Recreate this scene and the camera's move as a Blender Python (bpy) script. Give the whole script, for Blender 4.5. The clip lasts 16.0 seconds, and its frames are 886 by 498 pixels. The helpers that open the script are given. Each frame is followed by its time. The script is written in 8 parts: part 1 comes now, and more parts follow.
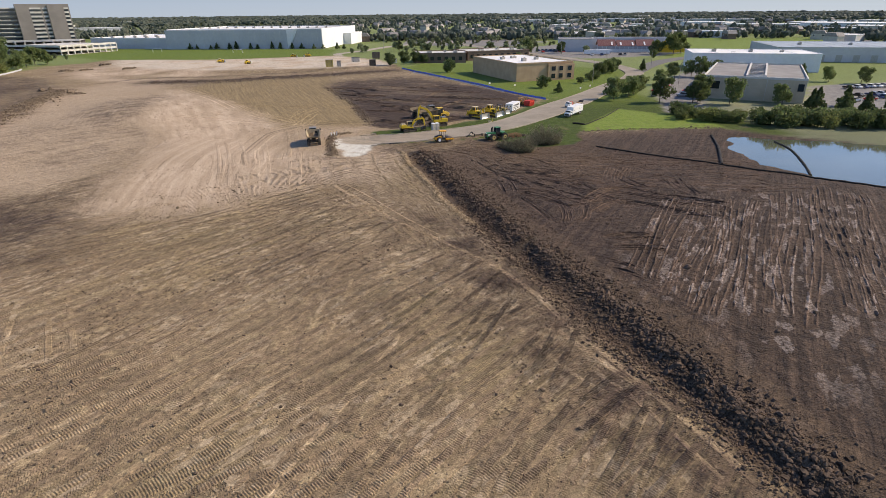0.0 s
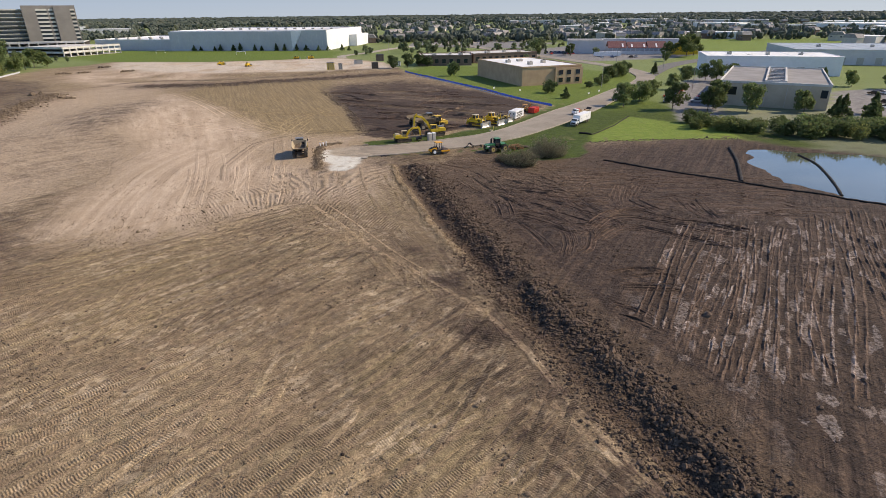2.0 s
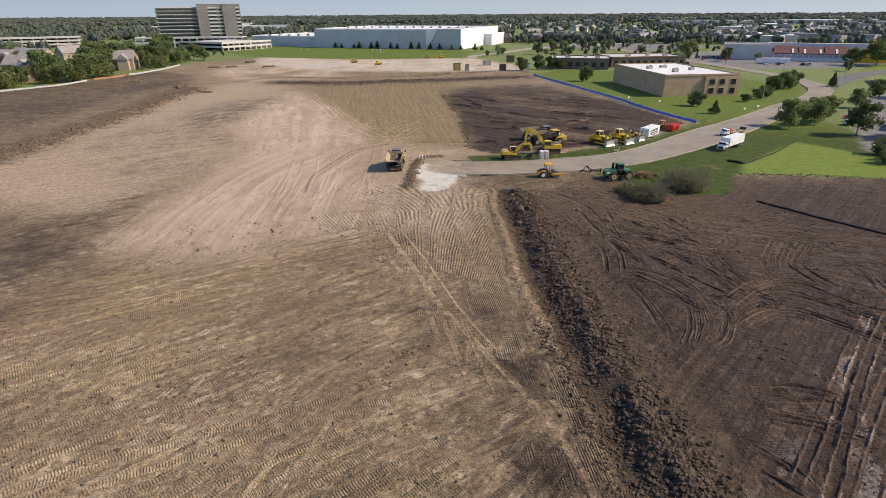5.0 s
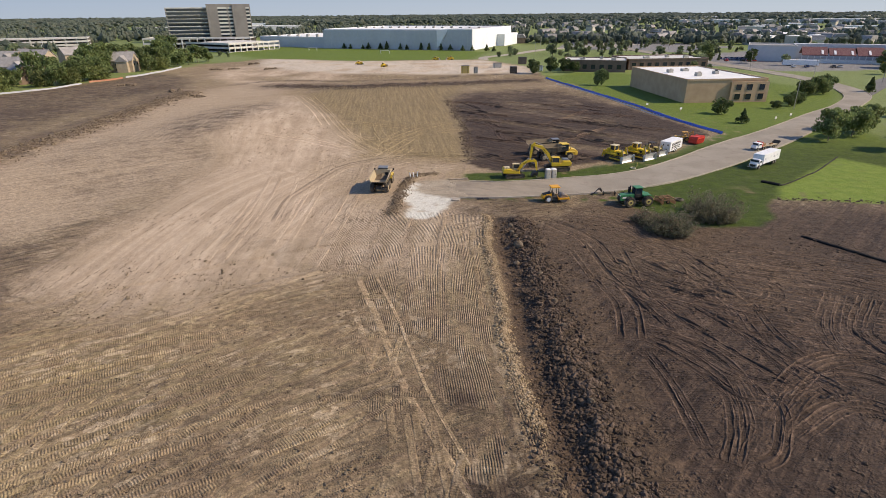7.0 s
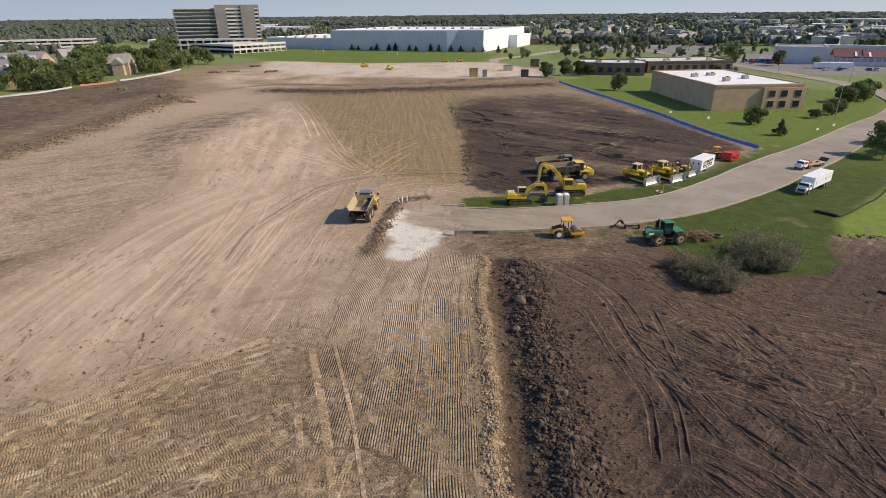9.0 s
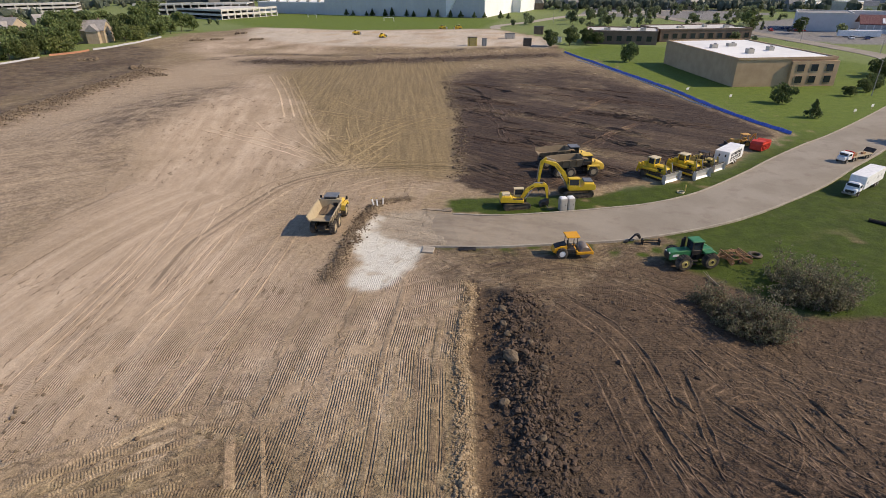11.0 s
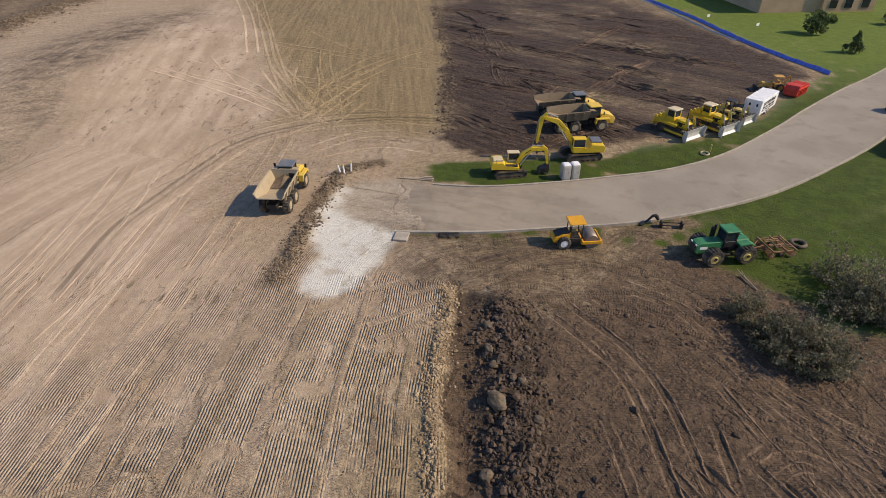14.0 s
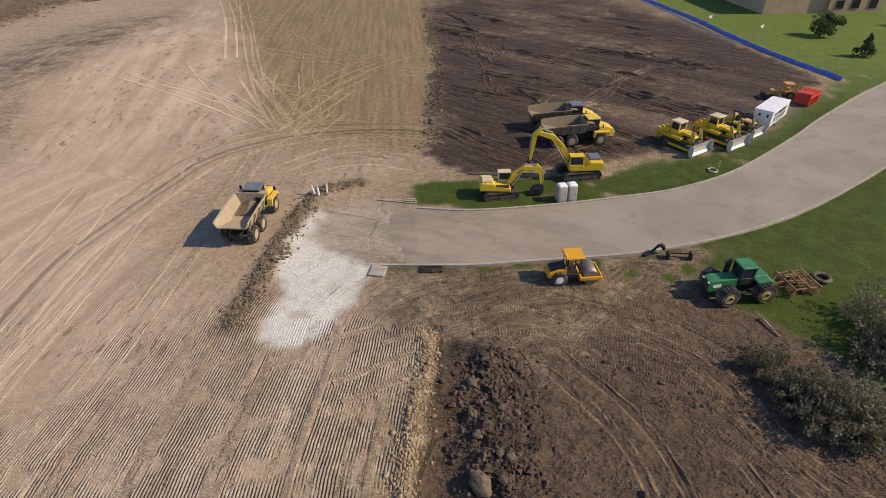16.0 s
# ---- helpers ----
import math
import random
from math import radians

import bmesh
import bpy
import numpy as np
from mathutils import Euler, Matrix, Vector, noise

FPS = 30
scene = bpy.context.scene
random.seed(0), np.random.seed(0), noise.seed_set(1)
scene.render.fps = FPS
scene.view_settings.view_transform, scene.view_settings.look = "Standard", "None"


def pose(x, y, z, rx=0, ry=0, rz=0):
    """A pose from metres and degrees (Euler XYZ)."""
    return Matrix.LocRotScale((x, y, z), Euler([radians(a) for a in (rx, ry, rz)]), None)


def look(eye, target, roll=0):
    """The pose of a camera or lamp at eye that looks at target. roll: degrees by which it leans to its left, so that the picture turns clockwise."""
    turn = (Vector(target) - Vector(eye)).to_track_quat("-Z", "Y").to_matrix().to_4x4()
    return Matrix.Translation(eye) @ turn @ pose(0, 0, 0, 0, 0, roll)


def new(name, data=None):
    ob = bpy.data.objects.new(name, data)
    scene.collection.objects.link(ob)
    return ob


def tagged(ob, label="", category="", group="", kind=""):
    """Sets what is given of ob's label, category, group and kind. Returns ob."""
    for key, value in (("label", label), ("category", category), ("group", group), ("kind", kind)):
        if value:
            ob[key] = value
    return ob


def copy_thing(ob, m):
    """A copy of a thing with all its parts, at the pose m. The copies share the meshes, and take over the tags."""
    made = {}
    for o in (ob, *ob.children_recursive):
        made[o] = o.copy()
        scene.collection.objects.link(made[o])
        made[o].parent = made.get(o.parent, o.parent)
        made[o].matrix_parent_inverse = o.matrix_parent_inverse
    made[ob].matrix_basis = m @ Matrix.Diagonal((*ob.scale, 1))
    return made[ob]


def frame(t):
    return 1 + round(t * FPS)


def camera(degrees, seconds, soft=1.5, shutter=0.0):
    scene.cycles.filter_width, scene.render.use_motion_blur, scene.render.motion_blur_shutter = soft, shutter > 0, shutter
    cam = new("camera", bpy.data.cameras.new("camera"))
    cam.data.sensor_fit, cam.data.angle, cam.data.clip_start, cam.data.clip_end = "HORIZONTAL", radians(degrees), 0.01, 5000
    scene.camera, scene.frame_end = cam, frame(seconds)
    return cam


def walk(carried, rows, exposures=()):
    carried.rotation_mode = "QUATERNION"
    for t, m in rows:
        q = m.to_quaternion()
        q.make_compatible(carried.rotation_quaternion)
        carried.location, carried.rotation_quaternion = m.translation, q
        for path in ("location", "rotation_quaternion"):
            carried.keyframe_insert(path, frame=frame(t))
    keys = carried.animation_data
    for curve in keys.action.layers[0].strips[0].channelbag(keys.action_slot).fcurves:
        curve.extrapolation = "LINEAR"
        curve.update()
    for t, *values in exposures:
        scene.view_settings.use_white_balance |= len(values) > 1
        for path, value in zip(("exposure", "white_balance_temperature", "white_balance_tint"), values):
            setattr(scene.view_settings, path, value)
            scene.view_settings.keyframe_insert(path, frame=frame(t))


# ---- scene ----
cam = camera(78.3, 16.0, soft=0.55)
METRES, EYE, TILT, LEAN, TURN = 95.84, 29.4, 0.6, 0.4, 0.0
ROWS = [
    (0.0, 0.0, 0.0, 0.0, -0.05, -24.18, 0.11),
    (0.5, 0.0098, 0.0262, 0.0006, 0.03, -24.17, 0.12),
    (1.0, 0.0185, 0.0529, 0.0013, 0.03, -24.16, 0.14),
    (1.5, 0.0266, 0.0802, 0.002, 0.09, -24.14, 0.19),
    (2.0, 0.034, 0.1076, 0.003, 0.97, -24.13, 0.18),
    (2.5, 0.0413, 0.1338, 0.0037, 4.23, -24.15, 0.14),
    (3.0, 0.0489, 0.1604, 0.0039, 9.62, -24.18, 0.09),
    (3.5, 0.0558, 0.1874, 0.0043, 11.74, -24.21, 0.1),
    (4.0, 0.0614, 0.2166, 0.0047, 13.14, -24.22, 0.1),
    (6.5, 0.0731, 0.4, 0.0046, 15.81, -24.24, 0.22),
    (7.0, 0.0714, 0.4424, 0.0035, 16.33, -24.24, 0.25),
    (7.5, 0.0683, 0.4855, 0.0025, 16.68, -24.23, 0.27),
    (8.0, 0.0647, 0.5289, 0.0008, 17.08, -24.21, 0.3),
    (8.5, 0.0609, 0.5724, -0.001, 17.44, -24.2, 0.36),
    (9.0, 0.0564, 0.6157, -0.0024, 17.72, -24.17, 0.37),
    (11.5, 0.0305, 0.8116, -0.0034, 18.07, -30.44, 0.41),
    (12.0, 0.0247, 0.8436, -0.0031, 18.11, -34.02, 0.36),
    (12.5, 0.019, 0.8739, -0.0028, 18.18, -35.09, 0.36),
    (13.0, 0.015, 0.8956, -0.0029, 18.27, -35.07, 0.34),
    (13.5, 0.014, 0.9076, -0.0042, 18.29, -35.1, 0.31),
    (14.0, 0.0138, 0.9158, -0.0067, 17.63, -35.1, 0.33),
    (14.5, 0.0135, 0.9278, -0.009, 17.11, -35.12, 0.37),
    (15.0, 0.0124, 0.9437, -0.0109, 17.07, -35.18, 0.39),
    (15.5, 0.0105, 0.9633, -0.0125, 17.1, -35.19, 0.41),
    (16.0, 0.0073, 0.9855, -0.0134, 17.27, -35.21, 0.41),
]
walk(cam, [(t, pose(0, 0, EYE, TILT, LEAN, TURN) @ pose(METRES * x, METRES * y, METRES * z, 90 + pitch, roll, yaw)) for t, x, y, z, yaw, pitch, roll in ROWS],
     exposures=[(0.0, 0.27), (6.5, 0.26), (9.0, 0.22), (12.0, 0.13), (16.0, 0.12)])

# ---- sky and sun: clear late-morning light from the east, thin haze ----
SUN_AZ, SUN_EL = radians(79), radians(37)
world = bpy.data.worlds.new("sky")
scene.world = world
world.use_nodes = True
wn = world.node_tree.nodes
sky = wn.new("ShaderNodeTexSky")
sky.sky_type = "NISHITA"
sky.sun_disc = False
sky.sun_elevation, sky.sun_rotation = SUN_EL, SUN_AZ
sky.altitude, sky.air_density, sky.dust_density, sky.ozone_density = 300, 1.0, 0.3, 2.5
wn["Background"].inputs["Strength"].default_value = 0.15
haze = wn.new("ShaderNodeVectorMath")
haze.operation = "MULTIPLY"
haze.inputs[1].default_value = (0.69, 0.8, 1.03)
world.node_tree.links.new(sky.outputs[0], haze.inputs[0])
world.node_tree.links.new(haze.outputs[0], wn["Background"].inputs["Color"])
sun = new("sun", bpy.data.lights.new("sun", "SUN"))
sun.data.energy, sun.data.angle, sun.data.color = 4.3, radians(0.6), (1.0, 0.9, 0.76)
sun.matrix_world = look((math.sin(SUN_AZ) * math.cos(SUN_EL) * 300, math.cos(SUN_AZ) * math.cos(SUN_EL) * 300, math.sin(SUN_EL) * 300), (0, 0, 0))
scene.view_settings.exposure = 0.27
scene.view_settings.use_white_balance = True
scene.view_settings.white_balance_temperature, scene.view_settings.white_balance_tint = 7500, 12


# hazy low sky far beyond everything, paler towards the sun
def sky_backdrop():
    mat = bpy.data.materials.new("hazy_sky")
    mat.use_nodes = True
    tree = mat.node_tree
    tree.nodes.remove(tree.nodes["Principled BSDF"])
    glow = tree.nodes.new("ShaderNodeEmission")
    col = tree.nodes.new("ShaderNodeVertexColor")
    col.layer_name = "haze"
    tree.links.new(col.outputs[0], glow.inputs["Color"])
    tree.links.new(glow.outputs[0], tree.nodes["Material Output"].inputs["Surface"])
    bm = bmesh.new()
    layer = bm.verts.layers.float_color.new("haze")
    rows = []
    for k in range(61):
        a = radians(20 + k * 2.4)
        col_row = []
        for z in (-30, 40, 120, 260, 420):
            v = bm.verts.new((4850 * math.cos(a), 4850 * math.sin(a), z))
            east, up = 1 - k / 60, min(1.0, max(0.0, z / 260))
            low = Vector((0.31, 0.4, 0.54)).lerp(Vector((0.48, 0.565, 0.67)), east)
            high = Vector((0.25, 0.36, 0.56)).lerp(Vector((0.39, 0.5, 0.66)), east)
            v[layer] = (*low.lerp(high, up), 1.0)
            col_row.append(v)
        rows.append(col_row)
    for p, q in zip(rows[:-1], rows[1:]):
        for k in range(4):
            bm.faces.new((p[k], p[k + 1], q[k + 1], q[k]))
    me = bpy.data.meshes.new("backdrop")
    bm.to_mesh(me)
    bm.free()
    me.materials.append(mat)
    return tagged(new("backdrop", me), "pale hazy blue sky above the horizon", "sky", kind="structure")


sky_backdrop()

# ---- materials ----
class Nodes:
    """A short way to write a node material."""

    def __init__(self, name):
        self.mat = bpy.data.materials.new(name)
        self.mat.use_nodes = True
        self.tree = self.mat.node_tree
        self.bsdf = self.tree.nodes["Principled BSDF"]
        self.bsdf.inputs["Specular IOR Level"].default_value = 0.3
        self.geo = self.tree.nodes.new("ShaderNodeNewGeometry")
        self.obj = self.tree.nodes.new("ShaderNodeObjectInfo")
        self.pos = self.tree.nodes.new("ShaderNodeTexCoord").outputs["Object"]

    def link(self, a, b):
        if hasattr(a, "is_output"):
            self.tree.links.new(a, b)
        else:
            b.default_value = a

    def attr(self, name, vector=False):
        n = self.tree.nodes.new("ShaderNodeAttribute")
        n.attribute_name = name
        return n.outputs["Vector" if vector else "Fac"]

    def scaled(self, v, s):
        n = self.tree.nodes.new("ShaderNodeVectorMath")
        n.operation = "MULTIPLY"
        self.link(v, n.inputs[0])
        n.inputs[1].default_value = s
        return n.outputs[0]

    def noise(self, scale, detail=3, vec=None, rough=0.55):
        n = self.tree.nodes.new("ShaderNodeTexNoise")
        n.inputs["Scale"].default_value, n.inputs["Detail"].default_value, n.inputs["Roughness"].default_value = scale, detail, rough
        self.link(vec if vec is not None else self.pos, n.inputs["Vector"])
        return n.outputs["Fac"]

    def voronoi(self, scale, vec=None):
        n = self.tree.nodes.new("ShaderNodeTexVoronoi")
        n.inputs["Scale"].default_value = scale
        self.link(vec if vec is not None else self.pos, n.inputs["Vector"])
        return n.outputs["Distance"]

    def cells(self, vec):
        """A random number for each cell of a lattice of uneven cells."""
        n = self.tree.nodes.new("ShaderNodeTexVoronoi")
        n.inputs["Scale"].default_value = 1.0
        self.link(vec, n.inputs["Vector"])
        s = self.tree.nodes.new("ShaderNodeSeparateColor")
        self.link(n.outputs["Color"], s.inputs[0])
        return s.outputs[0]

    def shaken(self, vec, scale, amount):
        """vec pushed about by noise."""
        n = self.tree.nodes.new("ShaderNodeTexNoise")
        n.inputs["Scale"].default_value, n.inputs["Detail"].default_value = scale, 3
        self.link(self.pos, n.inputs["Vector"])
        m = self.tree.nodes.new("ShaderNodeVectorMath")
        m.operation = "MULTIPLY_ADD"
        self.link(n.outputs["Color"], m.inputs[0])
        m.inputs[1].default_value = (amount,) * 3
        self.link(vec, m.inputs[2])
        return m.outputs[0]

    def math(self, op, a, b=0.0, c=0.0):
        n = self.tree.nodes.new("ShaderNodeMath")
        n.operation = op
        for k, v in enumerate((a, b, c)):
            self.link(v, n.inputs[k])
        return n.outputs[0]

    def ramp(self, f, lo, hi, a=0.0, b=1.0):
        n = self.tree.nodes.new("ShaderNodeMapRange")
        n.interpolation_type = "SMOOTHSTEP"
        self.link(f, n.inputs[0])
        for k, v in enumerate((lo, hi, a, b)):
            n.inputs[k + 1].default_value = v
        return n.outputs[0]

    def mix(self, f, a, b):
        n = self.tree.nodes.new("ShaderNodeMix")
        n.data_type = "RGBA"
        self.link(f, n.inputs[0])
        for k, v in ((6, a), (7, b)):
            self.link((*v, 1.0) if isinstance(v, tuple) and len(v) == 3 else v, n.inputs[k])
        return n.outputs[2]

    def tone(self, col, f):
        """col times the number f."""
        n = self.tree.nodes.new("ShaderNodeVectorMath")
        n.operation = "SCALE"
        self.link(col if not (isinstance(col, tuple) and len(col) == 4) else col[:3], n.inputs[0])
        self.link(f, n.inputs["Scale"])
        return n.outputs[0]

    def done(self, col, rough=0.8, metal=0.0, height=None, depth=0.02, strength=1.0):
        self.link((*col, 1.0) if isinstance(col, tuple) else col, self.bsdf.inputs["Base Color"])
        self.link(rough, self.bsdf.inputs["Roughness"])
        self.bsdf.inputs["Metallic"].default_value = metal
        if height is not None:
            b = self.tree.nodes.new("ShaderNodeBump")
            b.inputs["Strength"].default_value, b.inputs["Distance"].default_value = strength, depth
            self.link(height, b.inputs["Height"])
            self.tree.links.new(b.outputs[0], self.bsdf.inputs["Normal"])
        return self.mat


def painted(name, col, rough=0.5, wear=(0.16, 0.12, 0.08), amount=0.5, metal=0.0, scale=1.5):
    """Paint with dust and scuffs; wear: the colour of the dirt."""
    n = Nodes(name)
    big, fine = n.noise(scale, 4), n.noise(scale * 9, 3)
    c = n.tone(n.mix(0.0, col, col), n.ramp(big, 0.25, 0.75, 0.82, 1.12))
    dirt = n.math("MULTIPLY", n.ramp(n.math("ADD", n.math("MULTIPLY", big, 0.6), n.math("MULTIPLY", fine, 0.4)), 0.42, 0.66), amount)
    c = n.mix(dirt, c, wear)
    return n.done(c, n.ramp(fine, 0.2, 0.8, rough - 0.08, rough + 0.15), metal, fine, 0.004, 0.4)


def mottled(name, a, b, scale=1.0, rough=0.85, bump=0.01, stretch=(1, 1, 1), grain=0.2):
    """Two tones of one stuff, coarse and fine."""
    n = Nodes(name)
    v = n.scaled(n.pos, stretch)
    big, fine = n.noise(scale, 4, v), n.noise(scale * 11, 3, v)
    c = n.mix(n.ramp(big, 0.3, 0.7), a, b)
    c = n.tone(c, n.ramp(fine, 0.2, 0.8, 1 - grain, 1 + grain))
    return n.done(c, rough, 0.0, fine, bump, 0.7)


def foliage(name, a, b, dry=(0.12, 0.11, 0.045), dry_amount=0.15):
    n = Nodes(name)
    r = n.geo.outputs["Random Per Island"]
    c = n.mix(r, a, b)
    c = n.mix(n.math("MULTIPLY", n.ramp(r, 0.8, 0.95), dry_amount * 4), c, dry)
    c = n.tone(c, n.ramp(n.obj.outputs["Random"], 0, 1, 0.8, 1.2))
    c = n.tone(c, n.ramp(n.noise(0.4, 2), 0.3, 0.7, 0.8, 1.2))
    m = n.done(c, 0.65)
    thin = n.tree.nodes.new("ShaderNodeBsdfTranslucent")
    n.link(c, thin.inputs["Color"])
    both = n.tree.nodes.new("ShaderNodeMixShader")
    both.inputs[0].default_value = 0.5
    n.tree.links.new(n.bsdf.outputs[0], both.inputs[1])
    n.tree.links.new(thin.outputs[0], both.inputs[2])
    n.tree.links.new(both.outputs[0], n.tree.nodes["Material Output"].inputs["Surface"])
    return m


def glass_dark(name, tint=(0.02, 0.028, 0.035)):
    n = Nodes(name)
    n.bsdf.inputs["Specular IOR Level"].default_value = 0.6
    return n.done(n.tone(n.mix(0.0, tint, tint), n.ramp(n.obj.outputs["Random"], 0, 1, 0.7, 1.4)), 0.08)


M_glass = glass_dark("window_glass")
M_rubber = painted("tyre_rubber", (0.032, 0.029, 0.026), 0.85, (0.2, 0.16, 0.115), 0.85)
M_yellow = painted("machine_yellow", (0.76, 0.5, 0.03), 0.42, (0.28, 0.2, 0.1), 0.35)
M_dull_yellow = painted("dusty_yellow", (0.62, 0.46, 0.13), 0.55, (0.3, 0.23, 0.15), 0.7)
M_truck_yellow = painted("truck_yellow", (0.74, 0.5, 0.07), 0.5, (0.3, 0.22, 0.12), 0.35)
M_ochre = painted("loader_ochre", (0.62, 0.33, 0.07), 0.55, (0.3, 0.2, 0.11), 0.45)
M_orange = painted("roller_orange", (0.72, 0.34, 0.015), 0.45, (0.2, 0.15, 0.09), 0.3)
M_rust = painted("rusty_orange", (0.3, 0.17, 0.09), 0.75, (0.14, 0.08, 0.05), 0.6)
M_green = painted("tractor_green", (0.03, 0.19, 0.075), 0.4, (0.12, 0.16, 0.09), 0.3)
M_black = painted("black_steel", (0.018, 0.018, 0.019), 0.55, (0.12, 0.09, 0.06), 0.45)
M_steel = painted("bare_steel", (0.42, 0.4, 0.37), 0.4, (0.2, 0.15, 0.1), 0.45, 0.6)
M_blade = painted("scoured_blade", (0.62, 0.61, 0.58), 0.45, (0.3, 0.24, 0.17), 0.3, 0.35)
M_track = painted("track_steel", (0.09, 0.075, 0.06), 0.6, (0.2, 0.15, 0.1), 0.7, 0.3)
M_white = painted("white_paint", (0.78, 0.78, 0.77), 0.45, (0.45, 0.4, 0.33), 0.18)
M_drum = painted("soiled_drum_steel", (0.28, 0.24, 0.2), 0.5, (0.2, 0.14, 0.1), 0.7, 0.5)
M_red = painted("red_paint", (0.62, 0.05, 0.03), 0.5, (0.3, 0.1, 0.07), 0.3)
M_bed = painted("dump_bed_tan", (0.42, 0.34, 0.22), 0.6, (0.34, 0.26, 0.17), 0.7)
M_grey_plastic = painted("grey_plastic", (0.42, 0.4, 0.35), 0.5, (0.36, 0.3, 0.22), 0.4)
M_bark = mottled("bark", (0.09, 0.065, 0.045), (0.15, 0.12, 0.09), 3, 0.9, 0.02)
M_leaf = foliage("leaf_green", (0.118, 0.16, 0.055), (0.205, 0.25, 0.098))
M_leaf_dark = foliage("leaf_dark_green", (0.088, 0.128, 0.046), (0.165, 0.205, 0.08))
M_leaf_light = foliage("leaf_yellow_green", (0.14, 0.17, 0.052), (0.235, 0.26, 0.096))
# leaves of distant trees: aerial haze put into a paler, greyer colour
M_hazed_leaf = foliage("hazed_leaf", (0.17, 0.208, 0.105), (0.255, 0.292, 0.16))
M_hazed_leaf_dark = foliage("hazed_leaf_dark", (0.135, 0.172, 0.09), (0.205, 0.243, 0.13))
M_willow = foliage("willow_grey_green", (0.08, 0.084, 0.045), (0.3, 0.285, 0.185), (0.2, 0.145, 0.11), 0.4)

# ---- mesh tools ----


def part(name, bm, material, parent=None, label=""):
    """Links a bmesh as one mesh object under its thing."""
    me = bpy.data.meshes.new(name)
    bmesh.ops.recalc_face_normals(bm, faces=bm.faces)
    bm.to_mesh(me)
    bm.free()
    me.materials.append(material)
    ob = new(name, me)
    ob.parent = parent
    if label:
        ob["label"] = label
    return ob


def thing(name, m, label, category, group="", kind=""):
    ob = new(name)
    ob.matrix_world = m
    return tagged(ob, label, category, group, kind)


def shape():
    return bmesh.new()


def box(bm, c, s, turn=(0, 0, 0), bevel=0.0, taper=1.0):
    """A box with centre c and size s; taper: how much narrower its top is."""
    g = bmesh.ops.create_cube(bm, size=1.0)
    vs = g["verts"]
    for v in vs:
        k = taper if v.co.z > 0 else 1.0
        v.co = Vector((v.co.x * s[0] * k, v.co.y * s[1] * k, v.co.z * s[2]))
    if bevel:
        es = list({e for v in vs for e in v.link_edges})
        r = bmesh.ops.bevel(bm, geom=es, offset=bevel, segments=1, affect="EDGES")
        vs = list({v for f in r["faces"] for v in f.verts} | {v for v in vs if v.is_valid})
    m = pose(*c, *turn)
    for v in vs:
        v.co = m @ v.co
    return bm


def rod(bm, a, b, r, r2=None, seg=10):
    """A round bar from a to b."""
    a, b = Vector(a), Vector(b)
    d = b - a
    g = bmesh.ops.create_cone(bm, cap_ends=True, segments=seg, radius1=r, radius2=r if r2 is None else r2, depth=d.length)
    m = Matrix.Translation((a + b) / 2) @ d.to_track_quat("Z", "Y").to_matrix().to_4x4()
    for v in g["verts"]:
        v.co = m @ v.co
    return bm


def slab(bm, outline, y0, y1):
    """A plate: an outline in x and z, thick from y0 to y1."""
    a = [bm.verts.new((x, y0, z)) for x, z in outline]
    b = [bm.verts.new((x, y1, z)) for x, z in outline]
    bm.faces.new(a)
    bm.faces.new(b[::-1])
    for i in range(len(a)):
        j = (i + 1) % len(a)
        bm.faces.new((a[i], b[i], b[j], a[j]))
    return bm


def beam(bm, pts, w, hs):
    """A box girder in the x-z plane along pts, w wide, with its depth at each point."""
    up, dn = [], []
    for i, (x, z) in enumerate(pts):
        p, q = pts[max(i - 1, 0)], pts[min(i + 1, len(pts) - 1)]
        d = math.hypot(q[0] - p[0], q[1] - p[1])
        nx, nz = -(q[1] - p[1]) / d, (q[0] - p[0]) / d
        up.append((x + nx * hs[i] / 2, z + nz * hs[i] / 2))
        dn.append((x - nx * hs[i] / 2, z - nz * hs[i] / 2))
    return slab(bm, up + dn[::-1], -w / 2, w / 2)


def wheel_mesh(bm, r, w, lugs=18, depth=0.05):
    """A tyre round the y axis with cross lugs and rounded shoulders."""
    seg = lugs * 2
    prof = [(-0.5, 0.55), (-0.5, 0.86), (-0.38, 1.0), (0.38, 1.0), (0.5, 0.86), (0.5, 0.55)]
    rings = []
    for i in range(seg):
        a = 2 * math.pi * i / seg
        ring = []
        for k, (y, f) in enumerate(prof):
            rr = r * f - (depth if (i % 2 and k in (2, 3)) else 0)
            ring.append(bm.verts.new((rr * math.cos(a), y * w, rr * math.sin(a))))
        rings.append(ring)
    for i in range(seg):
        p, q = rings[i], rings[(i + 1) % seg]
        for k in range(len(prof) - 1):
            bm.faces.new((p[k], p[k + 1], q[k + 1], q[k]))
    return bm


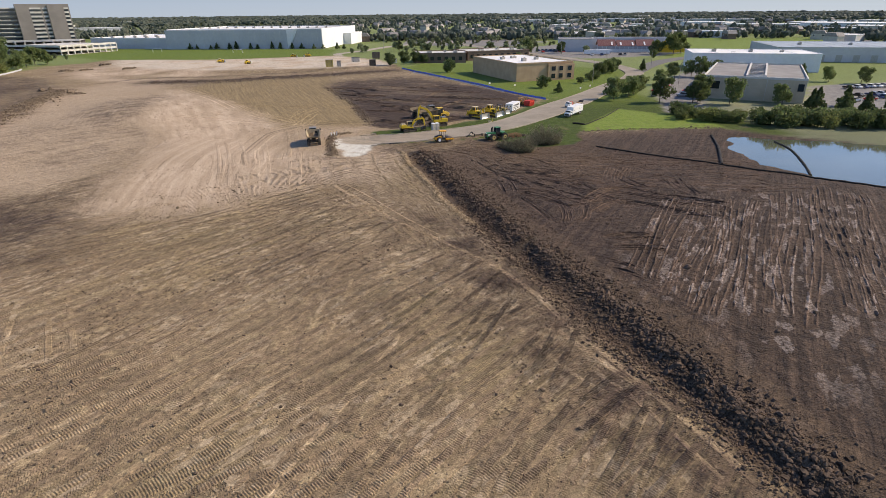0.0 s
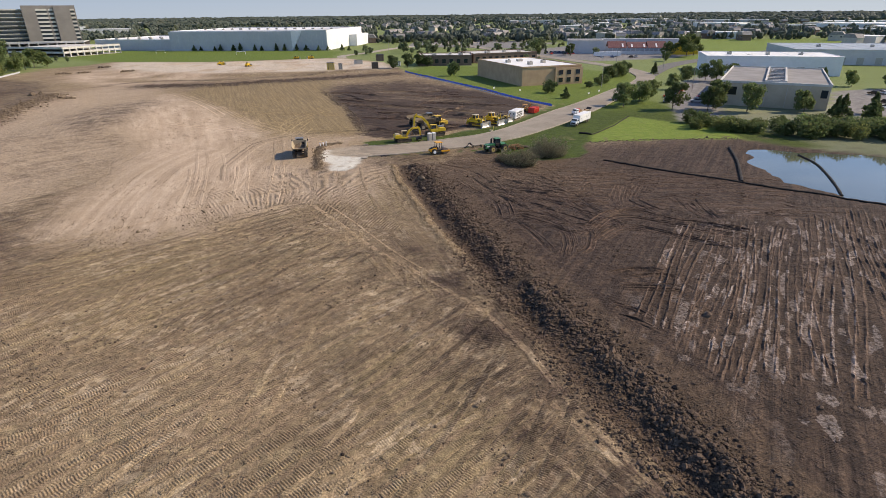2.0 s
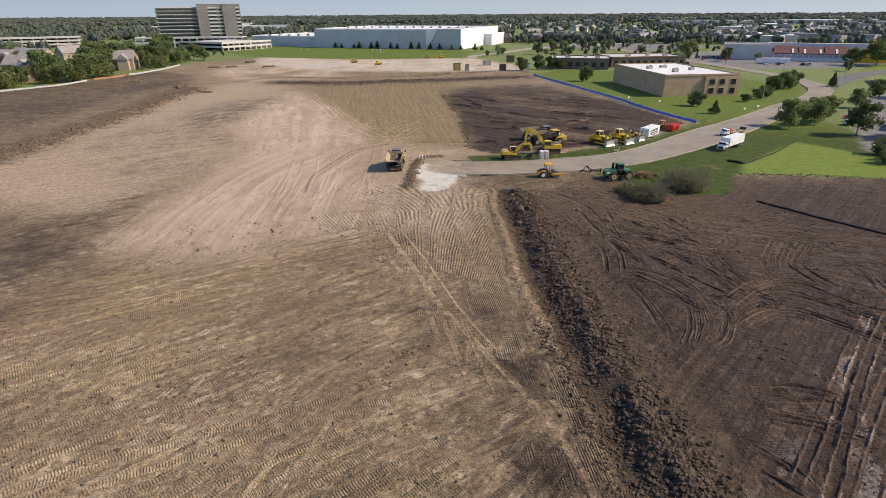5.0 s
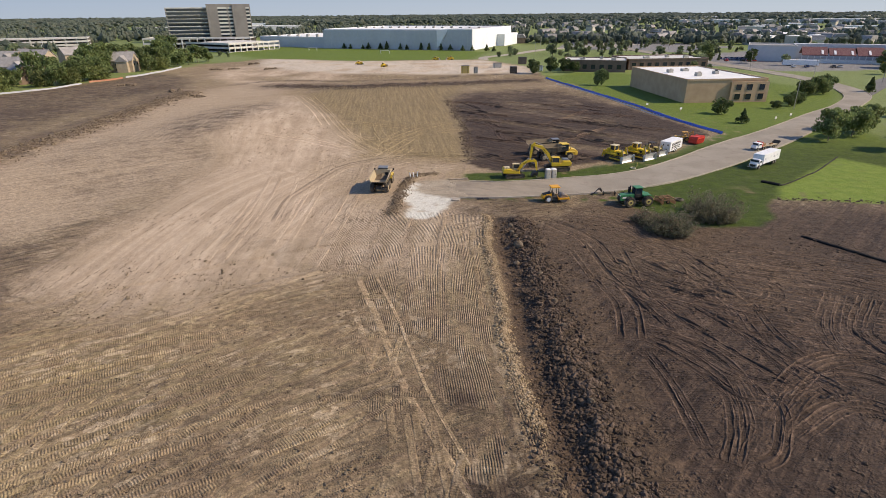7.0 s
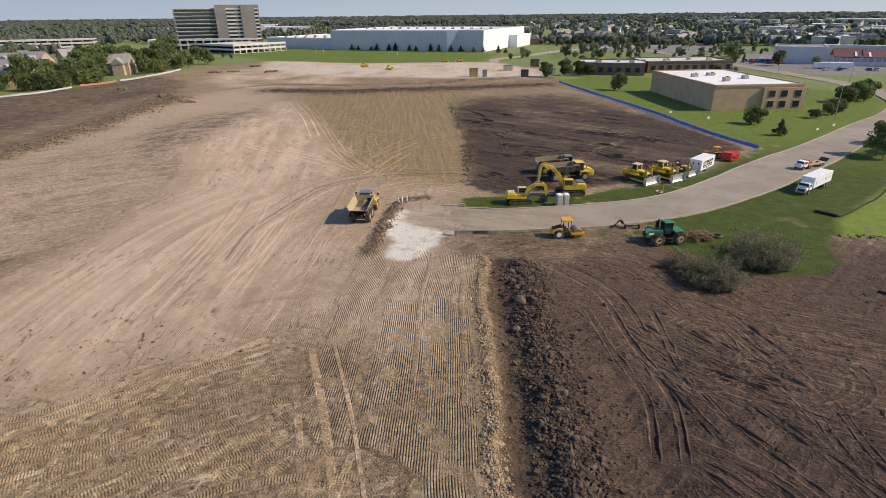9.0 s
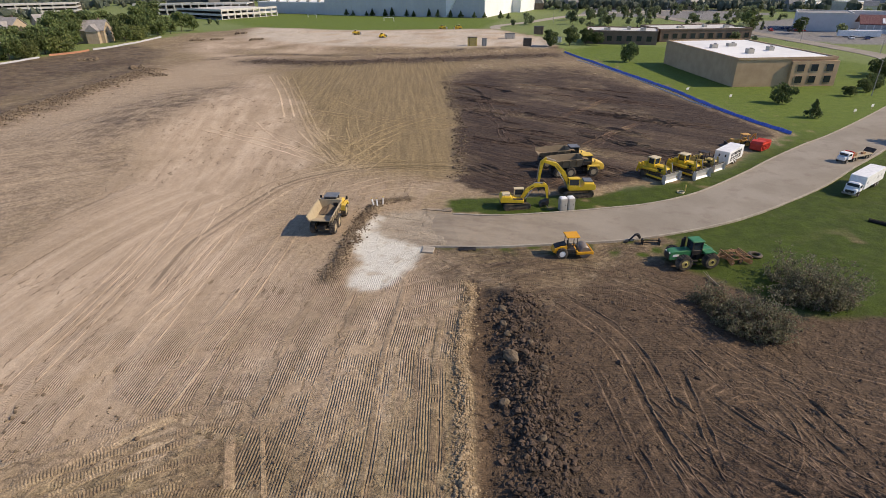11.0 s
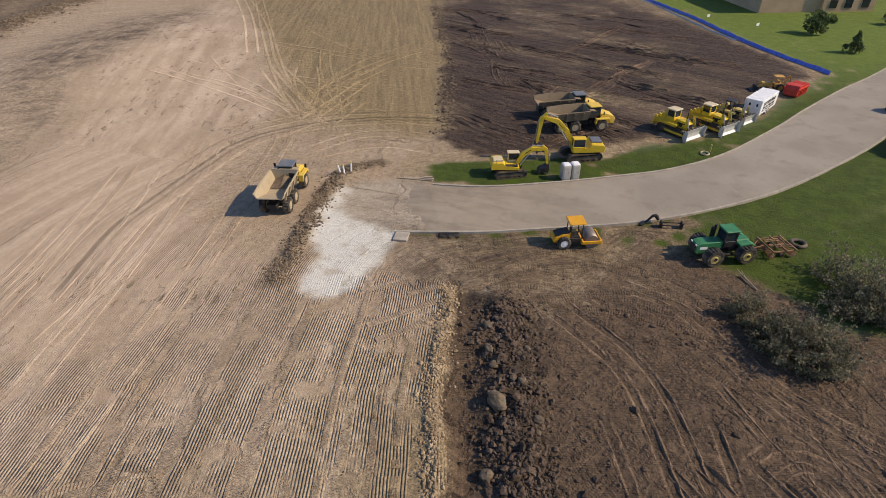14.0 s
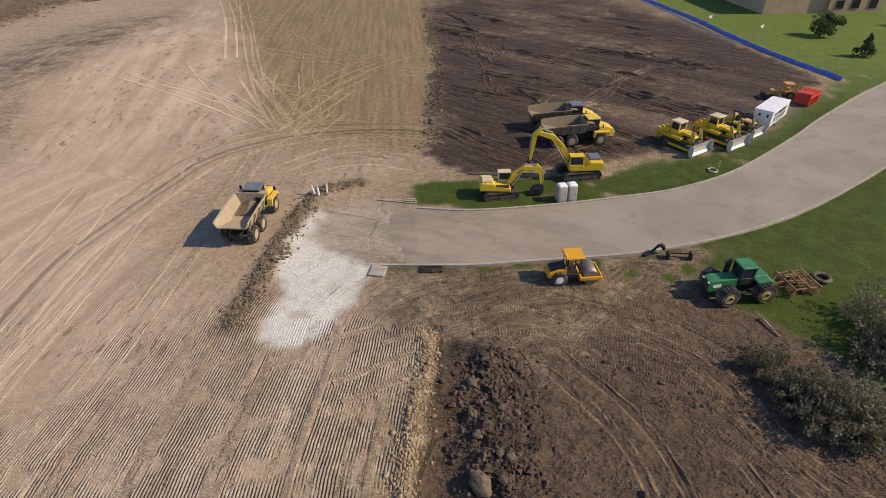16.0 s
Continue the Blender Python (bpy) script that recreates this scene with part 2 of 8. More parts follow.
def wheel(parent, at, r, w, rim_mat, lugs=16, depth=0.05):
    """A wheel part with tyre and rim as sub-parts."""
    hub = part("wheel", rod(shape(), (0, -w * 0.3, 0), (0, w * 0.3, 0), r * 0.22, seg=10), M_black, parent)
    hub.location = at
    part("tyre", wheel_mesh(shape(), r, w, lugs, depth), M_rubber, hub, "dusty black lugged tyre")
    bm = rod(shape(), (0, -w * 0.44, 0), (0, w * 0.44, 0), r * 0.57, seg=18)
    for s in (-1, 1):
        rod(bm, (0, s * w * 0.44, 0), (0, s * w * 0.49, 0), r * 0.3, r * 0.24, 12)
        for k in range(8 if r > 0.6 else 0):
            a = k * math.pi / 4
            rod(bm, (r * 0.42 * math.cos(a), s * w * 0.43, r * 0.42 * math.sin(a)), (r * 0.42 * math.cos(a), s * w * 0.47, r * 0.42 * math.sin(a)), 0.03, seg=6)
    part("rim", bm, rim_mat, hub)
    return hub


def smooth_line(pts, n):
    """n points at even steps along a Catmull-Rom curve through pts."""
    p = np.array(pts, float)
    p = np.vstack([2 * p[0] - p[1], p, 2 * p[-1] - p[-2]])
    out = []
    for i in range(1, len(p) - 2):
        for t in np.linspace(0, 1, 16, endpoint=False):
            a, b, c, d = p[i - 1 : i + 3]
            out.append(0.5 * (2 * b + (c - a) * t + (2 * a - 5 * b + 4 * c - d) * t**2 + (3 * b - a - 3 * c + d) * t**3))
    out.append(p[-2])
    out = np.array(out)
    s = np.r_[0, np.cumsum(np.hypot(*np.diff(out, axis=0).T))]
    q = np.linspace(0, s[-1], n)
    return np.stack([np.interp(q, s, out[:, k]) for k in range(2)], 1)

# ---- ground: one graded sheet out to the horizon ----


def lattice(seed):
    return np.random.RandomState(seed).rand(256, 256)


def vnoise(x, y, cell, seed):
    """Smooth value noise, 0 to 1."""
    g = lattice(seed)
    x, y = x / cell, y / cell
    i, j = np.floor(x).astype(int), np.floor(y).astype(int)
    u, v = x - i, y - j
    u, v = u * u * (3 - 2 * u), v * v * (3 - 2 * v)
    i0, i1, j0, j1 = i % 256, (i + 1) % 256, j % 256, (j + 1) % 256
    return (g[i0, j0] * (1 - u) + g[i1, j0] * u) * (1 - v) + (g[i0, j1] * (1 - u) + g[i1, j1] * u) * v


def signed(poly, x, y):
    """Distance to a closed outline, positive inside it."""
    p = np.array(poly, float)
    best = np.full(x.shape, 1e9)
    inside = np.zeros(x.shape, bool)
    for (ax, ay), (bx, by) in zip(p, np.roll(p, -1, 0)):
        dx, dy = bx - ax, by - ay
        t = np.clip(((x - ax) * dx + (y - ay) * dy) / (dx * dx + dy * dy), 0, 1)
        best = np.minimum(best, np.hypot(x - ax - t * dx, y - ay - t * dy))
        c = (ay > y) != (by > y)
        inside ^= c & (x < ax + (y - ay) * dx / (dy if dy else 1e-9))
    return np.where(inside, best, -best)


def along(line, x, y):
    """For an open line: distance along it, and signed distance from it (left is positive)."""
    best, u = np.full(x.shape, 1e9), np.zeros(x.shape)
    sign, s = np.ones(x.shape), 0.0
    for (ax, ay), (bx, by) in zip(line[:-1], line[1:]):
        dx, dy = bx - ax, by - ay
        n = math.hypot(dx, dy)
        t = np.clip(((x - ax) * dx + (y - ay) * dy) / n**2, 0, 1)
        d = np.hypot(x - ax - t * dx, y - ay - t * dy)
        near = d < best
        best = np.where(near, d, best)
        u = np.where(near, s + t * n, u)
        sign = np.where(near, np.sign(dx * (y - ay) - dy * (x - ax)), sign)
        s += n
    return u, best * sign


def soft(d, w):
    t = np.clip(d / w * 0.5 + 0.5, 0, 1)
    return t * t * (3 - 2 * t)


def steps(lo, hi, fine, far_lo, far_hi, grow=1.09, grow_hi=1.09):
    mid = list(np.arange(lo, hi, fine))
    a, d = [], fine
    while (a[-1] if a else lo) > far_lo:
        d *= grow
        a.append((a[-1] if a else lo) - d)
    b, d = [], fine
    while (b[-1] if b else hi) < far_hi:
        d *= grow_hi
        b.append((b[-1] if b else mid[-1]) + d)
    return np.array(a[::-1] + mid + b)


STRIP_EDGE = [(-57, 70.5), (-48, 76), (-40.5, 82.5), (-33.5, 90.5), (-25.5, 98.5), (-21, 101)]
WINDROW_W = [(-9.6, 124), (-8.6, 120), (-6.8, 111.5), (-3.8, 102), (0.6, 87), (4.8, 76.5), (13.8, 50), (22.8, 26.5), (31, 5)]
WINDROW_E = [(-3.0, 124), (-2.4, 122), (0.9, 111.3), (3.6, 103), (8.0, 88), (12.6, 73), (21.6, 49), (27.5, 27), (36, 5)]
PALE_TRACK = [(-20.6, 97.5), (-14.1, 88.4), (-7.5, 78.6), (1.0, 68.5), (6.6, 61.2), (10.3, 53.8), (12.7, 47.2), (15.8, 40.5), (18.5, 34.5)]
DIRT = [(-320, -90), (-242, 200), (-233, 243), (-235, 281), (-244, 322), (-250, 358), (-226, 397), (-154, 389), (-86, 421), (-76, 416), (-41, 374),
        (-24, 325), (14, 248), (37, 201), (29, 188), (20, 172), (13, 163), (6.5, 160), (2, 155), (-13.5, 149), (-19.4, 147), (-18.8, 144.5), (-17, 141.6), (-5, 144), (10, 152), (10, 143), (-5, 135.5),
        (-17.6, 130), (-8.6, 132), (1.7, 133.6), (10.5, 135.4), (14, 132.7), (19, 130), (20, 127.5), (23, 127), (27.5, 128), (31.5, 129), (34, 134.5), (34, 140), (36.6, 144), (45.5, 145.8), (56, 147),
        (75, 147), (80, 140), (120, 118), (170, -90)]
POND = [(65.8, 124.3), (66, 114.7), (71.6, 100.6), (79, 93.8), (100, 72), (190, 80), (190, 132), (130, 130), (104, 127), (86, 134), (73.6, 137.6)]
GRAVEL = [(-22.4, 119), (-19.5, 118.6), (-17.6, 120.4), (-16.9, 124), (-17.0, 130.4), (-21.5, 133), (-24.0, 138), (-27.2, 138.2), (-27.5, 132.3), (-25.6, 127.5), (-23.3, 124.5)]
PAD = [(-195, 340), (-150, 318), (-119, 314.5), (-73.6, 319.6), (-30, 331), (-41, 372), (-78, 412), (-154, 386), (-226, 393)]
OLIVE = [(-107, 268), (-54, 288), (-49, 240), (-31, 191), (-21, 157), (-44, 150), (-60, 176), (-95, 218), (-112, 240)]
DARK_CUT = [(-50, 241), (-47, 262), (-21, 280), (-7, 271), (14, 240), (34, 199), (20, 178), (6, 162), (1, 158), (-14, 151), (-19.8, 153.6), (-31, 191)]
TAN = [(-60, 84), (-40.5, 82.5), (-25.5, 99), (-21, 102), (-12, 100), (-10, 124), (-17, 128), (-22, 146), (-19, 152), (-46, 155), (-60, 176), (-95, 218),
       (-112, 240), (-118, 236), (-108, 205), (-102, 185), (-90, 160), (-76, 142), (-67, 118), (-63, 98)]
WEST_BROWN = [(-121, 104), (-122, 127), (-130, 158), (-146, 200), (-157, 236), (-160, 275), (-128, 262), (-115, 232), (-104, 195), (-88, 160), (-74, 138), (-72, 112), (-74, 94), (-100, 92)]
WEST_DARK = [(-320, -90), (-242, 200), (-233, 243), (-235, 281), (-240, 305), (-200, 285), (-170, 246), (-163, 238), (-152, 200), (-136, 158), (-128, 127), (-123, 108), (-119, 70), (-150, -90)]
WEST_WEDGE = [(-170, 97), (-120, 92), (-89, 93.5), (-77, 94), (-72, 98), (-71.5, 112), (-68, 109), (-63, 97), (-57, 86), (-52, 78), (-47, 68), (-50, 58), (-66, 52), (-110, 40), (-170, 20)]
WEST_BERM = [(-119, 108), (-124, 127), (-129, 145), (-132, 158), (-140, 180), (-148, 200), (-159, 236)]

gx = steps(-58, 44, 0.3, -4900, 4900, 1.045, 1.06)
gy = steps(22, 160, 0.3, -2500, 4950, 1.12, 1.03)
GX, GY = np.meshgrid(gx, gy, indexing="ij")
WX = GX + (vnoise(GX, GY, 1.3, 1) - 0.5) * 1.4 + (vnoise(GX, GY, 5, 2) - 0.5) * 3
WY = GY + (vnoise(GX, GY, 1.3, 3) - 0.5) * 1.4 + (vnoise(GX, GY, 5, 4) - 0.5) * 3
NX = GX + (vnoise(GX, GY, 0.7, 5) - 0.5) * 0.6
NY = GY + (vnoise(GX, GY, 0.7, 6) - 0.5) * 0.6

d_dirt = signed(DIRT, NX * 0.55 + WX * 0.45, NY * 0.55 + WY * 0.45)
grass = 1 - soft(d_dirt, 0.7)
bare = soft(signed([(-18, 129), (-18, 131.5), (-5, 137.5), (9, 144), (13, 141), (9, 134), (1.7, 132), (-8.6, 130)], GX, GY), 2)
grass *= 1 - bare * soft(0.66 - vnoise(GX, GY, 1.6, 81), 0.2)
grass *= 1 - 0.8 * soft(vnoise(GX, GY, 2.2, 82) - 0.88, 0.1) * soft(7 + d_dirt, 4)
d_pond = signed(POND, WX, WY)
tan = soft(signed(TAN, WX, WY), 7)
tan = np.maximum(tan, soft(signed([(-165, 272), (-200, 298), (-218, 345), (-150, 335), (-118, 305), (-135, 266)], WX, WY), 8) * soft(vnoise(GX, GY, 11, 41) - 0.35, 0.3))
pad = soft(signed(PAD, WX, WY), 5)
tan = np.maximum(tan, pad)
tan = tan * (1 - 0.5 * soft(signed([(-52, 152), (-47, 136), (-34, 122), (-22, 120), (-20, 150), (-30, 158)], WX, WY), 6))
olive = soft(signed(OLIVE, WX, WY), 3)
gravel = soft(signed(GRAVEL, NX, NY) - 0.2, 0.7)
muddy = soft(signed([(-26.4, 139), (-21, 141.5), (-12, 142), (-10, 133), (-18.5, 130.6), (-22.9, 131.2), (-25.2, 133)], NX, NY), 1.1)
gravel = np.maximum(gravel * (1 - 0.92 * muddy), 0.14 * muddy)
gravel = np.maximum(gravel, pad * 0.4 * soft(vnoise(GX, GY, 9, 33) - 0.3, 0.25))
_, dw = along(WINDROW_W, WX * 0.35 + GX * 0.65, WY * 0.35 + GY * 0.65)
_, de = along(WINDROW_E, WX * 0.35 + GX * 0.65, WY * 0.35 + GY * 0.65)
NORTH_END = 123.5
_, de2 = along([(-12, 160), (-7.5, 140), (-4.6, 130)] + WINDROW_E[1:], WX * 0.35 + GX * 0.65, WY * 0.35 + GY * 0.65)
south = soft(NORTH_END - GY, 1.2)
windrow = soft(dw, 0.5) * soft(-de, 0.9) * south
east = soft(de2 + 1.2 - np.clip(GY - 120, 0, 8) * 0.7, 1.5 + np.clip(GY - 119, 0, 8) * 1.1) * soft(138 - GY + 0.25 * np.clip(GX - 8, 0, 60), 14) * (GX > -20)
dark = np.maximum(east, windrow)
cw, ca = GX * math.cos(radians(-25)) + GY * math.sin(radians(-25)), -GX * math.sin(radians(-25)) + GY * math.cos(radians(-25))
cut_streak = 0.55 * vnoise(cw * 0.16, ca, 2.2, 71) + 0.45 * vnoise(cw * 0.3, ca, 7, 72)
dark = np.maximum(dark, soft(signed(DARK_CUT, WX, WY), 1.2 + np.clip(GY - 225, 0, 40) * 0.3)
                  * np.clip(0.42 + 0.95 * cut_streak + 0.18 * np.exp(-(((GX + 0.42 * (GY - 190) + 20 + (vnoise(GX, GY, 7, 65) - 0.5) * 8) / 9) ** 2))
                            + 0.6 * soft(signed([(-9, 268), (3, 255), (16, 232), (26, 210), (20, 208), (6, 235), (-8, 258)], WX, WY), 2), 0, 1))
dark = np.maximum(dark, soft(signed(WEST_DARK, WX, WY), 4) * (0.42 + 0.42 * vnoise(GX, GY, 30, 42)))
dark = np.maximum(dark, soft(signed(WEST_WEDGE, WX, WY) - 4, 9) * (0.42 + 0.45 * vnoise(GX * 0.25 + GY * 0.1, GY, 4, 43)))
brown_w = soft(signed(WEST_BROWN, WX, WY), 8)
_, db = along(WEST_BERM, WX, WY)
dark *= 1 - 0.55 * np.exp(-(((db - 15) / 7) ** 2)) * soft(GY - 120, 20)
damp = np.exp(-(((GX + 6) / 20) ** 2 + ((GY - 72) / 22) ** 2)) * soft(vnoise(GX, GY, 6, 44) - 0.35, 0.35)
dark = np.maximum(dark, damp * 0.32 * (1 - east))
dark = np.maximum(dark, 0.62 * np.exp(-(((dw + 4) / 7) ** 2)) * soft(82 - GY, 16) * (0.5 + vnoise(GX, GY, 3, 66)))
berm = np.exp(-(db / 5) ** 2) * soft(GY - 96, 10)
dark = np.maximum(dark, berm * 0.8 * soft(vnoise(GX, GY, 5, 73) - 0.25, 0.3))
wa = GX * 0.5 + GY * 0.87
wv = GX * 0.87 - GY * 0.5
dark = np.maximum(dark, 0.55 * soft(signed([(-15, 124), (-18, 131), (-5, 137), (9, 144), (14, 136), (4, 124)], WX, WY), 5))
mound = soft(signed([(-108, 163), (-119, 183), (-121, 207), (-114, 221), (-104, 214), (-99, 189), (-92, 167), (-93, 158), (-80, 143), (-86, 142)], WX, WY), 5)
dark = np.maximum(dark, mound * (0.08 + 0.55 * vnoise(wa * 0.3, wv, 1.8, 74)))
dark = np.maximum(dark, soft(signed([(-84, 112), (-118, 134), (-112, 160), (-90, 150), (-74, 128)], WX, WY), 6) * 0.22 * soft(vnoise(wa * 0.2, wv, 1.8, 75) * 0.7 + vnoise(wa * 0.4, wv, 6, 76) * 0.3 - 0.45, 0.2))
_, ds = along(STRIP_EDGE, GX, GY)

# which way the machines drove: distance along and across the lanes
R0, T0 = np.hypot(GX - 101, GY + 46), np.arctan2(GY + 46, GX - 101)
U, V = -(T0 - 2.45) * R0, R0.copy()
fan = soft(signed([(-9, 124), (-19, 131), (-33, 118), (-40, 100), (-26.5, 98.5), (-20, 99), (-7, 79), (1.5, 69), (11, 54), (16, 41.5), (23, 26)], GX, GY) + (vnoise(GX, GY, 4.5, 63) - 0.5) * 11 * soft(52 - np.abs(GY - 84) * 1.6, 12), 2.6)
fu, fv = along(WINDROW_W, GX, GY)
U, V = np.where(fan > 0.5, fu, U), np.where(fan > 0.5, fv, V)
tan = tan * (1 - 0.32 * soft(signed([(-9, 124), (-19, 131), (-33, 118), (-40, 100), (-26.5, 98.5), (-20, 99), (-7, 79), (23, 26)], WX, WY) - 2, 9))
hill = (tan > 0.35) & (fan < 0.5)
low_hill = hill & (GY < 138) & (GX > -70)
U = np.where(hill, np.where(low_hill, fu, np.hypot(GX, GY - 20)), U)
V = np.where(hill, np.where(low_hill, fv, np.arctan2(GY - 20, GX) * 95), V)
e_ang = np.radians(61)
er = east > 0.5
U, V = np.where(er, GX * np.cos(e_ang) + GY * np.sin(e_ang), U), np.where(er, -GX * np.sin(e_ang) + GY * np.cos(e_ang), V)
cut_a = np.where(signed(DARK_CUT, WX, WY) > 0, radians(-24), radians(112))
cutf = (GY > 152) & (d_dirt > 0) & ~hill & (GX > -112)
U, V = np.where(cutf, GX * np.cos(cut_a) + GY * np.sin(cut_a), U), np.where(cutf, -GX * np.sin(cut_a) + GY * np.cos(cut_a), V)
near = (d_dirt > 0).astype(float)
strip = soft(3.3 + (vnoise(GX, GY, 6, 15) - 0.5) * 1.2 - de, 0.5) * south * (de > -1) * 0.9 + soft(dw + 1.0, 0.5) * soft(-de, 0.9) * south
strip = np.clip(strip, 0, 1) * (0.62 + 0.38 * soft(GY - 92, 12))
strip = np.maximum(strip, soft(de2, 3) * soft(GY - 104 - 0.2 * GX + (vnoise(GX, GY, 5, 62) - 0.5) * 14, 12) * 0.95 * soft(34 - GX, 16) * soft(143 - GY, 6))
crust = soft(signed([(42, 89), (55, 95), (69, 84), (48, 55), (36, 38), (28, 36), (26, 51), (17.5, 57), (27, 66)], WX, WY), 7)
r1 = near * (1 - hill) * (1 - fan) * (1 - cutf) * (GX > -75) * (GY < 112)
rib = r1 * np.where(er, 0.45, 0.9) * np.clip((0.5 - fan) * 2.5, 0, 1) * np.clip((0.35 - tan) * 4, 0, 1)
ridge = np.clip((fan - 0.5) * 2.5, 0, 1) * 0.95 + np.clip((tan - 0.35) * 4, 0, 1) * np.clip((0.5 - fan) * 2.5, 0, 1) * hill * near * 0.8 * soft(GX + 44 + (vnoise(GX, GY, 6, 64) - 0.5) * 12, 14) * soft(124 - GY, 12) * soft(vnoise(GX, GY, 4, 61) - 0.36, 0.3)
pale = np.zeros(GX.shape)

# height
Z = (vnoise(GX, GY, 14, 7) - 0.5) * 0.22 + (vnoise(GX, GY, 2.6, 8) - 0.5) * 0.07 + (vnoise(GX, GY, 0.8, 9) - 0.5) * 0.05
Z *= np.clip(1 - (np.hypot(GX, GY - 100) - 300) / 300, 0, 1)
Z += 1.6 * np.exp(-(((GX + 98) / 26) ** 2 + ((GY - 172) / 40) ** 2))
Z += berm * 0.9 + berm * (vnoise(GX, GY, 2.2, 21) - 0.5) * 0.7
Z -= 0.9 * np.exp(-(((GX + 84) / 16) ** 2 + ((GY - 118) / 18) ** 2))
Z += 1.0 * soft(signed(PAD, GX, GY) + 8, 6) * soft(430 - GY, 20)
_, dcut = along([(-136, 266), (-107, 269), (-76, 285), (-29, 311)], WX, WY)
Z += np.exp(-(dcut / 4) ** 2) * (vnoise(GX, GY, 3, 22) - 0.35) * 1.6
dark = np.maximum(dark, np.exp(-(dcut / 8) ** 2) * 0.95)
dark = np.maximum(dark, np.exp(-((dcut - 21) / 2.2) ** 2) * 0.7)
Z = np.where(d_pond > -6, Z * 0.3 - 0.9 * soft(d_pond, 5), Z)
# the windrow of stripped topsoil: a low cut beside its west edge, then a heap
mid = np.clip(dw / np.maximum(dw - de, 0.1), 0, 1)
heap = windrow * (-0.5 * np.exp(-((mid - 0.2) / 0.2) ** 2) + 0.45 * np.exp(-((mid - 0.7) / 0.2) ** 2))
gaps = soft(vnoise(GX, GY, 7, 10) - 0.3, 0.3) * (1 - np.exp(-(((GY - 0.9 * (GX - 11.3) - 69) / 1.5) ** 2)))
Z += heap * (0.4 + 0.6 * gaps) + windrow * (vnoise(GX, GY, 0.9, 11) - 0.5) * 0.6 * soft(mid - 0.38, 0.2)
lip = np.exp(-((dw + 0.5) / 0.55) ** 2) * south * soft(GY - 82 + (vnoise(GX, GY, 3, 14) - 0.5) * 10, 9)
Z += lip * (0.16 + 0.25 * (vnoise(GX, GY, 0.7, 12) - 0.4))
crumb = lip * 0.9
dark = np.clip(dark - lip * 0.8, 0, 1)
# the edge of the stripped layer west of it
Z += np.where(np.abs(ds) < 8, -0.1 * soft(ds, 0.35) + 0.12 * np.exp(-(ds / 0.4) ** 2), 0) * soft(-21 - GX, 2) * soft(GX + 60, 4)
# the lip of broken soil beside the gravel
_, dl = along([(-24.8, 119.5), (-26.6, 127.9), (-28.6, 137.8), (-28.2, 142.5), (-25, 145)], GX, GY)
spoil = np.exp(-(dl / 0.9) ** 2)
Z += spoil * (0.2 + 0.5 * (vnoise(GX, GY, 0.8, 13) - 0.4))


RIBBONS = []


def track(line, width=0.62, gauge=2.1, depth=0.05, light=0.6, cleat=1.0, rut=0.0, berm=0.0, dry=0.0):
    """One pass of a machine (two treads, or one where gauge is 0): sinks the sheet a little and keeps the tread's course."""
    line = np.array(line, float)
    run = np.concatenate([[0], np.cumsum(np.hypot(*np.diff(line, axis=0).T))])
    at = np.linspace(0, run[-1], max(3, int(run[-1] / (0.105 if cleat > 0.35 else 0.5))))
    line = np.stack([np.interp(at, run, line[:, 0]), np.interp(at, run, line[:, 1])], 1)
    d = np.gradient(line, axis=0)
    nrm = np.stack([-d[:, 1], d[:, 0]], 1) / np.hypot(d[:, 0], d[:, 1])[:, None]
    for side in (-0.5, 0.5) if gauge else (0.0,):
        p = line + nrm * gauge * side
        RIBBONS.append((p, nrm, at, width, light, cleat, rut, 0.31 + 0.62 * rnd.randint(0, 60), berm, dry))
        leap = 12 if cleat > 0.35 else 2
        for (ax, ay), (bx, by) in zip(p[:-leap:leap], p[leap::leap]):
            m = 0.9
            i0, i1 = np.searchsorted(gx, (min(ax, bx) - m, max(ax, bx) + m))
            j0, j1 = np.searchsorted(gy, (min(ay, by) - m, max(ay, by) + m))
            n = math.hypot(bx - ax, by - ay)
            if n > 0 and i1 > i0 and j1 > j0:
                k = (slice(i0, i1), slice(j0, j1))
                X, Y = GX[k], GY[k]
                dx, dy = (bx - ax) / n, (by - ay) / n
                t, v = (X - ax) * dx + (Y - ay) * dy, (Y - ay) * dx - (X - ax) * dy
                on = (t >= -0.15) & (t <= n + 0.15)
                Z[k] = np.where(on & (np.abs(v) < 0.62), np.minimum(Z[k], ZB[k] - depth * np.exp(-((v / 0.36) ** 2)) + 0.012), Z[k])


rnd = random.Random(4)
ZB = Z.copy()


def inside(poly, p):
    return signed(poly, np.array([p[0]]), np.array([p[1]]))[0]


def beside(line, p):
    return along(line, np.array([p[0]]), np.array([p[1]]))[1][0]


def shifted(line, off):
    line = np.array(line, float)
    d = np.gradient(line, axis=0)
    return line + np.stack([-d[:, 1], d[:, 0]], 1) / np.hypot(d[:, 0], d[:, 1])[:, None] * off


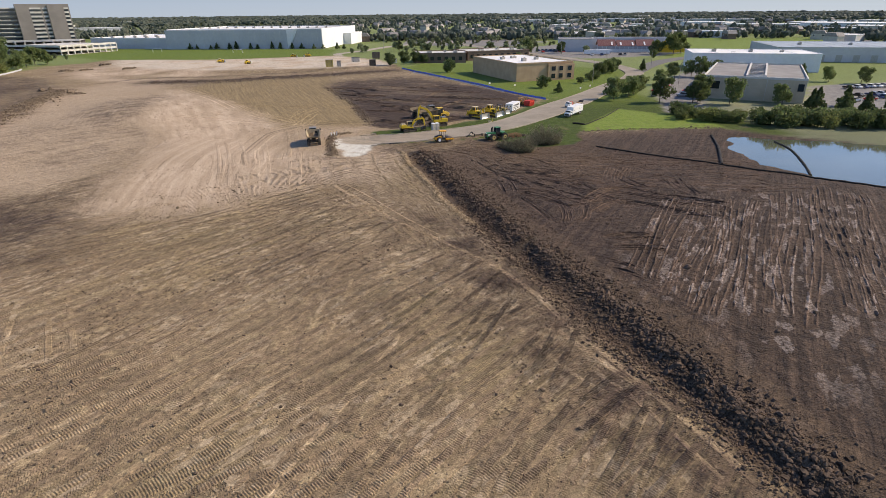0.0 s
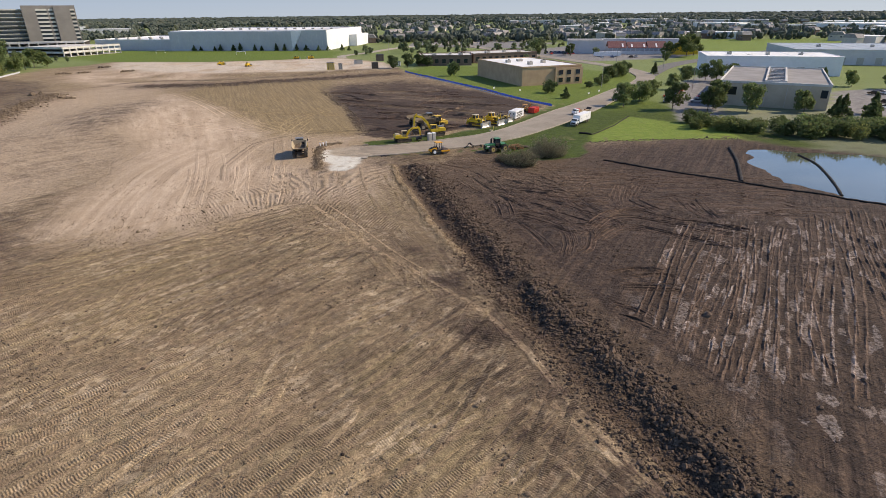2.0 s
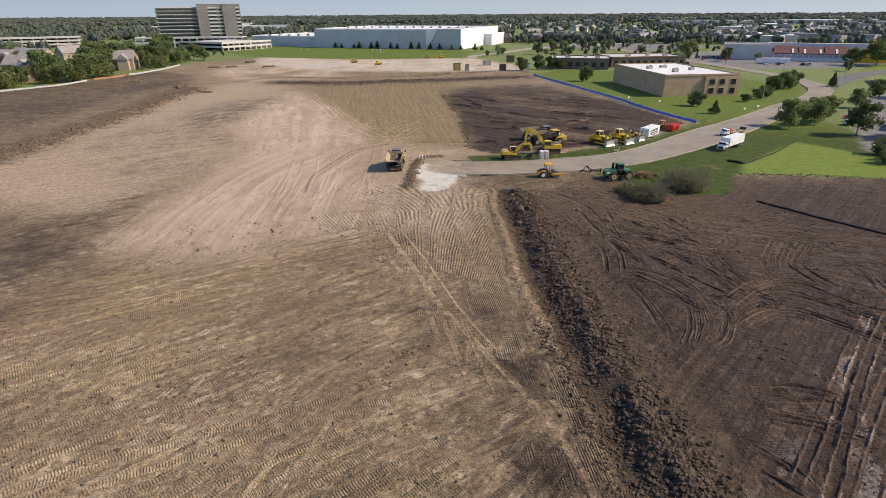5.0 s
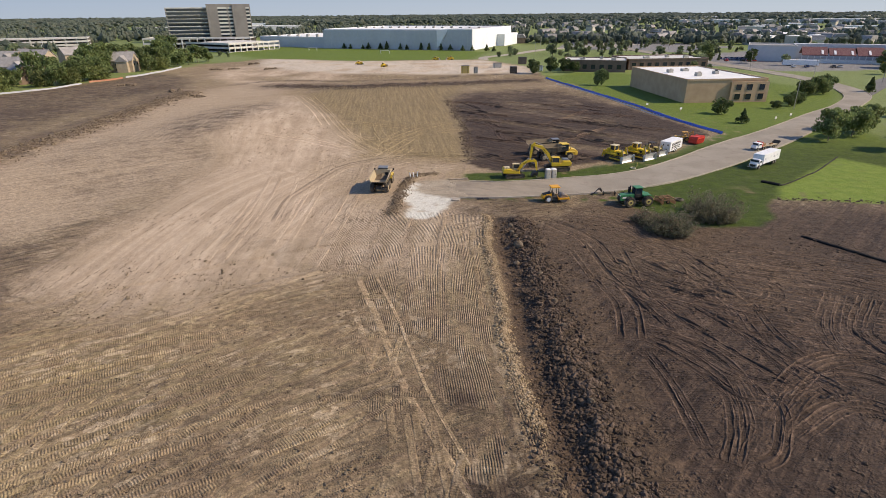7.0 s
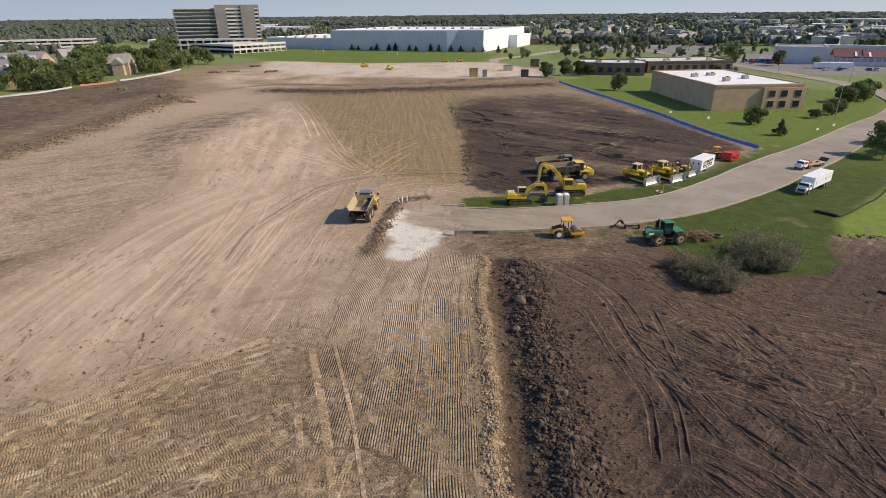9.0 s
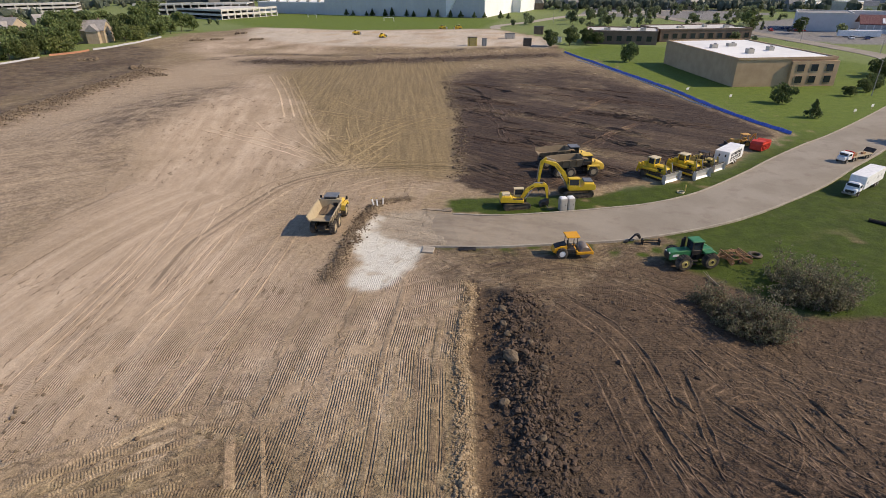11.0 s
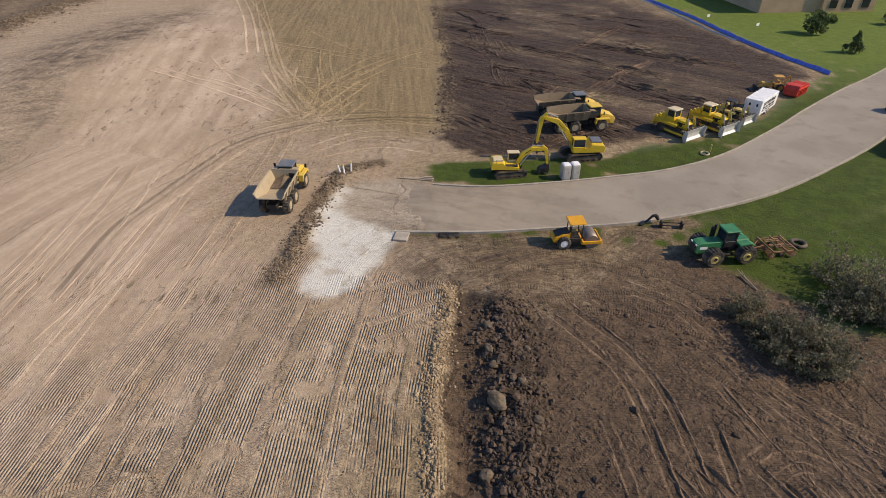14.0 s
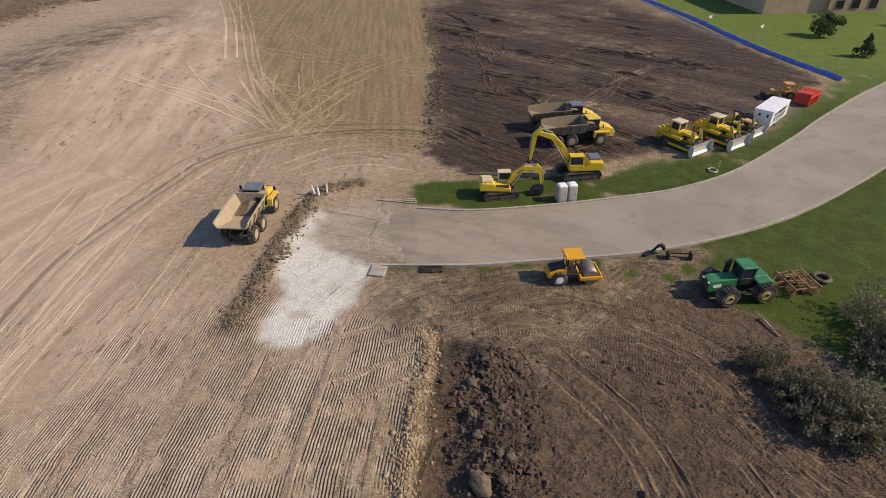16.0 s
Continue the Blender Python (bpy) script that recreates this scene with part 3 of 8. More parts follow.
# passes of the tracked machines over the stripped field, some across the others
for k in range(40):
    off = -36 + k * 2.1 + rnd.uniform(-0.9, 0.9)
    a = radians(52 + rnd.gauss(0, 6))
    c = Vector((-20, 55)) + Vector((math.sin(radians(54)), -math.cos(radians(54)))) * off
    l0, l1 = rnd.uniform(-45, -5), rnd.uniform(5, 45)
    bend = rnd.uniform(-4, 4)
    pts = []
    for t in np.linspace(l0, l1, 16):
        pts.append((c.x + math.cos(a) * t - math.sin(a) * bend * (t / 40) ** 2, c.y + math.sin(a) * t + math.cos(a) * bend * (t / 40) ** 2))
    pts = [p for p in pts if beside(STRIP_EDGE, p) < -1.2 and beside(PALE_TRACK, p) < 1]
    if len(pts) > 3:
        track(pts, 0.62, 2.0, rnd.uniform(0.04, 0.08), rnd.uniform(-0.15, 0.75), 1.5)
for k in range(34):
    x, y = rnd.uniform(-46, 8), rnd.uniform(26, 84)
    a = radians(rnd.choice((98, 85, 112, 30, 68, 120)) + rnd.uniform(-8, 8))
    q = [(x + math.cos(a) * t, y + math.sin(a) * t) for t in np.linspace(0, rnd.uniform(6, 20), 9)]
    q = [p for p in q if beside(STRIP_EDGE, p) < -1.2 and beside(PALE_TRACK, p) < 1]
    if len(q) > 3:
        track(q, 0.62, 2.0, 0.04, rnd.uniform(0.1, 0.7), 0.8)
# the cleated pass along the edge of the stripped layer, and those beside it
edge = smooth_line(STRIP_EDGE, 60)
for off, li in ((0.3, 0.1), (-2.2, -0.3), (-3.4, 0.0), (-5.2, -0.3), (-7.0, 0.1), (-8.3, -0.2), (-10.4, 0.1), (-12.6, -0.2)):
    q = shifted(edge, off)
    track(q[: 60 - int(rnd.uniform(0, 1) * abs(off) * 1.5)], 0.62, 0, 0.06, li, 1.4)
for x0, y0 in ((-20.5, 92), (-19.5, 89.5), (-15.5, 84.5), (-13.8, 82.6), (-10, 76.5)):
    track(smooth_line([(x0 - 12, y0 - 10), (x0 - 5, y0 - 3), (x0, y0 + 0.3), (x0 + 5, y0 + 1.8)], 16), 0.62, 0, 0.06, -0.1, 1.5)
# wheel ruts and sweeps on the dark field: grooves between pushed-up ridges
SWEEPS = [[(33.8, 108.9), (30.8, 101.5), (30.1, 97.6), (30.6, 94.3)], [(37.3, 108.9), (33.6, 101.2), (33.4, 98.2), (35.3, 93.9)],
          [(41.3, 100.3), (41.2, 93.7), (42.7, 89.4)], [(43.7, 100.7), (43.1, 94.0), (43.3, 89.6)],
          [(24.3, 85.8), (28.6, 91.8), (32.9, 93.5), (36.2, 89.9), (41.0, 87.8), (47, 84.5)], [(22.9, 82.3), (26.1, 87.4), (30.5, 90.2), (34.8, 87.8), (39.2, 84.9), (46, 81)],
          [(23.9, 80.8), (29.3, 86.0), (33.5, 84.0), (37.1, 81.3), (43, 77.5)]]
TURNS = [[(13.2, 94.6), (17.2, 93.3), (20.6, 89.5), (24.1, 88.0), (27.9, 88.6)], [(13.1, 92.7), (17.5, 89.0), (20.7, 85.6), (23.7, 86.4)], [(22.6, 97.0), (24.9, 92.3), (27.1, 88.5)],
         [(17.5, 89.0), (19.9, 85.5), (19.6, 80.2), (18.6, 76.8)], [(21.0, 87.6), (21.1, 82.1), (19.4, 77.7)], [(22.5, 87.8), (23.6, 84.2), (22.2, 79.0), (20.6, 77.2)],
         [(13.3, 90.5), (15.5, 84.8), (17.1, 78.2)]]
FANNED = [[(13.0, 95.2), (16.2, 93.8), (19.1, 92.1), (21.0, 88.9), (21.9, 84.3)], [(12.9, 93.5), (16.9, 91.0), (19.4, 87.6), (20.1, 83.8)], [(7.5, 105.3), (10.2, 98.8), (10.7, 91.8)],
          [(10.9, 115.3), (13.9, 102.5), (17.0, 96.9), (19.4, 94.2), (22.3, 91.0), (25.6, 87.7)], [(18.5, 108.4), (21.2, 103.2), (22.7, 98.5), (24.8, 93.7), (27.7, 89.1), (28.5, 86.2)],
          [(20.6, 107.4), (22.8, 102.3), (23.9, 96.5), (25.8, 92.0)], [(-1, 123), (5.4, 117.2), (9.3, 107.3), (13.2, 100), (16, 95)]]
RINGS = [[(13.4, 110.6), (15.7, 113.0), (17.7, 111.9), (18.3, 109.0), (17.0, 105.3), (14.7, 103.3), (13.0, 104.5)], [(24.9, 109.1), (26.8, 107.9), (26.4, 105.3), (23.7, 102.9), (20.8, 102.8), (15, 104)],
         [(4, 128), (9.7, 125.3), (14.8, 118), (21.8, 114.4), (28, 112), (36, 111.5), (50, 109)]]
for line in SWEEPS:
    for off in (0, 0.85, 1.7):
        track(shifted(smooth_line(line, 34), off + rnd.uniform(-0.15, 0.15)), 0.42, 0, rnd.uniform(0.1, 0.16), rnd.uniform(-0.6, 0.2), 0.0, berm=rnd.uniform(0.06, 0.11))
for line in TURNS:
    for off in (0, -0.8):
        track(shifted(smooth_line(line, 30), off + rnd.uniform(-0.1, 0.1)), 0.4, 0, rnd.uniform(0.1, 0.15), rnd.uniform(-0.6, 0.2), 0.0, berm=rnd.uniform(0.05, 0.1))
for line in FANNED:
    for off in (0, 1.9) if rnd.random() < 0.6 else (0,):
        track(shifted(smooth_line(line, 34), off + rnd.uniform(-0.2, 0.2)), 0.5, 0, rnd.uniform(0.12, 0.18), rnd.uniform(-0.5, 0.6), 0.0, berm=rnd.uniform(0.06, 0.11))
for line in RINGS:
    for off in (0, 1.6):
        track(shifted(smooth_line(line, 40), off), 0.5, 0, 0.05, rnd.uniform(-0.3, 0.4), 0.4, berm=0.05)
for k in range(13):
    x0, y0 = rnd.uniform(3, 20), rnd.uniform(100, 122)
    a, bend = radians(-60 + rnd.uniform(-14, 16)), rnd.uniform(0.0, 0.03)
    n = rnd.uniform(7, 22)
    track([(x0 + math.cos(a + bend * t) * t, y0 + math.sin(a + bend * t) * t) for t in np.linspace(0, n, 14)], 0.5, rnd.choice((0, 1.9)), rnd.uniform(0.06, 0.12), rnd.uniform(-0.5, 0.4), rnd.choice((0.0, 0.8)), berm=rnd.uniform(0.05, 0.12))
for k in range(9):
    y = 98 + k * 2.8 + rnd.uniform(-1, 1)
    track([(22 + rnd.uniform(-3, 6) + t, y - 0.18 * t + rnd.uniform(-0.1, 0.1)) for t in range(0, 44, 4)], 0.5, 1.9, 0.05, rnd.uniform(-0.4, 0.3), 0.0, berm=0.05)
# long straight wheelings over the crusted part, with pressed pale floors
for k in range(17):
    x72 = 28.6 + k * 2.05 + rnd.uniform(-0.5, 0.5)
    a = radians(60 + rnd.uniform(-2.5, 2.5))
    l0, l1 = rnd.uniform(-33, -18), rnd.uniform(10, 22) if k < 9 else rnd.uniform(16, 26)
    q = [(x72 + math.cos(a) * t, 72 + math.sin(a) * t + 0.6 * math.sin(t * 0.13 + k)) for t in np.linspace(l0, l1, 22)]
    q = [p for p in q if beside(WINDROW_E, p) > 4.2]
    if len(q) > 4:
        track(q, 0.62, rnd.choice((0, 1.8)), rnd.uniform(0.05, 0.09), rnd.uniform(-0.3, 0.5), 0.0, berm=rnd.uniform(0.07, 0.13), dry=rnd.uniform(0.4, 1.0))
for line in ([(23.5, 69.8), (28.5, 70.4), (30.9, 68.7)], [(22.9, 68.3), (27.1, 67.9), (30.4, 67.3)], [(23.1, 67.0), (27.3, 66.6), (30.0, 66.2)], [(20.7, 63.7), (22.8, 62.1), (24.2, 60.1)], [(20.8, 60.9), (23.0, 59.0), (24.3, 57.2)], [(22.4, 71.2), (26, 72), (30, 71.6)]):
    track(smooth_line(line, 20), 0.45, 0, 0.1, 0.1, 0.0, berm=0.12)
track([(48.9, 75.0), (54.7, 76.4), (61.0, 78.6)], 0.6, 1.6, 0.03, 1.4, 0.0, dry=1.0)
# passes round the north end of the windrow
for k in range(9):
    y = 124.4 + rnd.uniform(0, 8)
    x0 = rnd.uniform(-17, -6)
    track(smooth_line([(x0, y - 6 - rnd.uniform(0, 4)), (x0 + 8, y - 1), (x0 + 16, y + rnd.uniform(-1, 0.8)), (x0 + 26, y - 2 - rnd.uniform(0, 5)), (x0 + 30, y - 10)], 26), 0.6, 1.9, 0.06, rnd.uniform(-0.4, 0.3), 0.8)
for off in (2.6, 7.2):
    track(shifted(smooth_line(WINDROW_W[:6], 40), -off)[rnd.randint(0, 6) : rnd.randint(22, 36)], 0.5, 0, 0.03, -0.3, 1.2)
# haul passes over the pale slope
for k in range(9):
    x0, y0 = rnd.uniform(-44, -14), rnd.uniform(94, 118)
    lean = -0.16 + (-14 - x0) * -0.012 + rnd.uniform(-0.06, 0.06)
    n = rnd.uniform(12, 50)
    q = [(x0 + lean * t * n + 3 * math.sin(t * 1.5), y0 + t * n) for t in np.linspace(0, 1, 18)]
    q = [p for p in q if inside(TAN, p) > 0 and inside(GRAVEL, p) < -1]
    if len(q) > 4:
        track(q, 0.6, rnd.choice((0, 2.1)), 0.015, rnd.uniform(-0.15, 0.15), 0.0, 0.75 if y0 < 112 else 0.0)
# the haul road's curve past the truck, and the criss-cross beyond
HAUL = [(-42, 112), (-45.9, 122.4), (-46.5, 128.2), (-47, 138.3), (-46.3, 146.8), (-40.2, 154.7), (-31.1, 159.8), (-20, 162)]
for off, li in ((0, -1.0), (1.1, -0.5), (2.6, 0.5), (-2.2, -0.3)):
    track(shifted(smooth_line(HAUL, 50), -off), 0.55, 0, 0.08, li, 0.3)
CROSSING = [[(-55.6, 173), (-39.4, 171.6)], [(-53.7, 169.9), (-38.8, 169.4)], [(-72.4, 208.3), (-64.4, 201.9), (-44.2, 187.6)], [(-70.7, 192.5), (-43.6, 187.8)], [(-38.5, 185.6), (-28.6, 186)],
            [(-39.1, 189), (-30.2, 189)], [(-41.5, 155.3), (-40.9, 175.4)], [(-38, 155), (-37.6, 165.5)], [(-61.7, 176), (-41.1, 155.5)], [(-61, 178.4), (-40, 158.6)],
            [(-106.4, 237.4), (-79.7, 204.6), (-62.3, 180.4), (-41.3, 156.8)], [(-109.4, 236.6), (-88.3, 209.8), (-70, 184)], [(-104, 238), (-78, 201.6), (-60, 177), (-46, 160)],
            [(-41.7, 150.1), (-36.4, 158.2), (-21.2, 158.4)], [(-36.2, 145.8), (-30.8, 153.1), (-20.5, 154.8)], [(-33.4, 144.4), (-27.2, 149.4), (-19.7, 149.4)], [(-50, 148), (-38, 160), (-22, 161)]]
for line in CROSSING:
    track(smooth_line(line, 30), 0.5, rnd.choice((0, 2.2)), 0.02, rnd.uniform(0.7, 1.2) if line[0][1] > 154 else 0.5, 0.0)
for k in range(52):
    x, y = rnd.uniform(-42, 20), rnd.uniform(155, 240)
    a = radians(rnd.choice((-18, -24, -30, 112, 150, 60)) + rnd.uniform(-10, 10))
    n, bend = rnd.uniform(8, 34), rnd.uniform(-0.02, 0.02)
    q = [(x + math.cos(a + bend * t) * t, y + math.sin(a + bend * t) * t) for t in np.linspace(-n / 2, n / 2, 14)]
    q = [p for p in q if inside(DARK_CUT, p) > 1]
    if len(q) > 4:
        track(q, rnd.uniform(0.5, 0.9), rnd.choice((0, 2.2)), 0.06, rnd.uniform(-0.7, 1.3), 0.0, berm=rnd.uniform(0.08, 0.16))
# thin wheelings fanning out from the haul road's bend
for k in range(16):
    a = radians(rnd.uniform(96, 152))
    n, bend = rnd.uniform(12, 42), rnd.uniform(-0.012, 0.012)
    x, y = -41 + rnd.uniform(-4, 5), 156 + rnd.uniform(-2, 5)
    track([(x + math.cos(a + bend * t) * t, y + math.sin(a + bend * t) * t) for t in np.linspace(0, n, 16)], 0.4, rnd.choice((0, 2.0)), 0.02, rnd.uniform(0.4, 1.0), 0.0)
# the worn lines
for pts, w in ((PALE_TRACK, 0.7), ([(11, 47.3), (15.1, 39.9), (17.4, 36.4), (19.6, 31), (21, 27)], 0.7), ([(-4.3, 46.7), (-6.6, 40), (-9.9, 32.1), (-13, 24)], 0.55),
               ([(13.3, 39.9), (15.4, 36.5), (17.1, 32.3), (19, 27)], 0.45), ([(-19, 99), (-12.6, 90), (-5.6, 79), (0, 71.5)], 0.35), ([(8.5, 45), (11, 40), (13.5, 37)], 0.4)):
    track(smooth_line(pts, 60), w, 0, 0.03, 1.5, 0.0)

keep = 1 - np.clip(np.maximum(grass, np.maximum(gravel * 0.7, muddy * 0.9)), 0, 1)
rib, ridge, pale = rib * keep * (1 - windrow), ridge * keep * (1 - windrow), pale * keep * (1 - windrow)
FAR_PAVE = [[(69, 171), (86, 181), (100, 214), (122, 262), (165, 282), (130, 300), (104, 262), (84, 226)], [(118, 180), (142, 175), (200, 205), (186, 240), (150, 232)],
            [(58, 410), (98, 380), (150, 400), (200, 455), (190, 520), (120, 560), (70, 500)], [(-20, 395), (58, 405), (70, 440), (0, 430)], [(-40, 560), (60, 520), (110, 600), (20, 700), (-40, 680)]]
pave = np.zeros(GX.shape)
for q in FAR_PAVE:
    pave = np.maximum(pave, soft(signed(q, GX, GY), 0.8))
lawn = soft(signed([(-24, 326), (14, 249), (37, 202), (20, 172), (6, 160), (-22, 149), (-22, 128), (10, 131), (36, 122), (90, 138), (70, 230), (96, 300), (60, 345), (-10, 352)], GX, GY), 3)
lawn = np.maximum(lawn, soft(signed([(-330, 470), (-226, 398), (-154, 390), (-86, 423), (-90, 505), (-250, 527), (-316, 540)], GX, GY), 4))
lawn = np.maximum(lawn, soft(signed([(150, 360), (330, 340), (420, 640), (200, 640)], GX, GY), 6) * 0.8)
meadow = soft(signed([(39, 152), (57, 180), (76, 160), (76, 144), (54, 141), (36, 140)], NX, NY), 1.0)
meadow = np.maximum(meadow, 0.6 * soft(GY - 198, 22))
meadow = np.maximum(meadow, 0.9 * soft(signed([(150, 360), (330, 340), (420, 640), (200, 640)], GX, GY), 6))

me = bpy.data.meshes.new("ground")
nx, ny = len(gx), len(gy)
idx = np.arange(nx * ny).reshape(nx, ny)
quads = np.stack([idx[:-1, :-1], idx[1:, :-1], idx[1:, 1:], idx[:-1, 1:]], -1).reshape(-1, 4)
me.vertices.add(nx * ny)
me.vertices.foreach_set("co", np.stack([GX, GY, Z], -1).astype(np.float32).ravel())
me.loops.add(quads.size)
me.loops.foreach_set("vertex_index", quads.astype(np.int32).ravel())
me.polygons.add(len(quads))
me.polygons.foreach_set("loop_start", np.arange(0, quads.size, 4, dtype=np.int32))
me.update(calc_edges=True)
me.polygons.foreach_set("use_smooth", np.ones(len(quads), bool))
FIELDS = (("grass", grass), ("dark", dark), ("tan", tan), ("olive", olive), ("gravel", gravel), ("rib", rib), ("ridge", ridge), ("pale", pale), ("pave", pave),
                   ("lawn", lawn), ("meadow", meadow), ("strip", strip), ("crumb", np.clip(crumb + spoil * 0.5, 0, 1)), ("clods", np.clip(windrow * soft(mid - 0.4 + 0.22 * soft(96 - GY, 10) + (vnoise(GX, GY, 2.5, 51) - 0.5) * 0.5, 0.12) + spoil * 0.7 + berm * 0.15, 0, 1)), ("westbrown", brown_w), ("crust", crust), ("mudded", muddy * 0.85))
for key, field in FIELDS:
    me.attributes.new(key, "FLOAT", "POINT").data.foreach_set("value", field.astype(np.float32).ravel())
me.attributes.new("lane", "FLOAT_VECTOR", "POINT").data.foreach_set("vector", np.stack([U, V, np.zeros(U.shape)], -1).astype(np.float32).ravel())
ground_sheet = tagged(new("ground", me), "graded bare earth of a building site with grass beyond", "ground", kind="structure")


def ground_z(x, y):
    i = np.clip(np.searchsorted(gx, x) - 1, 0, nx - 2)
    j = np.clip(np.searchsorted(gy, y) - 1, 0, ny - 2)
    u, v = (x - gx[i]) / (gx[i + 1] - gx[i]), (y - gy[j]) / (gy[j + 1] - gy[j])
    return float((Z[i, j] * (1 - u) + Z[i + 1, j] * u) * (1 - v) + (Z[i, j + 1] * (1 - u) + Z[i + 1, j + 1] * u) * v)


def sampled(field, x, y):
    i = np.clip(np.searchsorted(gx, x) - 1, 0, nx - 2)
    j = np.clip(np.searchsorted(gy, y) - 1, 0, ny - 2)
    u, v = (x - gx[i]) / (gx[i + 1] - gx[i]), (y - gy[j]) / (gy[j + 1] - gy[j])
    return (field[i, j] * (1 - u) + field[i + 1, j] * u) * (1 - v) + (field[i, j + 1] * (1 - u) + field[i + 1, j + 1] * u) * v


def tread_marks(material):
    """The pressed treads of every pass, as narrow strips lying on the sheet."""
    xs, ys, zs, faces, lanes, own = [], [], [], [], [], []
    count = 0
    for no, (p, nrm, at, width, light, cleat, rut, lane_no, berm_h, dry) in enumerate(RIBBONS):
        free = (sampled(keep, p[:, 0], p[:, 1]) > 0.75) & (sampled(windrow, p[:, 0], p[:, 1]) < 0.06) & (sampled(lip, p[:, 0], p[:, 1]) < 0.12)
        half = width / 2 * (0.94 + 0.12 * vnoise(at, at * 0 + no * 3.7, 1.1, 91))
        fade = np.clip(np.minimum(at, at[-1] - at) / 1.5, 0, 1)
        bars = np.zeros(len(p))
        if cleat > 0.35:
            # lugs: every second section stands up, where the print has not been worn away
            left = soft(0.65 * vnoise(at, at * 0 + no * 5.3, 2.6, 92) + 0.35 * vnoise(at, at * 0 + no * 1.9, 0.8, 94) - 0.44, 0.14)
            free &= (left > 0.02) | (sampled(dark, p[:, 0], p[:, 1]) > 0.3) | (np.abs(light) > 0.45)
            bars = 0.046 * min(cleat, 1.4) * (np.arange(len(p)) % 2) * left * fade
        rise = 0.03 + 0.012 * (no % 13) / 13
        section = [(-1.12, 0.002, 0, 0.4), (-0.82, rise, 1, 1), (0.82, rise, 1, 1), (1.12, 0.002, 0, 0.4)]
        if berm_h:
            section = [(-2.1, 0.002, 0, 0), (-1.35, None, 1, 0), (-0.8, rise, 1, 1), (0.8, rise, 1, 1), (1.35, None, 1, 0), (2.1, 0.002, 0, 0)]
        for c, (f, z, on, lug) in enumerate(section):
            q = p + nrm * (half * f)[:, None]
            if z is None:
                ragged = 0.25 + 1.1 * vnoise(at, at * 0 + no * 2.3 + c, 0.9, 95) * vnoise(at, at * 0 + no * 4.1 + c, 4.0, 96) * 1.9
                z = berm_h * 1.45 * ragged * (0.15 + 0.85 * fade) + 0.01
                q = q + nrm * ((vnoise(at, at * 0 + no * 6.1 + c, 0.7, 97) - 0.5) * 0.2)[:, None]
            xs.append(q[:, 0])
            ys.append(q[:, 1])
            zs.append(z + bars * lug)
            lanes.append(np.stack([at, np.full(len(p), lane_no + 0.31 * f * 0.98), at * 0], 1))
            # berm crests get a paler colour that stands for sunlit ridges
            own.append(np.stack([(light if lug == 1 or not berm_h else 2.2) * on * fade, at * 0, (sampled(ridge, q[:, 0], q[:, 1]) if rut else 0.0) * on * fade,
                                 np.maximum(sampled(crust, q[:, 0], q[:, 1]) * 0.6, dry * on * fade)], 1))
        n = len(p)
        for c in range(len(section) - 1):
            for k in range(n - 1):
                if free[k] and free[k + 1]:
                    a = count + c * n + k
                    faces.append((a, a + 1, a + n + 1, a + n))
        count += len(section) * n
    xs, ys = np.concatenate(xs), np.concatenate(ys)
    me = bpy.data.meshes.new("tread_marks")
    me.from_pydata(np.stack([xs, ys, sampled(Z, xs, ys) + np.concatenate(zs)], 1).tolist(), [], faces)
    own = np.concatenate(own)
    mine = {"pale": own[:, 0], "rib": own[:, 1], "ridge": own[:, 2], "crust": own[:, 3]}
    for key, field in FIELDS:
        me.attributes.new(key, "FLOAT", "POINT").data.foreach_set("value", (mine[key] if key in mine else sampled(field, xs, ys)).astype(np.float32))
    me.attributes.new("lane", "FLOAT_VECTOR", "POINT").data.foreach_set("vector", np.concatenate(lanes).astype(np.float32).ravel())
    me.materials.append(material)
    return tagged(new("tread_marks", me), "cleated tread marks of tracked machines in bare earth", "tread marks", kind="stuff")


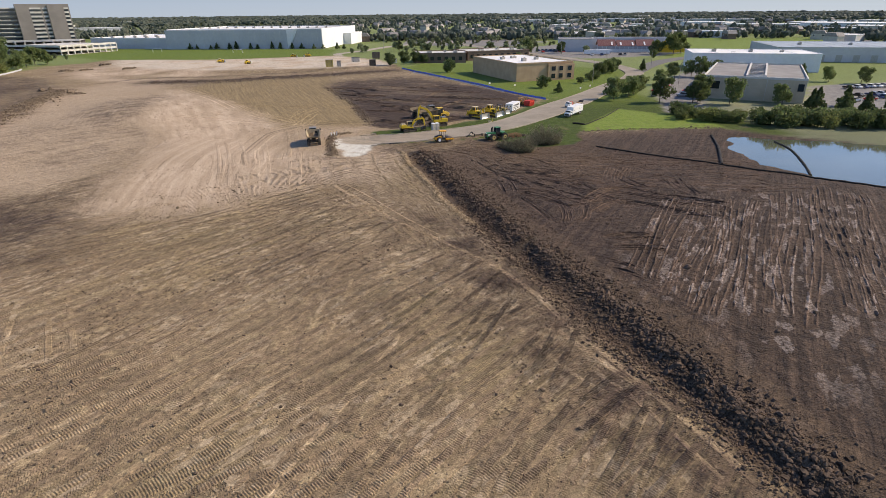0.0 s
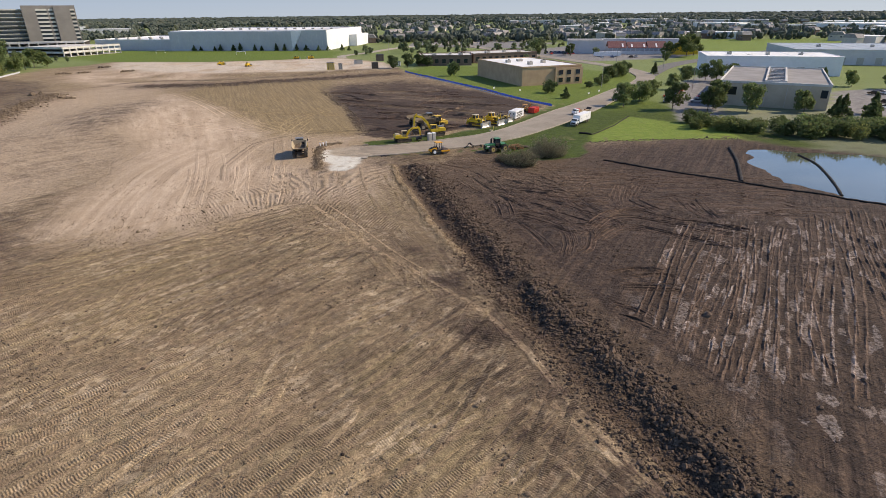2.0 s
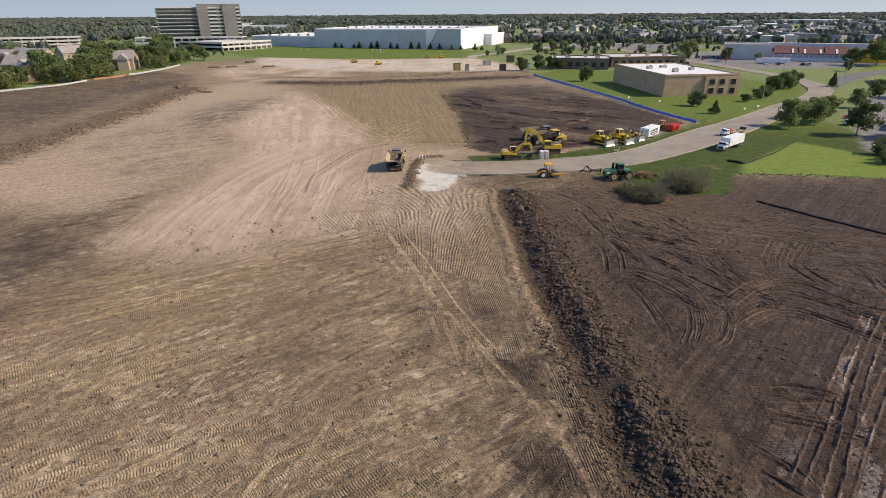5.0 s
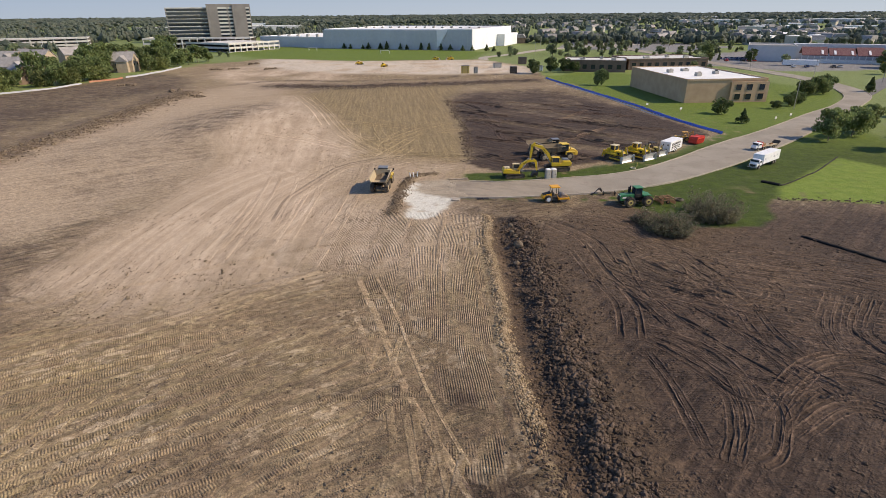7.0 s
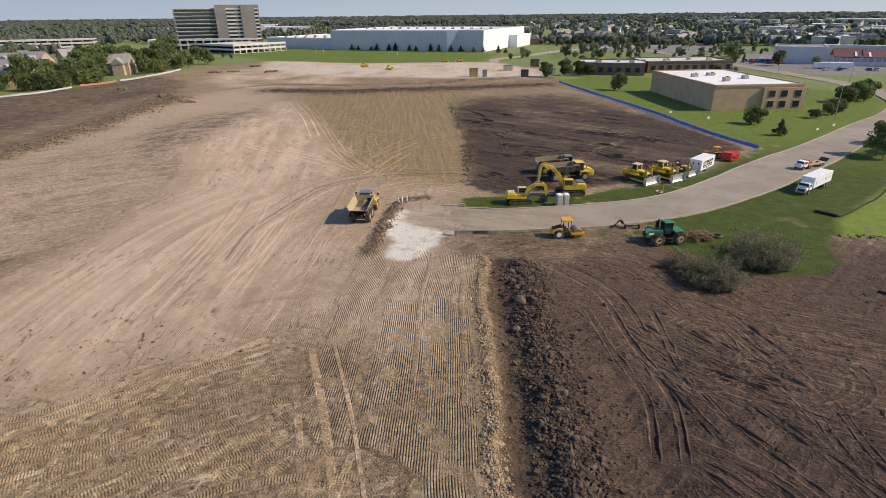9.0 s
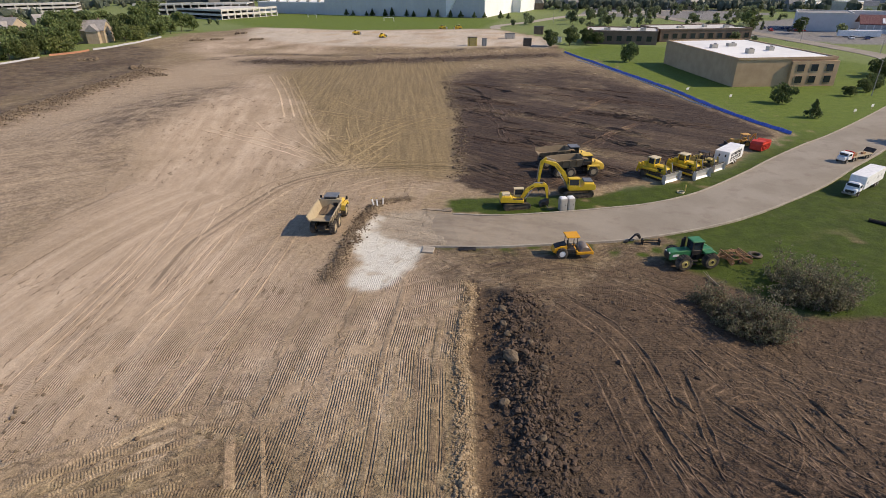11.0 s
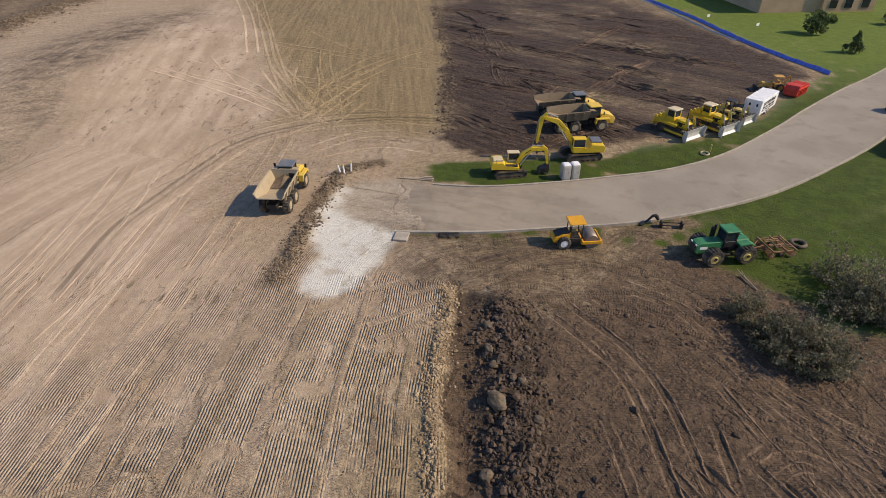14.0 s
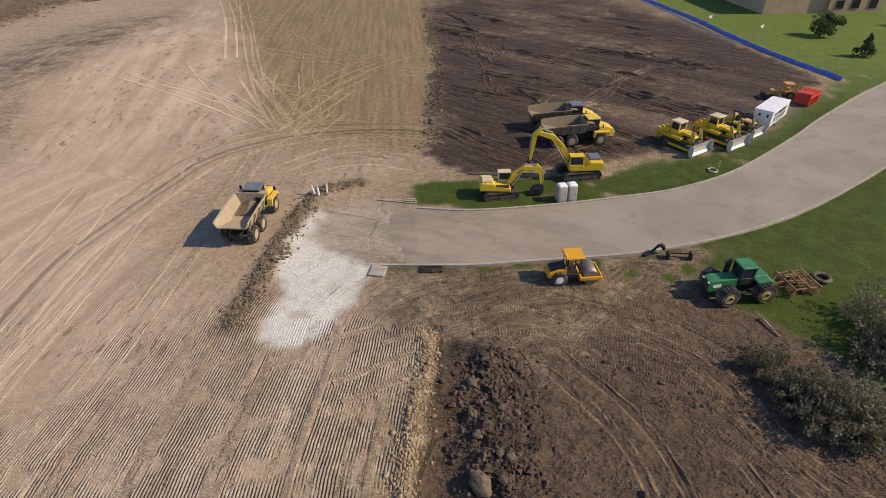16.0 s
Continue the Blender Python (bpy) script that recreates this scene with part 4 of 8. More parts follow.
def ground_material():
    n = Nodes("site_ground")
    lane = n.attr("lane", True)
    n_big, n_mid, n_fine = n.noise(0.07, 4), n.noise(0.55, 4), n.noise(5.0, 4, rough=0.7)
    streak = n.noise(1.0, 4, n.scaled(lane, (0.05, 1.1, 0)), 0.6)
    streak2 = n.noise(1.0, 3, n.scaled(lane, (0.16, 3.2, 0)), 0.6)
    gran = n.noise(12, 2)
    streak_mud = n.noise(0.3, 5, n.scaled(n.pos, (0.5, 1.5, 1)), 0.65)
    bent = n.shaken(lane, 1.3, 0.9)
    soil = n.mix(n.ramp(n_big, 0.35, 0.65), (0.236, 0.17, 0.098), (0.312, 0.231, 0.136))
    soil = n.mix(n.math("MULTIPLY", n.ramp(n.noise(0.035, 3), 0.45, 0.62), 0.55), soil, (0.262, 0.2, 0.096))
    soil = n.mix(n.ramp(streak, 0.35, 0.65), soil, (0.222, 0.156, 0.095))
    soil = n.mix(n.math("MULTIPLY", n.ramp(n_mid, 0.52, 0.68), 0.6), soil, (0.38, 0.29, 0.165))
    # smooth pressed plates with clean edges
    plate = n.math("MULTIPLY", n.ramp(n.cells(n.scaled(bent, (0.85, 1.7, 0))), 0.68, 0.71), n.ramp(n.noise(0.11, 3), 0.45, 0.57))
    soil = n.mix(n.math("MULTIPLY", plate, 0.6), soil, (0.4, 0.312, 0.205))
    olive_c = n.mix(n.ramp(streak, 0.3, 0.7), (0.195, 0.139, 0.072), (0.295, 0.218, 0.111))
    tan_c = n.mix(n.ramp(streak, 0.25, 0.72), (0.43, 0.318, 0.217), (0.525, 0.402, 0.283))
    tan_c = n.mix(n.math("MULTIPLY", n.ramp(n_big, 0.45, 0.72), 0.4), tan_c, (0.33, 0.243, 0.155))
    smear = n.noise(1.0, 4, n.scaled(bent, (0.055, 0.45, 0)), 0.6)
    tan_c = n.mix(n.math("MULTIPLY", n.ramp(smear, 0.5, 0.68), 0.6), tan_c, (0.58, 0.455, 0.33))
    tan_c = n.mix(n.math("MULTIPLY", n.ramp(smear, 0.5, 0.36), 0.55), tan_c, (0.345, 0.255, 0.17))
    dash = n.math("MULTIPLY", n.ramp(n.noise(1.0, 3, n.scaled(bent, (0.42, 2.3, 0)), 0.55), 0.6, 0.64), n.ramp(n.noise(0.075, 4), 0.43, 0.56))
    tan_c = n.mix(n.math("MULTIPLY", dash, 0.85), tan_c, (0.235, 0.17, 0.105))
    wb = n.mix(n.ramp(streak, 0.3, 0.7), (0.33, 0.245, 0.16), (0.44, 0.335, 0.228))
    dark_c = n.mix(n.ramp(streak, 0.35, 0.7), (0.042, 0.0265, 0.018), (0.086, 0.0555, 0.0375))
    sep = n.tree.nodes.new("ShaderNodeSeparateXYZ")
    n.link(lane, sep.inputs[0])
    band = n.math("DIVIDE", sep.outputs[1], 0.62)
    band_no = n.math("FLOOR", band)
    band_x = n.math("ABSOLUTE", n.math("SUBTRACT", n.math("SUBTRACT", band, band_no), 0.5))
    com = n.tree.nodes.new("ShaderNodeCombineXYZ")
    n.link(n.math("MULTIPLY", sep.outputs[0], 0.09), com.inputs[0])
    n.link(n.math("MULTIPLY", band_no, 7.31), com.inputs[1])
    pass_n = n.noise(1.0, 2, com.outputs[0], 0.5)
    cr = n.math("MULTIPLY", n.attr("crust"), n.ramp(n.cells(n.scaled(n.shaken(lane, 1.6, 0.7), (0.36, 1.0, 0))), 0.77, 0.81))
    dark_c = n.mix(n.math("MULTIPLY", cr, n.ramp(n.noise(2.6, 4, rough=0.65), 0.4, 0.52, 0.1, 0.95)), dark_c, (0.225, 0.182, 0.155))
    dark_c = n.mix(n.math("MULTIPLY", n.ramp(n.math("ADD", n.math("MULTIPLY", streak2, 0.5), n.math("MULTIPLY", n_mid, 0.5)), 0.52, 0.62), 0.35), dark_c, (0.155, 0.106, 0.074))
    dark_c = n.mix(n.math("MULTIPLY", n.attr("strip"), 0.8), dark_c, n.mix(n_mid, (0.088, 0.057, 0.034), (0.155, 0.105, 0.064)))
    clod_c = n.mix(n.ramp(n_fine, 0.3, 0.7), (0.036, 0.0255, 0.017), (0.092, 0.064, 0.042))
    c = n.mix(n.attr("olive"), soil, olive_c)
    c = n.mix(n.attr("tan"), c, tan_c)
    c = n.mix(n.attr("westbrown"), c, wb)
    dk = n.attr("dark")
    edge = n.math("MULTIPLY", n.math("MULTIPLY", dk, n.math("SUBTRACT", 1.0, dk)), 4.0)
    rag = n.math("ADD", n.math("SUBTRACT", n.math("ADD", streak2, n_mid), 1.0), n.math("SUBTRACT", n.noise(0.2, 4, rough=0.65), 0.5))
    dk = n.math("MINIMUM", n.math("MAXIMUM", n.math("ADD", dk, n.math("MULTIPLY", edge, n.math("MULTIPLY", rag, 1.6))), 0.0), 1.0)
    c = n.mix(dk, c, dark_c)
    c = n.mix(n.attr("clods"), c, clod_c)
    c = n.mix(n.attr("crumb"), c, n.mix(n.ramp(n_fine, 0.3, 0.7), (0.2, 0.145, 0.0837), (0.36, 0.28, 0.177)))
    pale = n.attr("pale")
    c = n.tone(c, n.math("ADD", 1.0, n.math("MULTIPLY", pale, n.ramp(n_mid, 0.32, 0.6, 0.32, 0.46))))
    c = n.tone(c, 0.92)
    c = n.mix(n.attr("mudded"), c, n.mix(n.ramp(streak_mud, 0.42, 0.6), (0.33, 0.262, 0.183), (0.215, 0.165, 0.112)))
    gv = n.mix(n.ramp(n_fine, 0.3, 0.75), (0.55, 0.52, 0.446), (0.66, 0.64, 0.558))
    gv = n.mix(n.math("MULTIPLY", n.ramp(n_mid, 0.5, 0.7), 0.6), gv, (0.38, 0.3, 0.205))
    rough_soil = n.math("SUBTRACT", 1.0, n.math("MULTIPLY", n.attr("tan"), 0.75))
    c = n.tone(c, n.math("ADD", 1.0, n.math("MULTIPLY", rough_soil, n.ramp(n_fine, 0.3, 0.7, -0.3, 0.3))))
    c = n.tone(c, n.math("ADD", 1.0, n.math("MULTIPLY", rough_soil, n.ramp(n.noise(1.7, 3), 0.3, 0.7, -0.2, 0.2))))
    c = n.tone(c, n.math("ADD", 1.0, n.math("MULTIPLY", n.math("MINIMUM", n.attr("rib"), 1.0), n.ramp(pass_n, 0.3, 0.7, -0.18, 0.34))))
    c = n.tone(c, n.ramp(gran, 0.3, 0.7, 0.83, 1.17))
    c = n.mix(n.attr("gravel"), c, n.tone(gv, n.ramp(gran, 0.25, 0.75, 0.9, 1.1)))
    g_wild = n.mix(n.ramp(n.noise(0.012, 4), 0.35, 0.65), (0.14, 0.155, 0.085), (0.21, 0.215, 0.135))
    g_lawn = n.mix(n.ramp(n_mid, 0.3, 0.7), (0.036, 0.056, 0.0035), (0.056, 0.086, 0.0055))
    g_meadow = n.mix(n.ramp(n_mid, 0.3, 0.7), (0.128, 0.19, 0.022), (0.172, 0.226, 0.036))
    g = n.mix(n.attr("lawn"), g_wild, g_lawn)
    g = n.mix(n.attr("meadow"), g, g_meadow)
    g = n.tone(g, n.ramp(n_fine, 0.2, 0.8, 0.7, 1.3))
    g = n.mix(n.math("MULTIPLY", n.ramp(n.noise(0.25, 4), 0.55, 0.75), 0.35), g, (0.11, 0.11, 0.04))
    c = n.mix(n.attr("grass"), c, g)
    c = n.mix(n.attr("pave"), c, n.tone(n.mix(0.0, (0.2, 0.19, 0.18), (0.2, 0.19, 0.18)), n.ramp(n_mid, 0.3, 0.7, 0.8, 1.25)))
    # relief: cleat marks across the lanes, ridges along them, clods
    chev = n.math("ADD", n.math("MULTIPLY", sep.outputs[0], 32.0), n.math("MULTIPLY", band_x, 6.0))
    chev = n.math("ADD", chev, n.math("ADD", n.math("MULTIPLY", n_mid, 5.0), n.math("MULTIPLY", band_no, 2.4)))
    groove = n.ramp(n.math("SINE", chev), -0.25, 0.35)
    worn = n.math("MULTIPLY", n.ramp(pass_n, 0.38, 0.46), n.math("MULTIPLY", n.ramp(n.noise(0.7, 3), 0.36, 0.44), n.ramp(band_x, 0.36, 0.47, 1.0, 0.0)))
    worn = n.math("MULTIPLY", worn, n.ramp(n.cells(n.scaled(lane, (0.42, 1.61, 0))), 0.42, 0.46))
    cleat = n.math("MULTIPLY", n.math("MULTIPLY", groove, n.attr("rib")), worn)
    # a later pass across the first, left in places
    over = n.shaken(n.pos, 0.5, 0.45)
    osep = n.tree.nodes.new("ShaderNodeSeparateXYZ")
    n.link(over, osep.inputs[0])
    across = n.math("ADD", n.math("MULTIPLY", osep.outputs[1], 32.0), n.math("MULTIPLY", osep.outputs[0], -9.0))
    spots = n.math("MULTIPLY", n.ramp(n.cells(n.scaled(over, (1.4, 0.4, 0))), 0.68, 0.72), n.ramp(n.noise(0.1, 3), 0.45, 0.56))
    cleat = n.math("ADD", cleat, n.math("MULTIPLY", n.math("MULTIPLY", n.ramp(n.math("SINE", across), -0.2, 0.5), spots), n.attr("rib")))
    crumbs = n.math("SUBTRACT", 1.0, n.voronoi(5.5, n.shaken(n.pos, 3.0, 0.35)))
    crumbs = n.math("MULTIPLY", crumbs, n.ramp(n.noise(0.9, 4, rough=0.65), 0.5, 0.6))
    flat = n.math("SUBTRACT", 1.0, n.math("MULTIPLY", plate, 0.8))
    tooth = n.math("ABSOLUTE", n.math("SINE", n.math("ADD", n.math("MULTIPLY", sep.outputs[1], 14.8), n.math("MULTIPLY", n_mid, 2.4))))
    ridges = n.math("MULTIPLY", tooth, n.math("MULTIPLY", n.attr("ridge"), n.ramp(n.noise(0.35, 4), 0.36, 0.56)))
    # single lanes among the ridges keep the cross prints of a track
    lane_pick = n.ramp(n.cells(n.scaled(n.shaken(lane, 0.8, 0.5), (0.04, 0.95, 0))), 0.72, 0.76)
    ridges = n.math("MULTIPLY", ridges, n.math("SUBTRACT", 1.0, lane_pick))
    cleat = n.math("ADD", cleat, n.math("MULTIPLY", n.math("MULTIPLY", groove, lane_pick), n.math("MULTIPLY", n.attr("ridge"), n.ramp(n.noise(0.6, 3), 0.4, 0.5))))
    h = n.math("ADD", n.math("MULTIPLY", n.math("MULTIPLY", cleat, 1.0), flat), n.math("MULTIPLY", ridges, 0.85))
    h = n.math("ADD", h, n.math("MULTIPLY", n.math("ADD", n.math("MULTIPLY", n_fine, 0.32), n.math("MULTIPLY", crumbs, 0.65)), n.math("MULTIPLY", rough_soil, flat)))
    h = n.math("ADD", h, n.math("MULTIPLY", streak2, n.math("MULTIPLY", rough_soil, 0.4)))
    h = n.math("ADD", h, n.math("MULTIPLY", dash, n.math("MULTIPLY", n.attr("tan"), -0.9)))
    h = n.math("ADD", h, n.math("MULTIPLY", gran, 0.25))
    lumpy = n.math("ADD", n.math("MULTIPLY", streak, 1.2), n.math("MULTIPLY", n.noise(1.1, 3, rough=0.5), 1.6))
    h = n.math("ADD", h, n.math("MULTIPLY", n.attr("dark"), lumpy))
    # broken clods and left prints in the dark earth
    broken = n.math("MULTIPLY", n.math("SUBTRACT", 1.0, n.voronoi(3.2, n.shaken(n.pos, 2.0, 0.4))), n.ramp(n.noise(0.45, 4, rough=0.6), 0.42, 0.58))
    print_spots = n.ramp(n.cells(n.scaled(over, (0.45, 1.1, 0))), 0.55, 0.59)
    prints = n.math("MULTIPLY", n.ramp(n.math("SINE", n.math("MULTIPLY", across, 0.62)), -0.3, 0.4), print_spots)
    h = n.math("ADD", h, n.math("MULTIPLY", n.attr("dark"), n.math("ADD", n.math("MULTIPLY", broken, 0.7), n.math("MULTIPLY", prints, 0.55))))
    h = n.math("ADD", n.math("MULTIPLY", h, n.math("SUBTRACT", 1.0, n.attr("grass"))), n.math("MULTIPLY", n.attr("grass"), n.math("ADD", n_fine, n.noise(1.4, 3))))
    return n.done(c, 0.93, 0.0, h, 0.14, 1.0)


M_ground = ground_material()
me.materials.append(M_ground)
tread_marks(M_ground)

# ---- road, kerbs, pond ----
KERB_N = [(-21.9, 140.2), (-17.1, 140.9), (-12.1, 141.8), (-7.7, 143.5), (-2.1, 146.2), (3.5, 149.3), (9.3, 152.9), (16, 159.5), (24, 171.3), (29.1, 179.9), (37.2, 192.4), (43.4, 201), (53, 216), (67, 239), (80, 259), (91, 283), (95, 305), (93, 332), (87, 356), (60, 430), (20, 540), (-30, 690)]
KERB_S = [(-17.4, 130.4), (-9.6, 132.7), (-5.6, 134.3), (3.9, 138.4), (9, 141.3), (14.4, 145.2), (20.2, 150.4), (26.5, 157.5), (34.5, 168), (42, 180), (49.5, 191.5), (61, 211), (72, 231), (84, 252), (99.5, 283), (104, 305), (102, 334), (96, 358), (69, 433), (29, 543), (-21, 693)]


def ribbon(name, left, right, z, n, mat, label, thick=0.0, crown=0.0, end_dip=0.0):
    a, b = smooth_line(left, n), smooth_line(right, n)
    bm = shape()
    rows = []
    for p, q in zip(a, b):
        dip = end_dip * max(0.0, 1 - len(rows) / 3.0)
        rows.append([bm.verts.new((*(p + (q - p) * k), z - dip + crown * (1 - abs(2 * k - 1)))) for k in (0, 0.25, 0.5, 0.75, 1)])
    for r, s in zip(rows[:-1], rows[1:]):
        for k in range(4):
            bm.faces.new((r[k], r[k + 1], s[k + 1], s[k]))
    if thick:
        g = bmesh.ops.extrude_face_region(bm, geom=list(bm.faces))
        for v in g["geom"]:
            if isinstance(v, bmesh.types.BMVert):
                v.co.z -= thick
    return tagged(part(name, bm, mat), label, name.split("_")[0], kind="structure")


def road_material():
    n = Nodes("worn_concrete_road")
    big, mid, fine = n.noise(0.12, 4), n.noise(0.9, 4), n.noise(14, 3)
    c = n.mix(n.ramp(big, 0.35, 0.65), (0.248, 0.214, 0.168), (0.305, 0.266, 0.213))
    # mud carried on from the site's end of the road
    sep = n.tree.nodes.new("ShaderNodeSeparateXYZ")
    n.link(n.pos, sep.inputs[0])
    mud = n.math("MULTIPLY", n.ramp(sep.outputs[0], -18, 14, 1.0, 0.0), n.ramp(mid, 0.3, 0.7, 0.55, 1.0))
    c = n.mix(n.math("MULTIPLY", mud, 0.85), c, n.mix(n.ramp(n.noise(0.22, 5, n.scaled(n.pos, (0.45, 1.6, 1)), 0.65), 0.42, 0.62), (0.34, 0.275, 0.2), (0.235, 0.185, 0.13)))
    c = n.mix(n.math("MULTIPLY", n.ramp(n.noise(0.35, 5, rough=0.65), 0.52, 0.66), 0.38), c, (0.19, 0.147, 0.114))
    c = n.tone(c, n.ramp(fine, 0.2, 0.8, 0.86, 1.14))
    return n.done(c, 0.88, 0.0, n.math("ADD", fine, mid), 0.012, 0.8)


M_road = road_material()
M_kerb = mottled("kerb_concrete", (0.3, 0.26, 0.21), (0.4, 0.35, 0.28), 1.2, 0.85, 0.005)
M_asphalt = mottled("asphalt", (0.12, 0.115, 0.11), (0.17, 0.16, 0.15), 0.4, 0.9, 0.005)
ribbon("road_site", KERB_N, KERB_S, 0.16, 420, M_road, "dusty grey concrete road curving off the site", 0.5, 0.06, 0.3)


def kerb(name, line, n, w, side):
    p = smooth_line(line, n)
    d = np.gradient(p, axis=0)
    nrm = np.stack([-d[:, 1], d[:, 0]], 1) / np.hypot(*d.T)[:, None] * side
    q = p + nrm * w
    return ribbon(name, p.tolist(), q.tolist(), 0.3, n, M_kerb, "pale concrete kerb along the road", 0.6)


kerb("kerb_north", KERB_N[1:17], 120, 0.24, 1)
kerb("kerb_south", KERB_S[:16], 120, 0.24, -1)
ribbon("road_branch", [(99, 284), (128, 335), (160, 372), (260, 460), (420, 560)], [(105, 300), (122, 343), (154, 380), (254, 469), (414, 570)], 0.14, 60, M_asphalt, "asphalt road branching east", 0.4)
ribbon("road_west", [(-76, 416), (-84, 445), (-70, 480), (-42, 560), (40, 640), (300, 760)], [(-70, 414), (-77, 445), (-63, 477), (-34, 553), (46, 632), (304, 752)], 0.14, 60, M_kerb, "pale concrete drive past the playing field", 0.4)


def water_material():
    n = Nodes("pond_water")
    n.bsdf.inputs["Specular IOR Level"].default_value = 0.5
    rip = n.math("ADD", n.noise(0.9, 3, n.scaled(n.pos, (1, 2.2, 1))), n.math("MULTIPLY", n.noise(6, 2), 0.3))
    return n.done(n.mix(n.ramp(n.noise(0.05, 2), 0.3, 0.7), (0.085, 0.095, 0.065), (0.13, 0.14, 0.1)), 0.06, 0.0, rip, 0.01, 0.25)


bm = shape()
bm.faces.new([bm.verts.new((x, y, -0.42)) for x, y in [(60, 128), (62, 108), (70, 94), (95, 64), (195, 72), (195, 138), (120, 138), (85, 140), (68, 142)]])
tagged(part("water", bm, water_material()), "still retention pond water reflecting the sky", "pond", kind="structure")

# ---- trees ----


def leaves(bm, centre, rx, rz, count, size, rng, hollow=0.35, low=-1.0):
    """A clump of small bent leaf sprays in an uneven ball."""
    for _ in range(count):
        while True:
            p = Vector((rng.uniform(-1, 1), rng.uniform(-1, 1), rng.uniform(low, 1)))
            if hollow < p.length < 1:
                break
        w = size * rng.uniform(0.6, 1.4)
        m = Matrix.Translation(centre + Vector((p.x * rx, p.y * rx, p.z * rz))) @ Euler([rng.uniform(0, 6.28) for _ in range(3)]).to_matrix().to_4x4()
        a = [bm.verts.new(m @ Vector(c)) for c in ((-w, -w * 0.5, 0), (w * 0.2, -w * 0.7, w * 0.2), (w, 0, 0), (w * 0.1, w * 0.7, w * 0.25), (-w * 0.8, w * 0.5, 0.1 * w))]
        bm.faces.new(a)


def make_tree(name, m, h, r, leaf_mat, seed, label, n=1700, size=0.29, trunk_h=0.17, shape_kind="round", category="tree", group="", stems=1):
    rng = random.Random(seed)
    t = thing(name, m, label, category, group)
    bm = shape()
    tips = []
    for s in range(stems):
        lean = Vector((rng.uniform(-0.12, 0.12), rng.uniform(-0.12, 0.12), 0)) * (h if stems > 1 else h * 0.25)
        top = Vector((0, 0, h * 0.8)) + lean
        rod(bm, (lean.x * 0.1, lean.y * 0.1, -0.3), top * 0.5, 0.035 * h * 0.55, 0.02 * h * 0.55, 7)
        rod(bm, top * 0.49, top, 0.02 * h * 0.55, 0.006 * h, 6)
        for k in range(11):
            f = trunk_h + (0.88 - trunk_h) * (k + rng.random()) / 11
            a = rng.uniform(0, 6.28)
            width = r * (math.sqrt(max(0.05, 1 - ((f - 0.5) / 0.6) ** 2)) if shape_kind == "round" else max(0.1, 0.8 - 0.8 * f))
            reach = width * rng.uniform(0.5, 1.0)
            tip = top * f / 0.8 * 0.95 + Vector((math.cos(a) * reach, math.sin(a) * reach, h * rng.uniform(0.04, 0.13)))
            rod(bm, top * f * 0.95, tip, 0.008 * h, 0.003 * h, 5)
            tips.append((tip, width))
    part("trunk", bm, M_bark, t)
    bm = shape()
    each = n // (len(tips) + 3)
    for tip, width in tips:
        s = rng.uniform(0.75, 1.25)
        leaves(bm, tip, width * 0.5 * s, width * 0.42 * s, each, size, rng)
    if shape_kind == "cone":
        for k in range(8):
            f = 0.1 + 0.115 * k
            leaves(bm, Vector((rng.uniform(-0.1, 0.1), rng.uniform(-0.1, 0.1), h * f)), r * (1.05 - f) * rng.uniform(0.85, 1.1), h * 0.07, each // 2, size, rng, 0.2)
        leaves(bm, Vector((0, 0, h * 0.97)), r * 0.1, h * 0.08, each // 4, size * 0.6, rng, 0.0)
    else:
        mid_h = h * (0.5 + trunk_h * 0.45)
        leaves(bm, Vector((0, 0, mid_h)), r * 0.62, h * 0.36, each * 2, size, rng)
        leaves(bm, Vector((rng.uniform(-0.3, 0.3) * r, rng.uniform(-0.3, 0.3) * r, h * 0.9)), r * 0.36, h * 0.12, each, size, rng)
    part("crown", bm, leaf_mat, t)
    return t


def at_ground(x, y, turn=0.0, scale=1.0, sink=0.0):
    return pose(x, y, ground_z(x, y) - sink, 0, 0, turn) @ Matrix.Scale(scale, 4)


L_TREE = "broad-crowned young deciduous tree in full leaf"
kinds = [
    make_tree("tree", pose(60.6, 198.7, 0), 7.4, 3.2, M_leaf, 1, L_TREE + " beside the road", group="trees round the site"),
    make_tree("tree", pose(74, 191, 0), 8.6, 3.3, M_leaf_dark, 2, L_TREE + " by the car park", group="trees round the site"),
    make_tree("tree", pose(41.7, 233.4, 0), 4.6, 2.4, M_leaf_dark, 3, "low rounded lawn tree in full leaf", 1400, 0.23, 0.15, group="trees round the site"),
    make_tree("tree", pose(-31.3, 333.7, 0), 7.8, 3.0, M_leaf_dark, 4, L_TREE + " at the lawn's edge", 1300, 0.33, group="trees round the site"),
    make_tree("conifer", pose(44.7, 218.2, 0), 4.2, 2.1, M_leaf_dark, 5, "small dark spruce on the lawn", 1200, 0.2, 0.08, "cone", "tree", "trees round the site"),
    make_tree("tree", pose(163, 408, 0), 14.5, 6.5, M_leaf, 6, "large old deciduous tree with a wide crown", 2200, 0.48, 0.25, group="trees round the site"),
    make_tree("shrub", pose(76, 157, 0), 3.6, 2.6, M_leaf_light, 7, "dense pondside shrub with yellowish leaves", 1200, 0.22, 0.05, category="shrub", group="shrubs by the pond", stems=3),
    make_tree("shrub", pose(92, 148, 0), 5.2, 3.4, M_leaf_dark, 8, "dense dark pondside shrub", 1400, 0.27, 0.05, category="shrub", group="shrubs by the pond", stems=3),
]
rng = random.Random(12)
FAR_GROUP = "trees in the distance"
